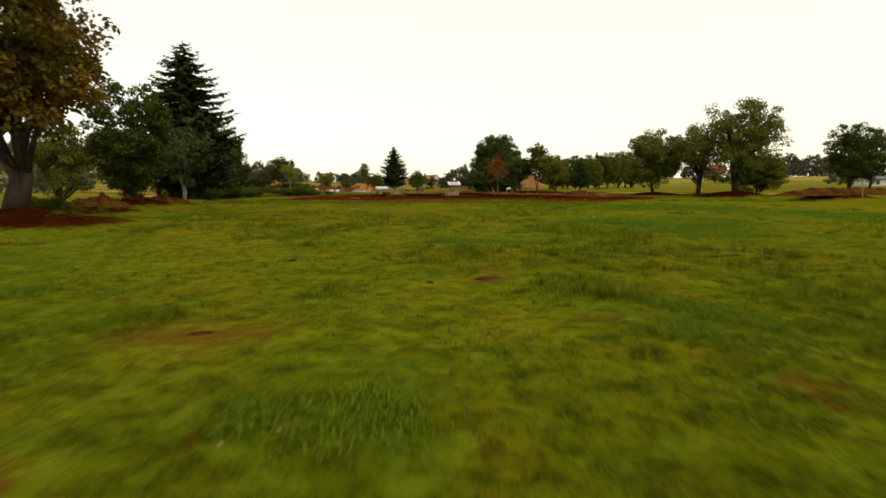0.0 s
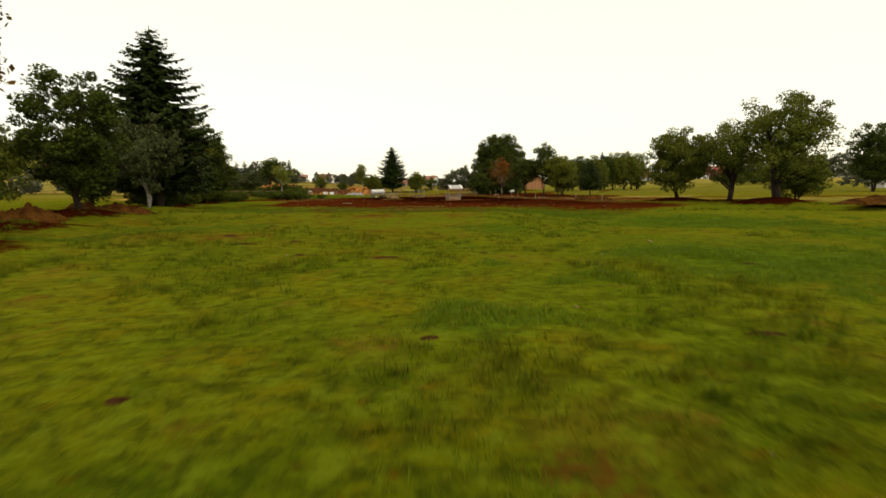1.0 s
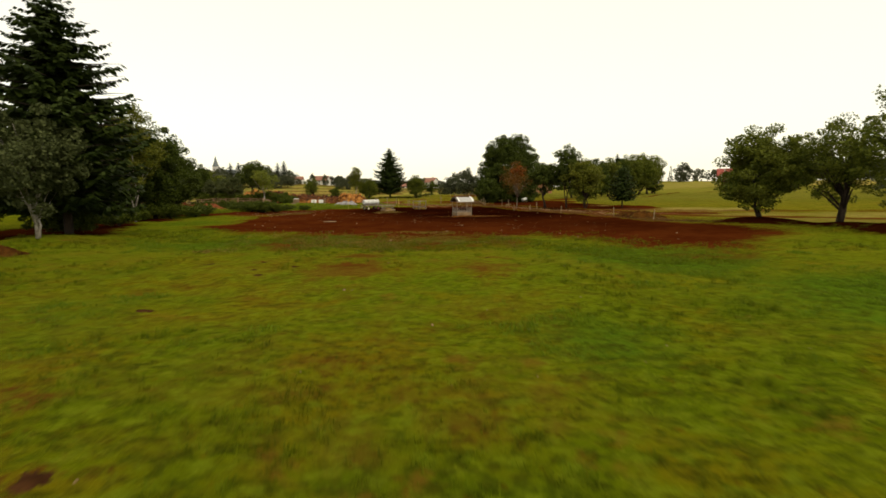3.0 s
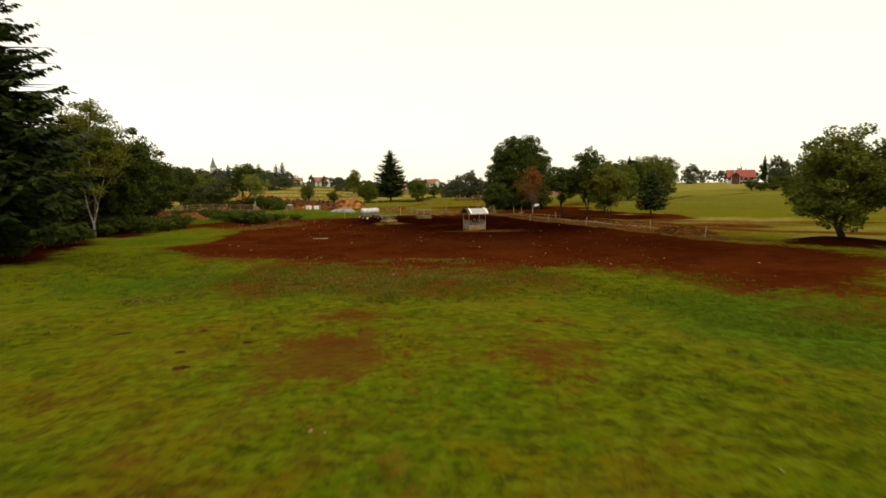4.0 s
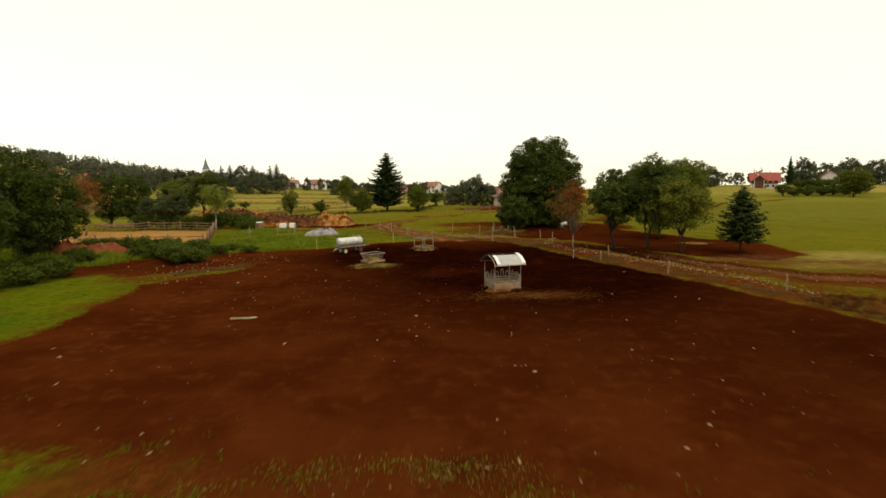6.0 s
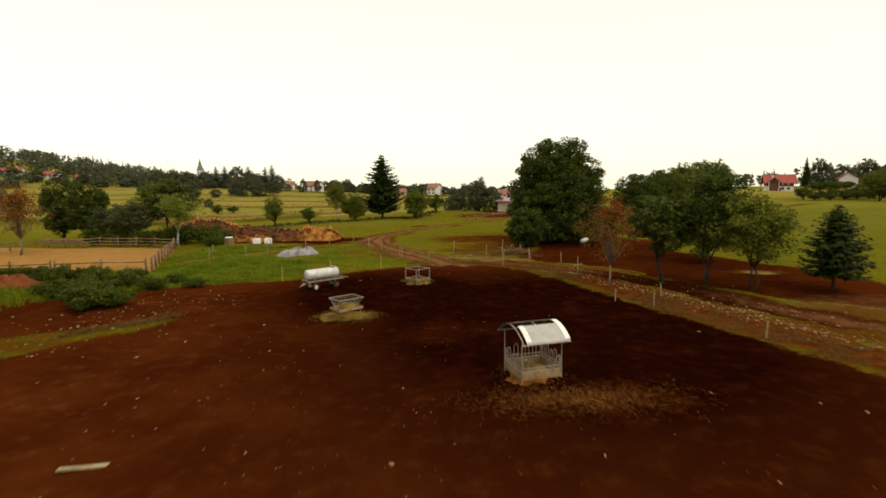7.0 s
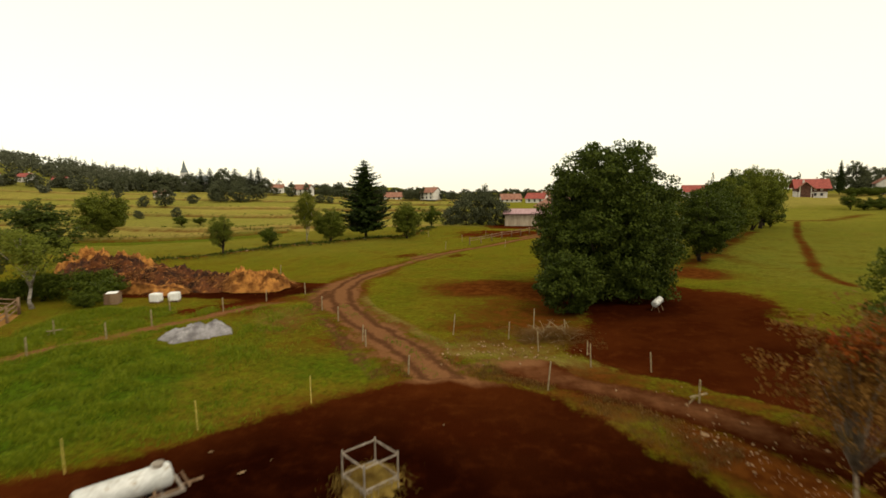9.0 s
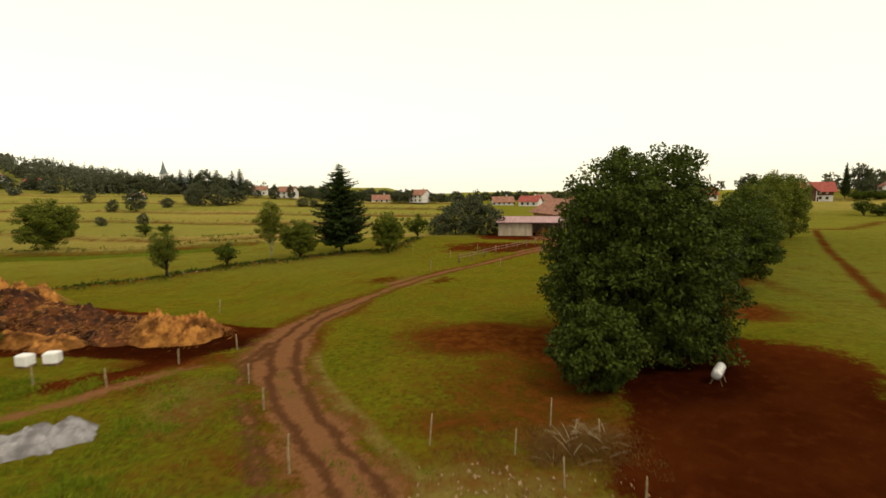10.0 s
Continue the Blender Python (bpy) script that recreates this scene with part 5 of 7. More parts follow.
    hay = lump_field("hay", "", "", Matrix.Translation((0, 0, 0.12)), 0.74, 0.74, 0.34, M_HAY, 31, 0.6, 40)
    hay.parent = f
    return f


roofed_feeder(1.4, 82.2, 17)
hay_patch(1.4, 82.05, 1.22, 1.18, 0.30, 32, "trampled straw under the roofed hay feeder", 1500, M_LITTER)


litter = Geo()
rl = np.random.RandomState(34)
bits = straw_bits(rl, 3200, 5.6, 2.0, 0.0, 0.09)
litter.quads(bits + np.array([0, 0, 0.08]))
single("straw_litter", litter, M_LITTER, spot(2.6, 79.4, 4), "scattered orange straw litter on dark soil", "straw", kind="stuff")


# the low feeder in the middle of the yard
def low_feeder(x, y, turn):
    """A tray on short legs under a cradle of bars that opens upwards."""
    f = thing("low_hay_feeder", spot(x, y, turn), "low galvanised hay rack with flared bars over tray", "hay feeder")
    for px in (-0.72, 0.72):
        for py in (-0.48, 0.48):
            g = Geo()
            bar(g, (px, py, -0.04), (px, py, 0.46), 0.028, 8)
            part("leg", g, M_ZINC, f)
    g = Geo()
    g.box(pose(0, 0, 0.30), 1.7, 1.2, 0.04)
    for s in (-1, 1):
        g.box(pose(0, 0.6 * s, 0.37), 1.7, 0.03, 0.16)
        g.box(pose(0.85 * s, 0, 0.37), 0.03, 1.2, 0.16)
    part("tray", g, M_BOARD, f, "tan board tray")
    for s in (-1, 1):
        g = Geo()
        bar(g, (-0.86, 0.66 * s, 1.02), (0.86, 0.66 * s, 1.02), 0.024)
        part("rim", g, M_ZINC, f)
        g = Geo()
        bar(g, (0.86 * s, -0.66, 1.02), (0.86 * s, 0.66, 1.02), 0.022)
        part("rim", g, M_ZINC, f)
        for i in range(9):
            q = -0.8 + 0.2 * i
            g = Geo()
            bar(g, (q * 0.88, 0.14 * s, 0.40), (q, 0.66 * s, 1.02), 0.014, 5)
            part("slant_bar", g, M_ZINC, f)
        for q in (-0.4, 0.0, 0.4):
            g = Geo()
            bar(g, (0.70 * s, q * 0.3, 0.40), (0.86 * s, q, 1.02), 0.014, 5)
            part("end_bar", g, M_ZINC, f)
    hay = lump_field("hay", "", "", Matrix.Translation((0, 0, 0.36)), 0.6, 0.36, 0.34, M_HAY, 35, 0.6, 36)
    hay.parent = f
    return f


low_feeder(-8.5, 93.3, 42)
hay_patch(-8.3, 92.3, 1.55, 1.1, 0.14, 36, "spilt yellow hay round the low feeder", 15000)


# the open pipe rack
def pipe_rack(x, y, turn):
    f = thing("pipe_hay_rack", spot(x, y, turn), "square open hay rack of galvanised pipe", "hay rack")
    s, h = 0.70, 1.22
    c = [(-s, -s), (s, -s), (s, s), (-s, s)]
    for px, py in c:
        g = Geo()
        bar(g, (px, py, -0.05), (px, py, h + 0.1), 0.038, 8)
        part("post", g, M_ZINC, f)
    for i in range(4):
        (ax, ay), (bx, by) = c[i], c[(i + 1) % 4]
        for z in (0.30, 0.42, h):
            g = Geo()
            bar(g, (ax, ay, z), (bx, by, z), 0.028)
            part("rail", g, M_ZINC, f)
        for k in range(1, 5):
            q = k / 5
            g = Geo()
            bar(g, (ax + (bx - ax) * q, ay + (by - ay) * q, 0.05), (ax + (bx - ax) * q, ay + (by - ay) * q, 0.42), 0.013, 5)
            part("short_bar", g, M_ZINC, f)
    return f


pipe_rack(-4.5, 103.4, 42)
hay_patch(-4.5, 103.4, 1.15, 1.1, 0.55, 37, "loose hay heaped in the pipe rack", 5000)


# the water tank on its trailer
def tank_trailer(x, y, turn):
    f = thing("water_tank_trailer", spot(x, y, turn), "pale water tank on an old two-axle trailer", "trailer")
    g = Geo()
    R, L, k = 0.48, 3.1, 18
    prof = [(-L / 2 - 0.10, 0.05), (-L / 2 - 0.09, 0.22), (-L / 2 - 0.05, 0.38), (-L / 2 + 0.02, R), (-L / 4, R), (-L / 4 + 0.02, R + 0.012), (-L / 4 + 0.06, R), (L / 4, R), (L / 4 + 0.02, R + 0.012), (L / 4 + 0.06, R),
            (L / 2 - 0.02, R), (L / 2 + 0.05, 0.38), (L / 2 + 0.09, 0.22), (L / 2 + 0.10, 0.05)]
    g.tube([(p, 0, 1.42) for p, q in prof], [q for p, q in prof], k)
    tank = part("tank", g, M_TANK, f, "pale grey-white steel tank", True)
    g = Geo()
    g.tube([(1.15, 0, 1.86), (1.15, 0, 1.98), (1.15, 0, 2.0), (1.15, 0, 2.02)], [0.2, 0.2, 0.23, 0.2], 14)
    part("hatch", g, M_ZINC, tank)
    for s in (-1, 1):
        g = Geo()
        g.box(pose(0.1, 0.62 * s, 0.86), 3.7, 0.07, 0.12)
        part("side_beam", g, M_ZINC, f)
        g = Geo()
        g.box(pose(0.1, 0.36 * s, 0.84), 3.7, 0.09, 0.10)
        part("inner_beam", g, M_WOOD, f)
    for i in range(6):
        g = Geo()
        g.box(pose(-1.65 + 0.7 * i, 0, 0.92), 0.09, 1.38, 0.06)
        part("cross_beam", g, M_ZINC, f)
    for px in (-0.9, 0.0, 0.9):
        for s in (-1, 1):
            g = Geo()
            g.box(pose(px, 0.36 * s, 1.02, 30 * s), 0.1, 0.06, 0.26)
            part("cradle", g, M_WOOD, f)
    for px, rim in ((-1.0, M_RIM_PALE), (1.1, M_RIM_RED)):
        g = Geo()
        bar(g, (px, -0.62, 0.335), (px, 0.62, 0.335), 0.04)
        for sx in (-0.45, 0.45):
            bar(g, (px, sx, 0.335), (px, sx, 0.80), 0.03)
        part("axle", g, M_ZINC, f)
        for s in (-1, 1):
            w = thing("wheel", pose(px, 0.66 * s, 0.335) @ Matrix.Scale(0.88, 4), "", "")
            w.parent = f
            g = Geo()
            prof = [(-0.10, 0.24), (-0.11, 0.33), (-0.07, 0.375), (0.07, 0.375), (0.11, 0.33), (0.10, 0.24)]
            g.tube([(0, p, 0) for p, q in prof], [q for p, q in prof], 20, False)
            part("tyre", g, M_RUBBER, w, smooth=True)
            g = Geo()
            prof = [(-0.125, 0.06), (-0.12, 0.12), (-0.105, 0.23), (0.0, 0.24), (0.105, 0.23), (0.12, 0.12), (0.125, 0.06)]
            g.tube([(0, p, 0) for p, q in prof], [q for p, q in prof], 16)
            part("rim", g, rim, w)
    g = Geo()
    bar(g, (-1.7, 0, 0.7), (-2.25, 0.05, 0.40), 0.035)
    bar(g, (-1.7, 0.35, 0.7), (-2.1, 0.08, 0.47), 0.03)
    bar(g, (-1.7, -0.35, 0.7), (-2.1, 0.06, 0.47), 0.03)
    part("drawbar", g, M_ZINC, f)
    g = Geo()
    g.box(pose(2.3, 0, 0.78), 0.9, 0.12, 0.07)
    g.box(pose(2.1, 0, 0.98), 0.06, 1.3, 0.08)
    part("tailboard", g, M_WOOD, f)
    return f


trailer = tank_trailer(-11.95, 101.45, 41)
trailer.matrix_basis = trailer.matrix_basis @ Matrix.Scale(0.84, 4)


# white water containers and crates beside the heap
def container(x, y, turn):
    f = thing("water_container", spot(x, y, turn), "white plastic water container on the grass", "container")
    bm = bmesh.new()
    bmesh.ops.create_cube(bm, size=1.0, matrix=pose(0, 0, 0.66) @ Matrix.Diagonal((1.25, 1.05, 1.0, 1)))
    bmesh.ops.bevel(bm, geom=list(bm.edges), offset=0.1, segments=3, affect="EDGES")
    me = bpy.data.meshes.new("bottle")
    bm.to_mesh(me)
    bm.free()
    me.materials.append(M_PLASTIC)
    bottle = new("bottle", me)
    bottle.parent = f
    g = Geo()
    for q in (-0.5, 0, 0.5):
        g.box(pose(q, 0, 0.05), 0.14, 1.05, 0.12)
    g.box(pose(0, 0, 0.13), 1.25, 1.05, 0.03)
    part("pallet", g, M_WOOD, f)
    g = Geo()
    g.tube([(0, 0, 1.15), (0, 0, 1.20)], [0.1, 0.09], 12)
    part("lid", g, M_PLASTIC, bottle)
    return f


small = Matrix.Scale(0.76, 4)
first = container(-28.7, 133.5, -8)
first.matrix_basis = first.matrix_basis @ small
second = container(-27.3, 134.1, 10)
second.matrix_basis = second.matrix_basis @ small
tagged(second, "white plastic container with a dark mark")
crate = thing("wooden_crate", spot(-32.3, 132.8, 10), "weathered grey wooden crate in tall grass", "crate")
for i in range(5):
    for s in (-1, 1):
        g = Geo()
        g.box(pose(0, 0.55 * s, 0.16 + 0.2 * i), 1.1, 0.03, 0.17)
        part("slat", g, M_WOOD, crate)
        g = Geo()
        g.box(pose(0.55 * s, 0, 0.16 + 0.2 * i), 0.03, 1.0, 0.17)
        part("slat", g, M_WOOD, crate)
g = Geo()
g.box(pose(0.05, -0.1, 1.10, 4, 0, 6), 0.9, 0.8, 0.04)
part("lid_board", g, M_PLASTIC, crate, "pale board laid on top")

# heaps
lump_field("gravel_mound", "low heap of grey gravel on the grass", "gravel heap", spot(-19.7, 122.8, 20), 1.95, 1.5, 0.74, M_GRAVEL, 41, 0.7, 110, 1.3, ragged=0.35)
for i, (x, y, sx, sy, h, turn) in enumerate(((-27, 141.4, 6.5, 3.0, 1.3, -15), (-34.5, 143.5, 6.5, 3.6, 1.6, -20), (-42, 147.5, 7.0, 4.0, 1.9, -28))):
    q = lump_field("manure_mound", "long dark brown manure heap with pale straw", "manure heap", spot(x, y, turn), sx, sy, h, M_MANURE, 42 + i, 0.75, 120)
    geo = Geo()
    rm = np.random.RandomState(140 + i)
    for j in range(420):
        w, f = rm.uniform(0, 6.28), rm.uniform(0, 1) ** 0.6
        px, py = math.cos(w) * f * sx * 0.95, math.sin(w) * f * sy * 0.95
        pz = h * (1 - f ** 3.0) * 0.95
        a = rm.uniform(0.12, 0.42)
        d = Vector((rm.normal(), rm.normal(), rm.normal() * 0.4)).normalized() * a
        geo.tube([Vector((px, py, pz)) - d, Vector((px, py, pz + 0.08)), Vector((px, py, pz)) + d], [0.05, a * 0.42, 0.04], 5)
    tagged(part("clod", geo, M_MANURE, q), kind="stuff")
    geo = Geo()
    geo.quads(straw_bits(rm, 1500, sx * 1.3, sy * 1.3, h * 1.1, 0.3, 0.014) + np.array([0, 0, 0.06]))
    tagged(part("stalk", geo, M_STRAW, q), kind="stuff")
for i, (x, y, sx, sy, h, turn) in enumerate(((-22.6, 139.4, 2.7, 2.2, 1.65, 10), (-19.9, 139.9, 2.0, 1.8, 1.45, 0), (-30.0, 138.0, 2.2, 1.2, 0.7, 0), (-48, 152.5, 4.2, 3.0, 2.3, -20), (-41, 150.6, 3.8, 2.2, 2.1, -20), (-34, 138.8, 2.4, 1.2, 0.8, 10))):
    q = lump_field("straw_mound", "golden straw dumped on the manure heap", "straw heap", spot(x, y, turn), sx, sy, h, M_STRAW, 50 + i, 0.72, 130)
    geo = Geo()
    geo.quads(straw_bits(np.random.RandomState(60 + i), 3400, sx * 1.25, sy * 1.25, h * 1.1, 0.24, 0.012))
    tagged(part("stalk", geo, M_STRAW, q), kind="stuff")
M_SPOIL = surface("red_spoil", (0.14, 0.036, 0.010), (0.27, 0.080, 0.022), 0.9, 0.95, fine=9, bump=0.9, depth=0.08, worn=(0.09, 0.04, 0.012))
for i, (x, y, sx, sy, h, turn) in enumerate(((-38.4, 102.4, 3.4, 1.2, 0.95, 8), (-42.5, 102.4, 4.4, 1.4, 1.3, -3))):
    lump_field("spoil_bank", "low bank of orange-red dug earth", "earth bank", spot(x, y, turn), sx, sy, h, M_SPOIL, 84 + i, 0.6, 60)
for i, (x, y, sx, sy, h, turn) in enumerate(((19.6, 75.6, 2.6, 1.1, 0.55, -55), (36, 46.5, 6.0, 1.8, 0.45, 8), (-24.5, 36.5, 3.2, 1.4, 0.8, 70), (-26.5, 45.5, 4.5, 1.3, 0.75, 60), (46, 45, 5, 1.6, 0.6, 5))):
    lump_field("spoil_bank", "low bank of reddish dug earth and roots", "earth bank", spot(x, y, turn), sx, sy, h, M_CLAY, 70 + i, 0.75, 70, ragged=0.3)


# ---------------------------------------------------------------- fences
def stake(name, x, y, h, r, mat, label, lean=0.0):
    g = Geo()
    g.tube([(0, 0, -0.2), (0, 0, h * 0.5), (0.01, 0, h), (0.01, 0, h + 0.03)], [r * 1.1, r, r * 0.92, r * 0.4], 7)
    return single(name, g, mat, spot(x, y, x * 37 % 90, 0, lean, lean * 0.7), label, "fence post", "fence posts")


rs = np.random.RandomState(5)
for x, y in ((-3.9, 114.6), (-7.5, 121), (-10.2, 126), (-12.4, 130), (-15.6, 136.6), (-18.5, 133.7), (-20.7, 129.4), (-24.3, 124.9), (-25.8, 121.8), (-28.4, 118), (-25.7, 130.2), (-7.1, 119.8)):
    stake("fence_post", x, y, 1.15 + rs.uniform(-0.1, 0.15), 0.05, M_POST, "pale wooden fence post in the grass", rs.uniform(-3, 3))
for x, y in ((-8.4, 110.5), (-12.6, 107.6), (-16, 104.3)):
    stake("marker_stake", x, y, 1.35, 0.024, M_STAKE, "thin yellow fence stake at the yard edge", rs.uniform(-2, 2))
for x, y, h in ((-1.2, 121.7, 1.5), (3.5, 111.9, 1.55), (6.7, 115.3, 1.4), (9.9, 114.5, 1.1), (4.2, 118.4, 1.3), (4.8, 123.6, 1.5), (2.6, 120.9, 1.2), (6.8, 122.1, 1.1), (7.1, 117.5, 0.9), (13.0, 97, 1.0), (11.6, 94.8, 0.9),
                (9.5, 96.2, 0.8), (14.2, 87, 0.9), (18.9, 80.8, 1.0), (20, 72.2, 1.0), (-1.5, 174.5, 1.4), (-21.9, 148.8, 1.3), (36, 44.5, 1.3), (1.8, 187, 1.3), (7, 194, 1.3), (-5, 196, 1.3), (9, 176.5, 1.2)):
    stake("fence_post", x, y, h, 0.04, M_POST, "weathered wooden fence post beside the track", rs.uniform(-4, 4))
for x, y in ((-30, 122.5), (10.5, 110.2)):
    c = thing("cross_post", spot(x, y, 15), "short wooden post with a loose cross bar", "fence post")
    g = Geo()
    g.tube([(0, 0, -0.2), (0, 0, 1.15), (0, 0, 1.18)], [0.045, 0.04, 0.02], 7)
    part("upright", g, M_POST, c)
    g = Geo()
    bar(g, (-0.5, 0.05, 0.34), (0.5, 0.06, 0.42), 0.04)
    part("cross_bar", g, M_POST, c)
    g = Geo()
    bar(g, (-0.5, 0.1, 0.0), (-0.1, 0.06, 0.4), 0.03)
    part("prop", g, M_POST, c)


def rail_fence(a, b, n, label, rails=(0.45, 0.85, 1.25), name="arena_fence"):
    """Log posts with long rails between two places."""
    a, b = Vector(a), Vector(b)
    f = thing(name, Matrix.Translation((a.x, a.y, at(a.x, a.y))), label, "fence")
    d = b - a
    z0 = at(a.x, a.y)
    for i in range(n + 1):
        p = a + d * (i / n)
        g = Geo()
        z = at(p.x, p.y) - z0
        g.tube([(p.x - a.x, p.y - a.y, z - 0.2), (p.x - a.x, p.y - a.y, z + 0.8), (p.x - a.x, p.y - a.y, z + 1.42), (p.x - a.x, p.y - a.y, z + 1.45)], [0.10, 0.095, 0.09, 0.05], 8)
        part("post", g, M_WOOD, f, smooth=True)
    for i in range(n):
        p, q = a + d * (i / n), a + d * ((i + 1) / n)
        side = Vector((-d.y, d.x)).normalized() * 0.11
        for h in rails:
            g = Geo()
            j = rs.uniform(-0.03, 0.03)
            zs, ze = at(p.x, p.y) - z0 + h + j, at(q.x, q.y) - z0 + h - j
            g.tube([(p.x - a.x + side.x, p.y - a.y + side.y, zs), ((p.x + q.x) / 2 - a.x + side.x, (p.y + q.y) / 2 - a.y + side.y, (zs + ze) / 2 - 0.02), (q.x - a.x + side.x, q.y - a.y + side.y, ze)], [0.062, 0.058, 0.06], 7)
            part("rail", g, M_WOOD, f)
    return f


rail_fence((-30.6, 110.6), (-38.2, 129.4), 8, "weathered log rail fence of the sand arena")
rail_fence((-38.4, 129.7), (-58, 133.2), 7, "long log rail fence behind the sand arena")
rail_fence((-31.0, 110.3), (-38.4, 108.5), 2, "low log rail fence with one rail", (1.1,))
rail_fence((-38.8, 108.5), (-50, 108.2), 3, "low log rail fence with one rail", (1.1,))
rail_fence((-58.5, 133), (-62, 126), 2, "short log rail fence at the arena gate", (0.7, 1.15))
rail_fence((3, 181), (19, 200), 7, "thin rail fence beside the farm track", (0.8, 1.2), "track_fence")
for i, (x, y, turn) in enumerate(((-60, 137, 20), (-56, 136.5, -10))):
    p = thing("wood_stack", spot(x, y, turn), "stack of old boards behind the arena", "boards")
    for j in range(9):
        g = Geo()
        g.box(pose(rs.uniform(-0.2, 0.2), -0.4 + 0.1 * j, 0.7, 8 + 3 * j, 0, rs.uniform(-6, 6)), 3.0, 0.05, 0.2)
        part("board", g, M_WOOD, p)

# a white trough under the maple, a plank and a cut branch pile
tr = thing("water_barrel", spot(16.2, 129.0, 50), "white barrel lying on a trestle under the maple", "barrel")
g = Geo()
prof = [(-0.95, 0.1), (-0.93, 0.3), (-0.86, 0.36), (-0.3, 0.37), (0, 0.385), (0.3, 0.37), (0.86, 0.36), (0.93, 0.3), (0.95, 0.1)]
g.tube([(p, 0, 1.0 + 0.12 * p) for p, q in prof], [q for p, q in prof], 16)
part("drum", g, M_TANK, tr, smooth=True)
for s in (-0.6, 0.6):
    for w in (-1, 1):
        g = Geo()
        bar(g, (s, 0.45 * w, -0.03), (s, 0.16 * w, 0.75), 0.035)
        part("leg", g, M_WOOD, tr)
tr.matrix_basis = tr.matrix_basis @ Matrix.Scale(0.78, 4)
pl = Geo()
pl.box(pose(0, 0, 0.06, 2, 1, 0), 1.3, 0.18, 0.05, 0.01)
single("plank", pl, M_POST, spot(-12.7, 75.2, 12), "pale plank lying on the trodden soil", "plank")
pile = thing("brush_pile", spot(5.6, 121.6, 20), "pile of dry branches and grass", "brush pile")
g = Geo()
rb = np.random.RandomState(77)
for i in range(38):
    p = Vector((rb.normal() * 0.9, rb.normal() * 0.7, 0))
    w, L = rb.uniform(0, 6.28), rb.uniform(0.4, 1.3)
    d = Vector((math.cos(w) * L, math.sin(w) * L, rb.uniform(-0.1, 0.6)))
    z = 0.65 * math.exp(-(p.x / 1.3) ** 2 - (p.y / 1.0) ** 2)
    g.tube([p + Vector((0, 0, z)), p + d * 0.5 + Vector((0, 0, z + 0.08)), p + d + Vector((0, 0, z))], [0.018, 0.013, 0.005], 5)
tagged(part("brushwood", g, M_POST, pile), kind="stuff")
geo = Geo()
geo.quads(straw_bits(rb, 3600, 3.4, 2.2, 0.45, 0.26, 0.006))
tagged(part("dry_grass", geo, M_BLADE_DRY, pile), kind="stuff")
hay_patch(25.3, 106.2, 2.6, 1.5, 0.12, 81, "pale spilt hay in the shade of the grove", 2500)


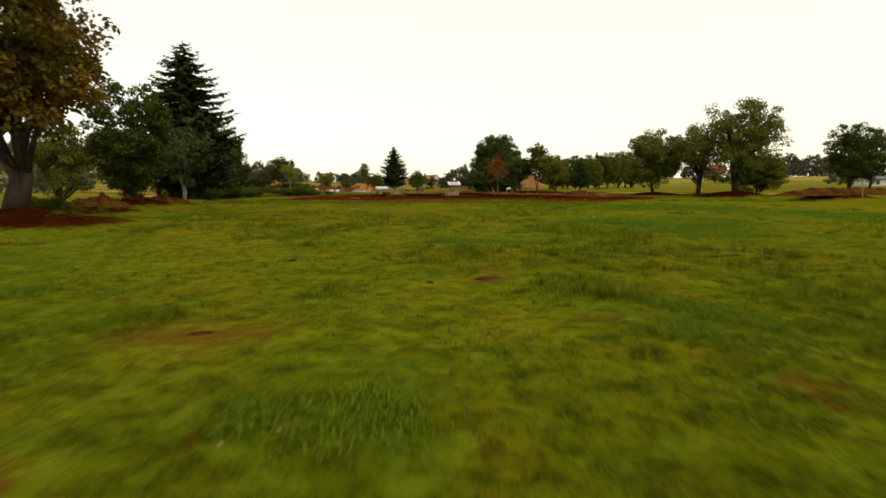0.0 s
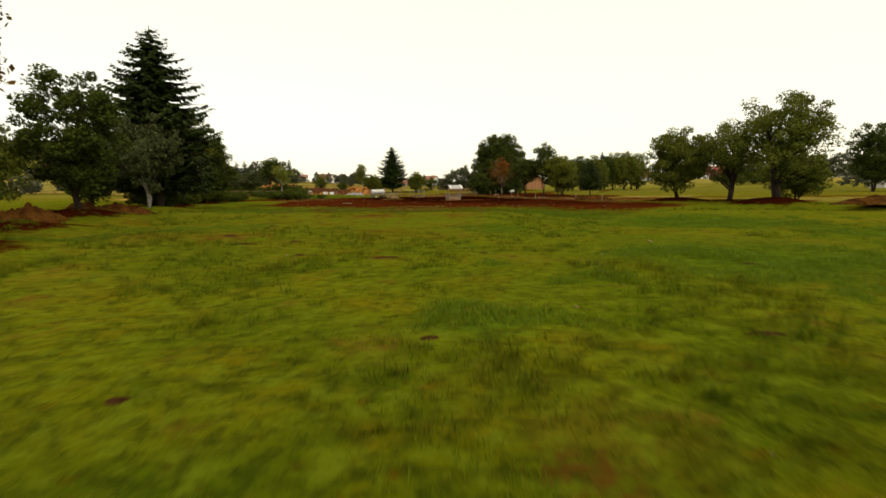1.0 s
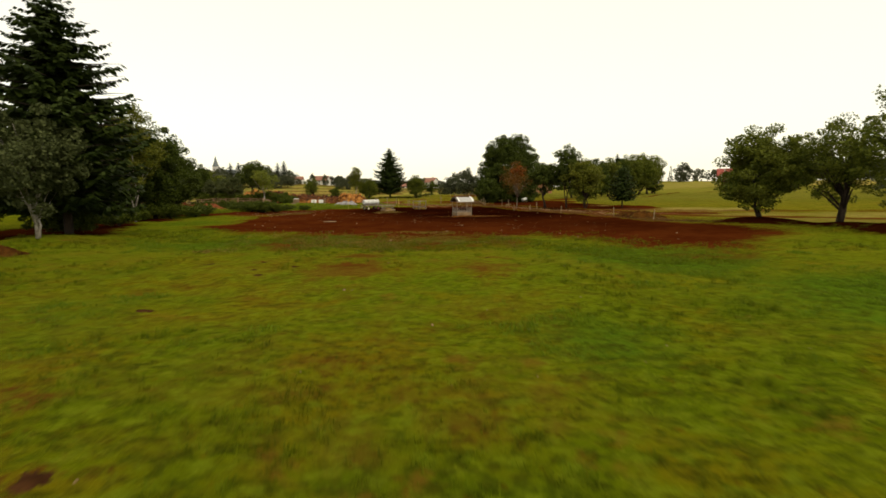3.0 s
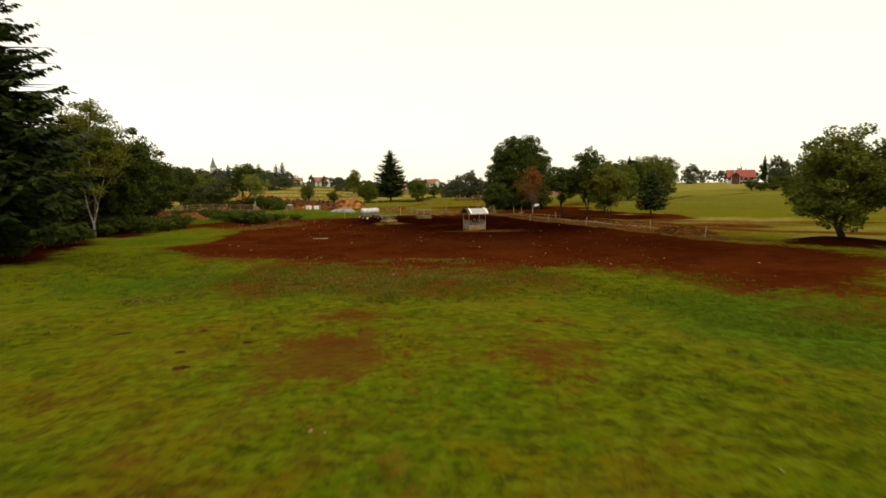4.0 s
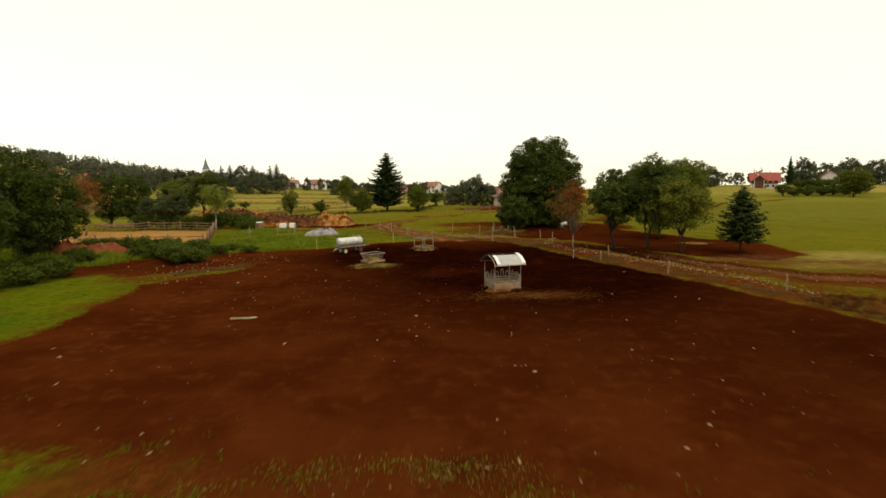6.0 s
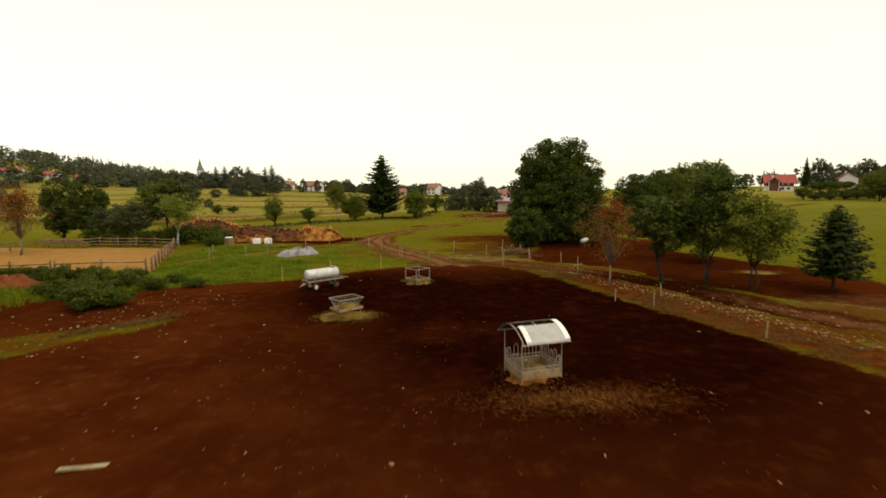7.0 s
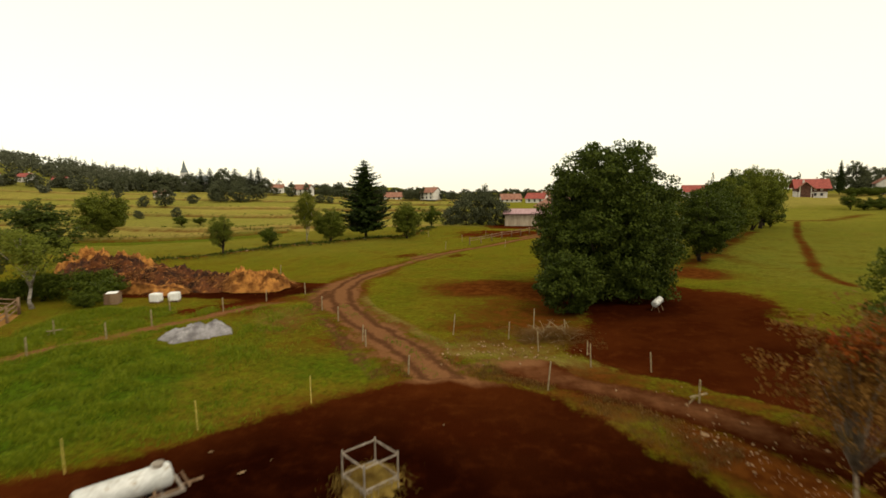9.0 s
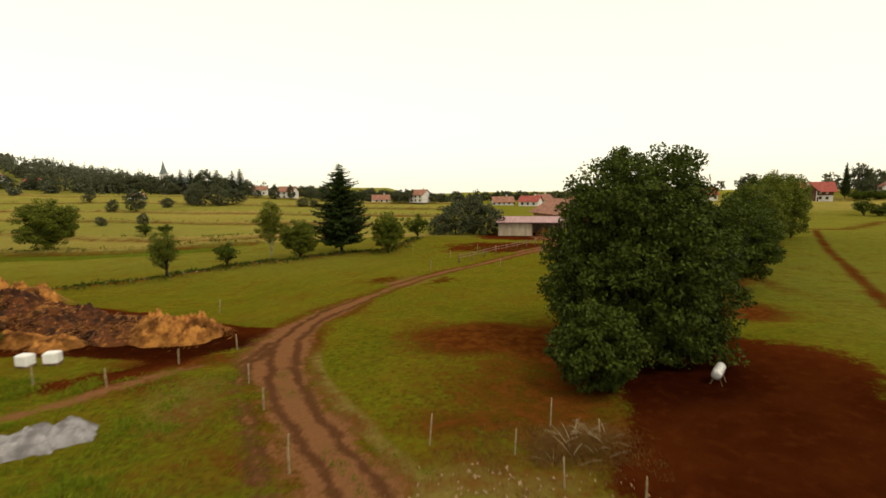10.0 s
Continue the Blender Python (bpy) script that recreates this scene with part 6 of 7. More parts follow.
# ---------------------------------------------------------------- buildings
def gable(name, x, y, turn, w, d, eave, ridge, wall, roof, label, windows=(), overhang=0.6, category="house", chimney=True, upper=None, doors=()):
    """A house with its ridge along its width: walls, two roof slopes, window frames and panes."""
    hs = thing(name, spot(x, y, turn, -0.15), label, category)
    hw, hd = w / 2, d / 2
    g = Geo()
    t = 0.3
    for py in (-hd + t / 2, hd - t / 2):
        g = Geo()
        g.box(pose(0, py, eave / 2), w, t, eave)
        part("wall", g, wall, hs)
    for s in (-1, 1):
        g = Geo()
        x0, x1 = s * (hw - t), s * hw
        prof = [(-hd + t, 0), (hd - t, 0), (hd - t, eave), (0, ridge - 0.1), (-hd + t, eave)]
        vs = [(x0, p, q) for p, q in prof] + [(x1, p, q) for p, q in prof]
        n = len(prof)
        g.add(vs, [tuple(range(n)), tuple(range(2 * n - 1, n - 1, -1))] + [(i, n + i, n + (i + 1) % n, (i + 1) % n) for i in range(n)])
        part("gable_wall", g, upper or wall, hs)
    slope = math.atan2(ridge - eave, hd)
    L = (hd + overhang) / math.cos(slope)
    for s in (-1, 1):
        g = Geo()
        c = Vector((0, s * (hd + overhang) / 2, ridge - (hd + overhang) / 2 * math.tan(slope) + 0.08))
        m = Matrix.Translation(c) @ Matrix.Rotation(-s * slope, 4, "X")
        g.box(m, w + 2 * overhang, L, 0.16)
        rf = part("roof", g, roof, hs)
        g = Geo()
        k = int((w + 2 * overhang) / 0.9)
        for i in range(k + 1):
            px = -(w / 2 + overhang) + i * (w + 2 * overhang) / k
            bar(g, tuple(m @ Vector((px, -L / 2, 0.09))), tuple(m @ Vector((px, L / 2, 0.09))), 0.04, 4)
        part("roof_rib", g, roof, rf)
    g = Geo()
    bar(g, (-hw - overhang, 0, ridge + 0.12), (hw + overhang, 0, ridge + 0.12), 0.14)
    part("ridge_cap", g, roof, hs)
    if chimney:
        g = Geo()
        g.box(pose(w * 0.22, 0.5, ridge + 0.3), 0.7, 0.7, 1.6, 0.04)
        g.box(pose(w * 0.22, 0.5, ridge + 1.12), 0.85, 0.85, 0.1)
        part("chimney", g, wall, hs)
    for px, z, sw, sh in windows:
        wd = thing("window", pose(px, -hd - 0.02, z), "", "")
        wd.parent = hs
        g = Geo()
        for q in (-1, 1):
            g.box(pose(q * sw / 2, 0, 0), 0.10, 0.10, sh + 0.1)
            g.box(pose(0, 0, q * sh / 2), sw - 0.1, 0.10, 0.10)
        part("frame", g, M_TIMBER, wd)
        g = Geo()
        g.box(pose(0, -0.01, 0), sw - 0.1, 0.04, sh - 0.1)
        part("pane", g, M_GLASS_DARK, wd)
    for px, sw, sh in doors:
        g = Geo()
        g.box(pose(px, -hd - 0.03, sh / 2), sw, 0.08, sh)
        part("door", g, M_TIMBER, hs)
    return hs


def rows_of(n, w, z, sw=1.1, sh=1.3):
    return [(-w / 2 + w * (i + 0.5) / n, z, sw, sh) for i in range(n)]


# the open shed and the farmhouse behind it
shed = thing("open_shed", spot(22.6, 226, -10), "long open-fronted shed with faded pinkish roof", "shed")
g = Geo()
g.box(pose(-3.5, -3.5, 1.5), 8.0, 0.14, 3.0)
part("front_wall", g, M_BARN_WALL, shed)
g = Geo()
g.box(pose(0.2, 3.5, 1.9), 15.2, 0.14, 3.8)
part("rear_wall", g, M_BARN_WALL, shed)
for s in (-7.5, 7.8):
    g = Geo()
    g.box(pose(s, 0, 1.6), 0.14, 6.86, 3.2)
    part("end_wall", g, M_BARN_WALL, shed)
g = Geo()
g.box(pose(0.2, -0.1, 3.72, 6.5), 16.4, 8.6, 0.14)
rf = part("roof", g, M_SHEET_ROOF, shed)
g = Geo()
for i in range(33):
    bar(g, tuple(pose(0.2, -0.1, 3.72, 6.5) @ Vector((-8.1 + 16.2 * i / 32, -4.3, 0.08))), tuple(pose(0.2, -0.1, 3.72, 6.5) @ Vector((-8.1 + 16.2 * i / 32, 4.3, 0.08))), 0.035, 4)
part("roof_rib", g, M_SHEET_ROOF, rf)
for px in (0.5, 3.0, 5.5):
    g = Geo()
    g.box(pose(px + 0.1, -3.5, 1.6), 0.2, 0.2, 3.2)
    part("post", g, M_WOOD, shed)
lump_field("straw_mound", "orange straw stored inside the open shed", "straw heap", spot(26.5, 226, 0), 2.4, 2.0, 1.8, M_STRAW, 58, 0.4, 24)

gable("farm_barn", 39, 256, -78, 18, 13, 4.4, 8.0, M_ORANGE_WOOD, M_TILE_OLD, "broad old farm barn with boarded gable", rows_of(4, 20, 2.0), 1.2, "barn")
def chalet(x, y, turn):
    """The farmhouse: white ground floor, timber upper floor with a balcony, broad red roof."""
    hs = gable("farmhouse", x, y, turn, 13, 12, 5.6, 9.4, M_PLASTER, M_TILE, "white farmhouse with timber upper floor and red roof", rows_of(4, 11, 1.7), 1.6, upper=M_PLASTER, doors=((0.0, 1.2, 2.1),))
    g = Geo()
    g.box(pose(0, -6.06, 4.3), 13.2, 0.1, 2.6)
    part("timber_cladding", g, M_TIMBER, hs)
    for sx in (-1, 1):
        g = Geo()
        prof = [(-6.1, 3.2), (6.1, 3.2), (6.1, 5.6), (0, 9.2), (-6.1, 5.6)]
        vs = [(sx * 6.54, p, q) for p, q in prof] + [(sx * 6.64, p, q) for p, q in prof]
        g.add(vs, [(0, 1, 2, 3, 4), (9, 8, 7, 6, 5)] + [(k, 5 + k, 5 + (k + 1) % 5, (k + 1) % 5) for k in range(5)])
        part("timber_gable", g, M_TIMBER, hs)
    bal = thing("balcony", pose(-3, -6.9, 3.1), "", "")
    bal.parent = hs
    g = Geo()
    g.box(pose(0, 0, 0), 6, 1.4, 0.15)
    part("floor_slab", g, M_TIMBER, bal)
    for k in range(7):
        g = Geo()
        g.box(pose(-2.75 + 5.5 * k / 6, -0.65, 0.5), 0.5, 0.05, 0.9)
        part("balcony_board", g, M_TIMBER, bal)
    for px in (-4, -1.3, 1.3, 4):
        g = Geo()
        g.box(pose(px, -6.13, 4.4), 1.1, 0.06, 1.3)
        part("upper_window", g, M_PLASTER, hs, "pale shuttered window")
    return hs


house = chalet(171, 331, -25)
house.matrix_basis = house.matrix_basis @ Matrix.Scale(0.9, 4)
gable("farmhouse_wing", 166.4, 327.8, 62, 7, 4.6, 5.2, 7.2, M_PLASTER, M_TILE_OLD, "timber wing of the farmhouse with red roof", rows_of(3, 8, 1.6) + rows_of(3, 8, 3.6), 1.0, upper=M_TIMBER)
gable("white_house", 207, 332, 60, 9, 8, 5.2, 8.0, M_PLASTER, M_TILE_OLD, "small white house on the slope", rows_of(2, 8, 1.6) + rows_of(2, 8, 4.0))
gable("village_house", -10, 429, -35, 11, 9, 5.0, 8.0, M_PLASTER, M_TILE_OLD, "white village house on the skyline", rows_of(3, 10, 1.5) + rows_of(3, 10, 3.8))
gable("village_house", -36, 440, 15, 11, 8, 2.6, 5.4, M_PLASTER, M_TILE_OLD, "low village house with reddish roof", rows_of(3, 10, 1.5))
gable("village_house", 40, 409, 5, 12, 9, 2.0, 5.0, M_PLASTER, M_TILE_OLD, "long village house with red roof", rows_of(5, 15, 1.3))
gable("village_house", 53, 388, -30, 11, 9, 2.8, 5.6, M_PLASTER, M_TILE, "village house with red roof beside the barn", rows_of(3, 10, 1.5))
gable("village_house", 61, 394, 20, 9, 8, 3.4, 6.4, M_PLASTER, M_TILE_OLD, "small white village house with reddish roof", rows_of(3, 8, 1.6))
gable("village_house", 129, 352, -15, 15, 10, 3.2, 6.2, M_PLASTER, M_TILE, "long village house with red roof on the slope", rows_of(5, 16, 1.8))
gable("village_house", -131, 490, 10, 10, 8, 4.2, 6.6, M_PLASTER, M_TILE_OLD, "white village house among far trees", rows_of(3, 9, 1.6))
gable("village_house", -101, 455, -12, 12, 9, 5.0, 8.2, M_PLASTER, M_TILE_OLD, "white village house among far trees", rows_of(3, 11, 1.6) + rows_of(3, 11, 3.8))
gable("field_barn", -183, 420, 15, 8, 6, 2.4, 4.0, M_PLASTER, M_TILE_OLD, "tiny pale barn in the far field", rows_of(2, 7, 1.3), category="barn")
for x, y, turn, w in ((-376, 512, 10, 17), (-345, 515, -20, 15), (-320, 520, 15, 10)):
    gable("hill_house", x, y, turn, w, 9, 4.4, 7.2, M_PLASTER, M_TILE, "white house with red roof on the wooded hill", rows_of(3, w - 1, 1.6) + rows_of(3, w - 1, 3.6))
gable("far_shed", 150, 178, -5, 14, 8, 2.8, 4.6, M_PLASTER, M_SLATE, "low pale shed beyond the paddock", rows_of(3, 12, 1.5), category="shed")

church = thing("church", spot(-213, 512, 10), "pale village church with a pointed slate spire", "church")
g = Geo()
g.box(pose(0, 0, 8), 5, 5, 16)
part("tower", g, M_PLASTER, church)
g = Geo()
g.tube([(0, 0, 16), (0, 0, 17.5), (0, 0, 20), (0, 0, 26)], [3.4, 2.5, 1.6, 0.05], 8)
part("spire", g, M_SLATE, church)
g = Geo()
g.box(pose(10, 0, 4), 15, 9, 8)
part("nave", g, M_PLASTER, church)
g = Geo()
g.add([(2.4, -5, 8), (18, -5, 8), (18, 5, 8), (2.4, 5, 8), (2.4, 0, 13), (18, 0, 13)], [(0, 1, 5, 4), (2, 3, 4, 5), (1, 2, 5), (0, 4, 3), (0, 3, 2, 1)])
part("nave_roof", g, M_SLATE, church)
for px in (-1.0, 1.0):
    g = Geo()
    g.box(pose(px, -2.52, 13), 0.8, 0.1, 2.0)
    part("belfry_opening", g, M_GLASS_DARK, church)


# ---------------------------------------------------------------- shrubs, stones, turf
shrub = stand(broadleaf("shrub", "dense dark green shrub by the ditch", 90, 1.9, 1.9, 0.05, 70, 85, 0.15, M_SHRUB, M_BARK, 0.05, 4, 0.26, 0.3, 0.3, category="bush"), -31.5, 88.2, 0.75)
rs = np.random.RandomState(91)
for x, y, q in ((-36.5, 91.5, 0.70), (-34.6, 95.0, 0.62), (-22.6, 102.4, 0.42), (-25.5, 101.6, 0.55), (-28, 102.8, 0.72), (-31, 103.6, 0.80), (-35, 104, 0.84), (-39.5, 104, 0.84), (-44, 101, 0.8), (-31.8, 98.8, 0.60), (-37.5, 98.5, 0.6),
                (-33, 105.2, 0.72), (-37.4, 104.6, 0.8), (-29.4, 105, 0.62), (-42, 92, 0.90), (-47, 104, 0.9), (-25.3, 104.5, 0.40), (-26.2, 94.6, 0.90), (-24.7, 95.6, 0.62), (-51, 105, 0.8), (-36, 106.6, 0.36)):
    again(shrub, x, y, q, rs.uniform(0, 360), rs.uniform(0.9, 1.3))
for x, y, s in ((-35.2, 135, 1.05), (-37.2, 137.5, 1.3), (-40, 134.5, 1.5), (-43.5, 133, 1.2), (-48.5, 134, 1.3), (-53, 135.5, 1.3), (-34, 131.5, 0.7)):
    again(shrub, x, y, s, rs.uniform(0, 360), rs.uniform(0.9, 1.3), "leafy green shrub behind the sand arena")
for x, y, s in ((-27.5, 97.6, 0.7), (-29.6, 99.0, 0.8), (-25.4, 96.4, 0.5)):
    again(shrub, x, y, s, rs.uniform(0, 360), 1.2, "low green shrub at the yard's edge")
for x, y, s in ((-30.6, 30, 1.1), (-31.5, 70, 0.9), (-31, 62.5, 1.2), (-22, 28.5, 0.6), (-33.2, 82.6, 0.9), (-36, 81, 1.0), (-38.4, 81, 1.1), (-31.4, 85, 0.75), (-40.5, 79.5, 1.1), (-35, 85.6, 0.9), (186, 322, 2.2), (192, 321, 2.0), (199, 323, 2.0)):
    again(shrub, x, y, s, rs.uniform(0, 360), 1.2, "dark low shrub under the trees")


def stone_mesh(seed):
    bm = bmesh.new()
    bmesh.ops.create_icosphere(bm, subdivisions=1, radius=0.5)
    r = np.random.RandomState(seed)
    for v in bm.verts:
        v.co *= r.uniform(0.75, 1.2)
        v.co.z *= 0.62
    me = bpy.data.meshes.new("stone")
    bm.to_mesh(me)
    bm.free()
    me.materials.append(M_STONE)
    return me


STONES = [stone_mesh(i) for i in range(7)]


def stone(x, y, size, label="pale field stone lying on the dark soil"):
    ob = new("stone", STONES[rs.randint(7)])
    ob.matrix_basis = Matrix.LocRotScale((x, y, at(x, y, size * 0.12)), Euler((rs.uniform(-0.4, 0.4), rs.uniform(-0.4, 0.4), rs.uniform(0, 6.28))), (size * rs.uniform(1.0, 1.5), size * rs.uniform(0.5, 0.9), size * rs.uniform(0.4, 0.8)))
    tagged(ob, label, "stone", "field stones")


for x, y, s in ((-4.5, 56.1, 0.22), (-0.6, 60.9, 0.2), (-1.4, 60.7, 0.16), (-9.8, 61.5, 0.15), (-3.6, 71.5, 0.16), (7.4, 57.6, 0.16), (4.8, 62.6, 0.15), (5.2, 69.5, 0.14), (-15.5, 66, 0.14), (-17.6, 69, 0.16),
                (2.4, 75.5, 0.13), (7.8, 80, 0.14), (-1.9, 108.2, 0.16), (11.5, 88.5, 0.2), (8.9, 106.5, 0.4), (-9.4, 104.2, 0.3), (-4.7, 19.2, 0.2), (7.6, 25.8, 0.16)):
    stone(x, y, s)
placed = 0
while placed < 110:
    if placed < 55:
        x, y = rs.uniform(-21, 16), 53 + rs.gamma(2.0, 8.0)
    else:
        x, y = -16 + rs.normal() * 4.5, 90 + rs.normal() * 8
    if in_shape(np.array(x), np.array(y), YARD) < 0.3:
        continue
    stone(x, y, float(np.clip(rs.gamma(2.0, 0.04), 0.04, 0.2)))
    placed += 1
for i in range(26):
    q = rs.rand()
    x, y = 0.5 + 6 * q + rs.normal() * 0.5, 118 + 1.2 * math.sin(q * 7) + rs.normal() * 0.8
    stone(x, y, rs.uniform(0.08, 0.26), "pale stone in the dry grass")


def rubble(name, label, line, n, spread, lo, hi, seed):
    """A stripe of small stones in one mesh."""
    r = np.random.RandomState(seed)
    g = Geo()
    base = [(-0.5, 0, 0), (0, -0.45, 0.05), (0.5, 0.05, 0), (0.05, 0.5, -0.03), (0, 0, 0.4), (0, 0.05, -0.3)]
    tri = [(0, 1, 4), (1, 2, 4), (2, 3, 4), (3, 0, 4), (1, 0, 5), (2, 1, 5), (3, 2, 5), (0, 3, 5)]
    for i in range(n):
        k = r.randint(len(line) - 1)
        q = r.rand()
        x = line[k][0] + (line[k + 1][0] - line[k][0]) * q + r.normal() * spread
        y = line[k][1] + (line[k + 1][1] - line[k][1]) * q + r.normal() * spread
        s = r.uniform(lo, hi) * (0.6 + 0.8 * r.rand() ** 3)
        m = Matrix.LocRotScale((x, y, at(x, y, s * 0.08)), Euler(r.uniform(-0.5, 0.5, 3) + np.array([0, 0, r.uniform(0, 6.28)])), (s, s * r.uniform(0.6, 1.1), s * r.uniform(0.6, 1.1)))
        g.add([tuple(m @ (Vector(v) * r.uniform(0.8, 1.2))) for v in base], tri)
    return single(name, g, M_STONE, Matrix(), label, "stones", kind="stuff")


rubble("rubble_row", "row of loose field stones along the yard", [(8.6, 107.2), (10.8, 102.4), (13.2, 99), (14.7, 95), (16.0, 91.3), (17.3, 88.4), (18.6, 85.2), (19.8, 79), (21, 73)], 950, 0.7, 0.05, 0.20, 95)
rubble("ditch_stones", "scattered pale stones beside the ditch", [(-24, 86), (-24, 90), (-23, 95), (-21, 99)], 190, 2.2, 0.05, 0.2, 96)
rubble("soil_pebbles", "small pale pebbles scattered over soil", [(-16, 66), (-4, 58), (8, 58), (6, 72), (-8, 74), (-14, 84), (4, 90)], 480, 4.0, 0.025, 0.09, 97)
rubble("lane_stones", "loose stones in the soil lane", [(8, 111), (13, 105), (17.5, 97), (21, 90), (26, 85)], 170, 1.3, 0.05, 0.19, 98)
rubble("hedge_stones", "stones and roots along the hedge bank", HEDGE, 300, 0.7, 0.1, 0.35, 99)
rubble("bank_stones", "pale stones in the track verge", [(-2, 117), (-0.5, 119), (2.5, 118), (6.5, 118.5)], 90, 0.9, 0.05, 0.24, 100)

rubble("meadow_pebbles", "small pale pebbles scattered in the turf", [(-8, 8), (4, 6), (9, 20), (-6, 26), (6, 34), (-4, 44), (10, 48)], 110, 3.5, 0.03, 0.09, 101)

# scuffed bare places and molehills in the turf
for i, (x, y, sx, sy) in enumerate(((-8.2, 26.7, 0.95, 0.55), (-5.9, 27.0, 0.6, 0.4), (-9.4, 29.2, 0.9, 0.5), (-8.5, 42, 0.5, 0.3), (-9.7, 36, 0.5, 0.3), (-1.8, 22.4, 0.7, 0.45), (2.1, 22.6, 0.4, 0.3), (1.2, 23.5, 0.3, 0.25), (-3.5, 11.9, 0.22, 0.18), (4.4, 13.7, 0.5, 0.22),
                                    (-0.2, 9.1, 0.14, 0.11), (0.85, 9.3, 0.42, 0.30), (6.5, 11.3, 0.5, 0.2), (-2.8, 5.9, 0.3, 0.2), (-0.3, 13.7, 0.22, 0.16), (-4.7, 23.2, 0.35, 0.2), (-7.6, 44.1, 0.3, 0.2), (-11.8, 45.2, 0.4, 0.2), (-9.3, 45.1, 0.3, 0.18),
                                    (-5.3, 53.2, 0.6, 0.4), (-0.6, 53.6, 0.5, 0.3), (1.2, 45.8, 0.3, 0.2), (-9.1, 43.2, 0.25, 0.18), (8.5, 21, 0.5, 0.2), (12, 27, 0.5, 0.25))):
    lump_field("bare_earth_patch", "bare reddish earth scuffed through the turf", "bare earth", spot(x, y, rs.uniform(-20, 20), -0.01), sx * 0.85, sy * 0.85, 0.05, M_SOIL, 110 + i, 0.7, 60, ragged=0.5)


def turf(name, label, seed, n, place, h, w, blades, spread, mat, bent=True):
    """Tufts of grass blades in one mesh: each blade two faces, bent over."""
    r = np.random.RandomState(seed)
    xy = place(r, n)
    n = len(xy)
    x = np.repeat(xy[:, 0], blades) + r.normal(size=n * blades) * spread
    y = np.repeat(xy[:, 1], blades) + r.normal(size=n * blades) * spread
    z = terrain(x, y)
    k = len(x)
    tall = (1 + 0.6 * lattice(x, y, 1.3, 67)) * np.repeat(r.uniform(0.6, 1.4, n), blades) * r.uniform(0.6, 1.2, k) * r.uniform(*h, k)
    a = r.uniform(0, 6.283, k)
    d = np.stack([np.cos(a), np.sin(a), np.zeros(k)], 1)
    s = np.stack([-np.sin(a), np.cos(a), np.zeros(k)], 1) * (w * r.uniform(0.7, 1.3, k))[:, None]
    p = np.stack([x, y, z - 0.01], 1)
    up = np.array([0, 0, 1.0])
    mid = p + up * (tall * 0.6)[:, None] + d * (tall * 0.22)[:, None]
    tip = p + up * (tall * 0.92)[:, None] + d * (tall * r.uniform(0.3, 0.8, k))[:, None]
    g = Geo()
    g.quads(np.stack([p - s, p + s, mid + s * 0.7, mid - s * 0.7], 1))
    if bent:
        g.quads(np.stack([mid - s * 0.7, mid + s * 0.7, tip + s * 0.1, tip - s * 0.1], 1))
    return single(name, g, mat, Matrix(), label, "grass", kind="stuff")


def lushness(x, y):
    return np.max([top * bell(x, y, cx, cy, sx, sy) for cx, cy, sx, sy, top in LUSH], 0)


def bareness(x, y):
    return np.max([top * bell(x, y, cx, cy, sx, sy) for cx, cy, sx, sy, top in SCUFFS], 0) + 0.25 * lattice(x, y, 0.7, 78)


def meadow(r, n):
    """Denser near the start of the flight, in patches."""
    out = []
    while len(out) < n:
        k = n * 2
        y = 2.2 + 30 * r.rand(k) ** 1.5
        x = r.uniform(-1, 1, k) * (3.5 + 0.62 * y)
        keep = ((lattice(x, y, 2.4, 61) + 0.8 * lattice(x, y, 0.8, 62) + r.normal(size=k) * 0.4) > -0.7) & (lushness(x, y) + 0.3 * lattice(x, y, 1.1, 73) < 0.55) & (bareness(x, y) < 0.4)
        out.extend(zip(x[keep], y[keep]))
    return np.array(out[:n])


def tussocks(r, n):
    y = 3 + 57 * r.rand(8 * n) ** 1.0
    x = r.uniform(-1, 1, 8 * n) * (4 + 0.7 * y)
    keep = (in_shape(x, y, YARD) < 1.0) & (np.abs(x) < 30) & ((lattice(x, y, 5.5, 70) + 0.8 * lattice(x, y, 1.6, 71)) > 0.2) & (lushness(x, y) < 0.5) & (bareness(x, y) < 0.3)
    return np.stack([x[keep], y[keep]], 1)[:n]


def lush_spots(r, n):
    """Where the meadow is lush, in clumps with gaps."""
    y = 2.4 + 58 * r.rand(14 * n) ** 1.1
    x = r.uniform(-1, 1, 14 * n) * (4 + 0.7 * y)
    keep = (in_shape(x, y, YARD) < 0.3) & (lushness(x, y) + 0.4 * lattice(x, y, 1.1, 73) + 0.3 * lattice(x, y, 3.1, 79) > 0.45) & (lattice(x, y, 0.9, 74) + 0.6 * lattice(x, y, 2.2, 75) > -0.1) & (bareness(x, y) < 0.35)
    return np.stack([x[keep], y[keep]], 1)[:n]


def verge(r, n):
    x, y = r.uniform(-27, 13, 12 * n), r.uniform(44, 66, 12 * n)
    d = in_shape(x, y, YARD)
    keep = (np.abs(d + 1.5) < 5) & (lattice(x, y, 2.0, 63) + r.normal(size=len(x)) * 0.5 + d * -0.25 > 0.3)
    return np.stack([x[keep], y[keep]], 1)[:n]


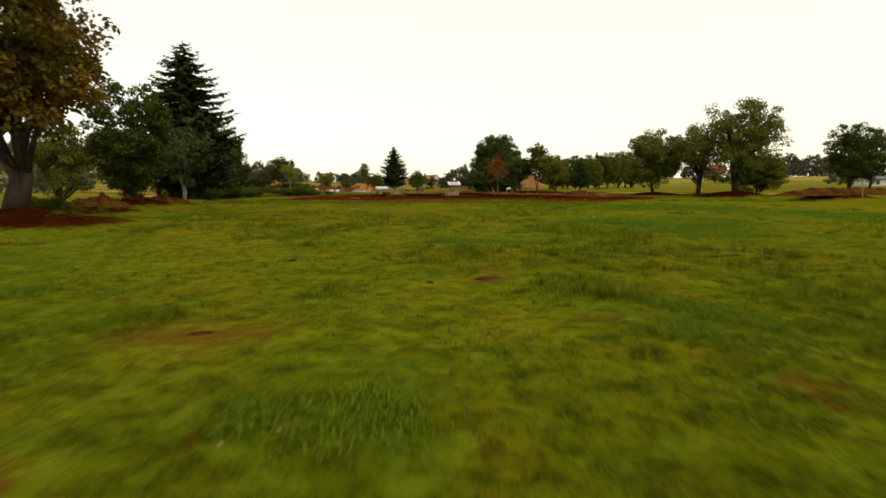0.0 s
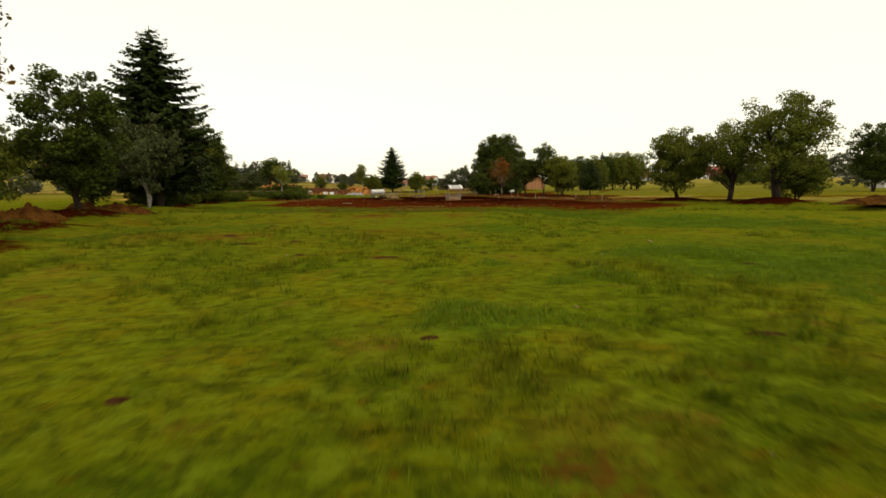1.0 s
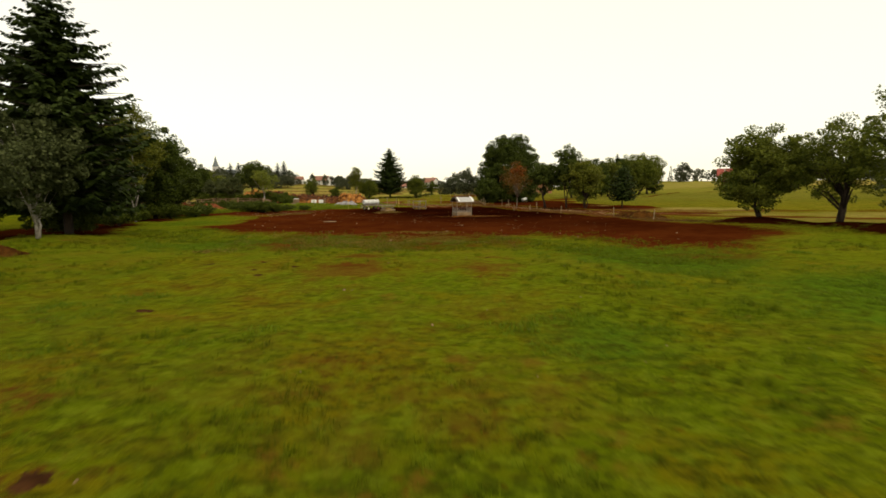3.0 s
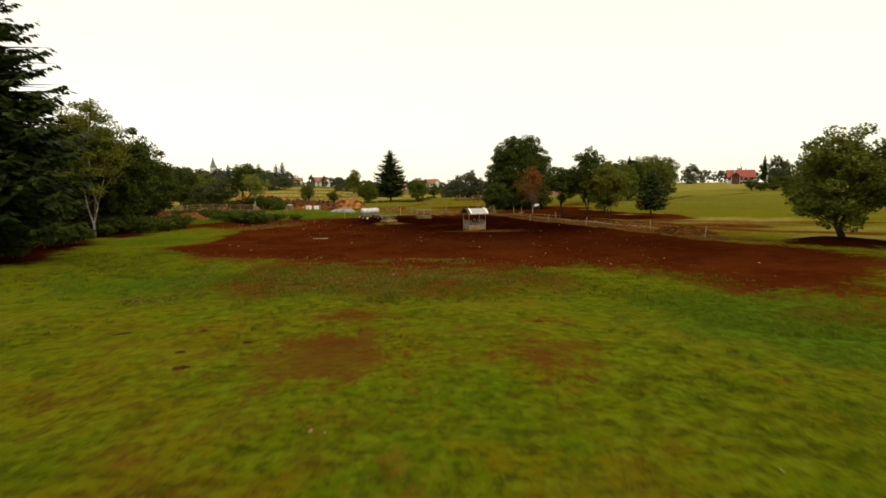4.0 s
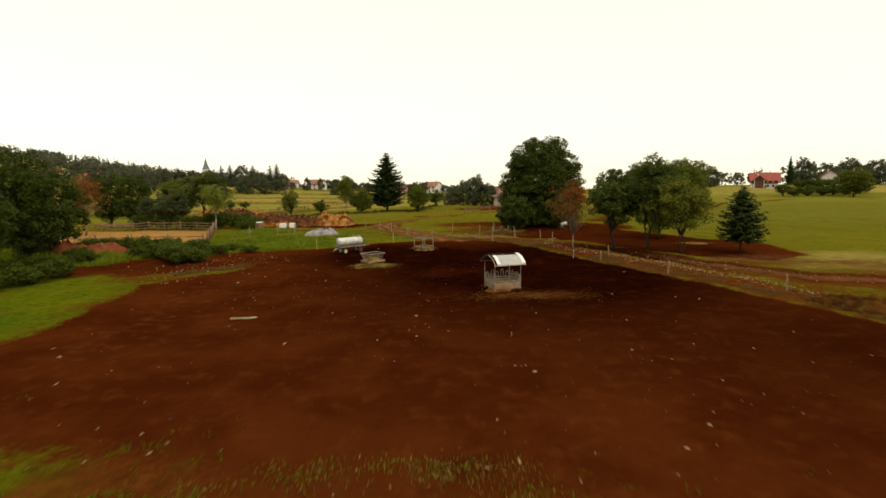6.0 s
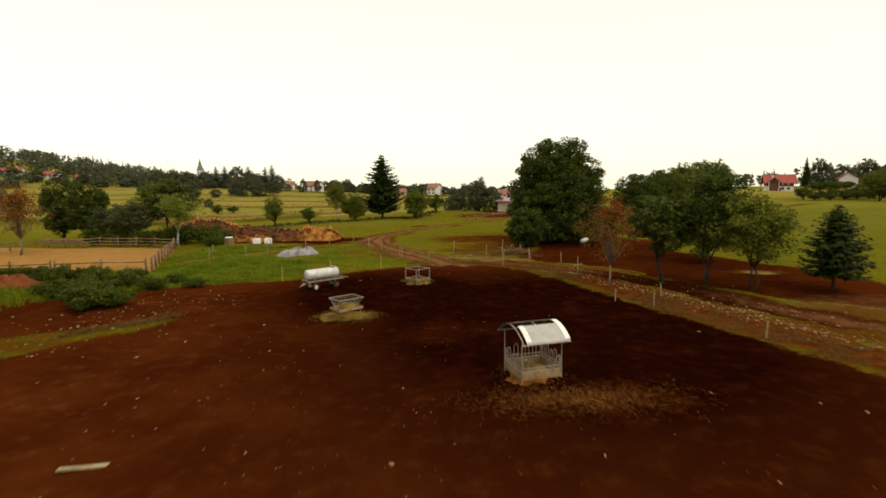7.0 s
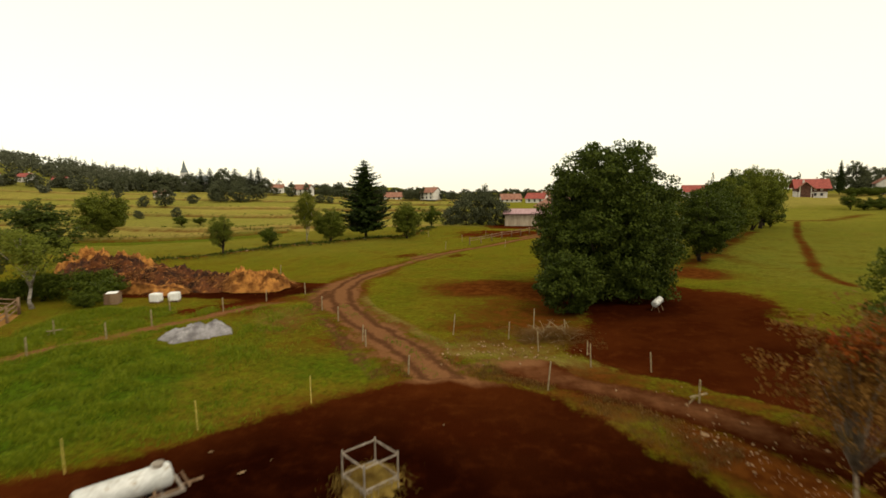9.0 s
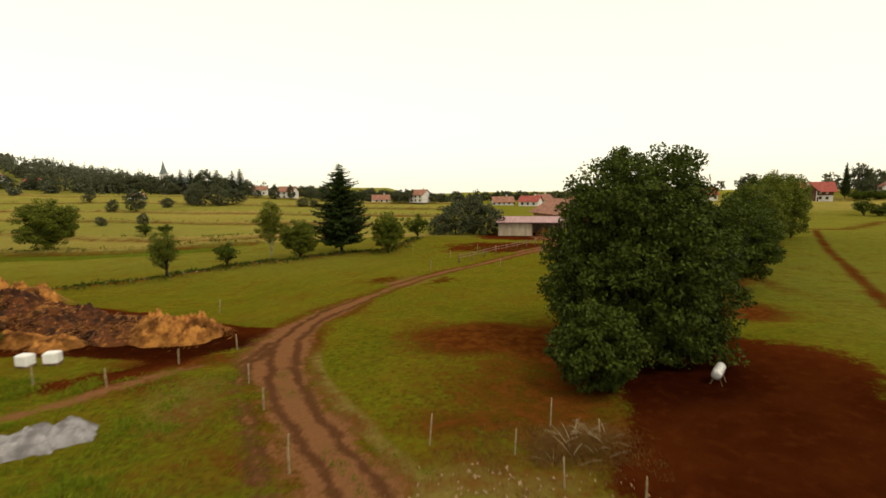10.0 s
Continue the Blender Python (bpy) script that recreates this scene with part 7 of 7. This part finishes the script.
def tawny(r, n):
    """Thinning grass where the meadow meets the soil."""
    x, y = r.uniform(-15, 4, 12 * n), r.uniform(49, 61, 12 * n)
    keep = (bell(x, y, -5.5, 54.6, 7.5, 4.0) + 0.75 * lattice(x, y, 1.9, 81) + 0.35 * lattice(x, y, 0.7, 82) + r.normal(size=len(x)) * 0.25 > 0.62)
    return np.stack([x[keep], y[keep]], 1)[:n]


def lush(r, n):
    x, y = r.uniform(-34, -3, 14 * n), r.uniform(98, 131, 14 * n)
    keep = (in_shape(x, y, YARD) < -0.4) & (in_shape(x, y, ARENA) < -0.3) & (lattice(x, y, 3.0, 64) + (x + 15) / -6 + (118 - y) / 16 + r.normal(size=len(x)) * 0.4 > 0.4) & (to_line(x, y, FOOTPATH) > 0.7) & (np.hypot(x + 19.8, y - 123.2) > 2.8)
    return np.stack([x[keep], y[keep]], 1)[:n]


def lush_bright(r, n):
    q = lush(r, 3 * n)
    return q[lattice(q[:, 0], q[:, 1], 1.3, 67) + 0.5 * lattice(q[:, 0], q[:, 1], 0.7, 80) > -0.05][:n]


# hollows between the clumps, given darker blades to paint their shade
def lush_dark(r, n):
    q = lush(r, 3 * n)
    return q[lattice(q[:, 0], q[:, 1], 1.3, 67) + 0.5 * lattice(q[:, 0], q[:, 1], 0.7, 80) < -0.2][:n]


def edge_grass(r, n):
    x, y = r.uniform(-6, 24, 14 * n), r.uniform(66, 126, 14 * n)
    d = in_shape(x, y, YARD)
    keep = ((d < -0.3) & (d > -3.0) & (to_line(x, y, LANE) > 1.3) & (to_line(x, y, TRACK) > 1.5) & (lattice(x, y, 1.8, 65) > -0.2)) | (np.hypot((x - 4) / 4.5, (y - 120.5) / 3.0) < 0.4 + r.rand(len(x)) * 0.8) & (lattice(x, y, 1.2, 66) > -0.1)
    return np.stack([x[keep], y[keep]], 1)[:n]


def track_spots(r, n):
    x, y = r.uniform(-16, 0, 20 * n), r.uniform(114, 145, 20 * n)
    off = to_line(x, y, TRACK)
    keep = (in_shape(x, y, DIRT) > -0.8) & ((off > 1.6) | (off < 0.35)) & (y < 132) & (lattice(x, y, 1.6, 76) + r.normal(size=len(x)) * 0.3 > 0.05)
    return np.stack([x[keep], y[keep]], 1)[:n]


def ditch_spots(r, n):
    x, y = r.uniform(-52, -19, 20 * n), r.uniform(93, 110, 20 * n)
    keep = (in_shape(x, y, YARD) < -0.2) & (in_shape(x, y, ARENA) < -0.2) & (lattice(x, y, 2.2, 77) + r.normal(size=len(x)) * 0.3 > -0.3) & (y < 109 - (x + 30) * 0.5)
    return np.stack([x[keep], y[keep]], 1)[:n]


def hedge_grass(r, n):
    out = []
    for line, m in ((HEDGE, n // 3), *((l, n // 8) for l in BANKS)):
        for i in range(m):
            k = r.randint(len(line) - 1)
            q = r.rand()
            out.append((line[k][0] + (line[k + 1][0] - line[k][0]) * q + r.normal() * 0.8, line[k][1] + (line[k + 1][1] - line[k][1]) * q + r.normal() * 0.8))
    return np.array(out)


turf("meadow_grass", "short meadow grass in uneven tufts", 121, 14500, meadow, (0.03, 0.075), 0.006, 7, 0.06, M_MEADOW)
turf("tussock_grass", "thick lush green tussocks in the meadow", 127, 3500, tussocks, (0.09, 0.19), 0.008, 16, 0.09, M_MEADOW)
turf("lush_tussocks", "thick lush dark green grass clumps", 129, 7000, lush_spots, (0.05, 0.13), 0.011, 10, 0.13, M_LUSH_MEADOW)
turf("track_weeds", "grass tufts between the wheel ruts", 130, 520, track_spots, (0.05, 0.13), 0.014, 6, 0.12, M_LUSH_MEADOW)
turf("ditch_weeds", "tall green weeds before the sand arena", 131, 3600, ditch_spots, (0.18, 0.5), 0.030, 7, 0.25, M_BLADE_LUSH)
turf("verge_grass", "grass and weeds at the yard's edge", 122, 4600, verge, (0.05, 0.13), 0.014, 6, 0.10, M_MEADOW)
turf("tawny_grass", "olive and tan grass tufts at the yard's edge", 133, 1900, tawny, (0.035, 0.09), 0.018, 8, 0.20, M_BLADE_TAN)
turf("olive_grass", "olive green grass tufts among bare earth", 134, 1900, tawny, (0.035, 0.10), 0.018, 8, 0.20, M_MEADOW)
turf("lush_grass", "tall lush green grass beside the arena", 123, 7200, lush_bright, (0.10, 0.27), 0.022, 8, 0.18, M_BLADE_LUSH)
turf("shaded_grass", "grass and weeds between the lush clumps, shade in their colour", 132, 2800, lush_dark, (0.06, 0.17), 0.024, 7, 0.16, M_LUSH_MEADOW)
turf("ledge_grass", "strip of green grass and weeds on soil", 128, 420, lambda r, n: np.stack([np.linspace(-23, -19, n) + r.normal(size=n) * 0.3, np.linspace(88.5, 92.5, n) + r.normal(size=n) * 0.55], 1), (0.08, 0.2), 0.02, 7, 0.12, M_BLADE_DRY)
turf("dry_grass", "dry straw-coloured grass along the fence", 124, 5000, edge_grass, (0.05, 0.15), 0.014, 7, 0.12, M_BLADE_DRY)
turf("hedge_weeds", "rough grass and weeds along field banks", 125, 1300, hedge_grass, (0.2, 0.5), 0.07, 7, 0.35, M_LEAF_DARK)
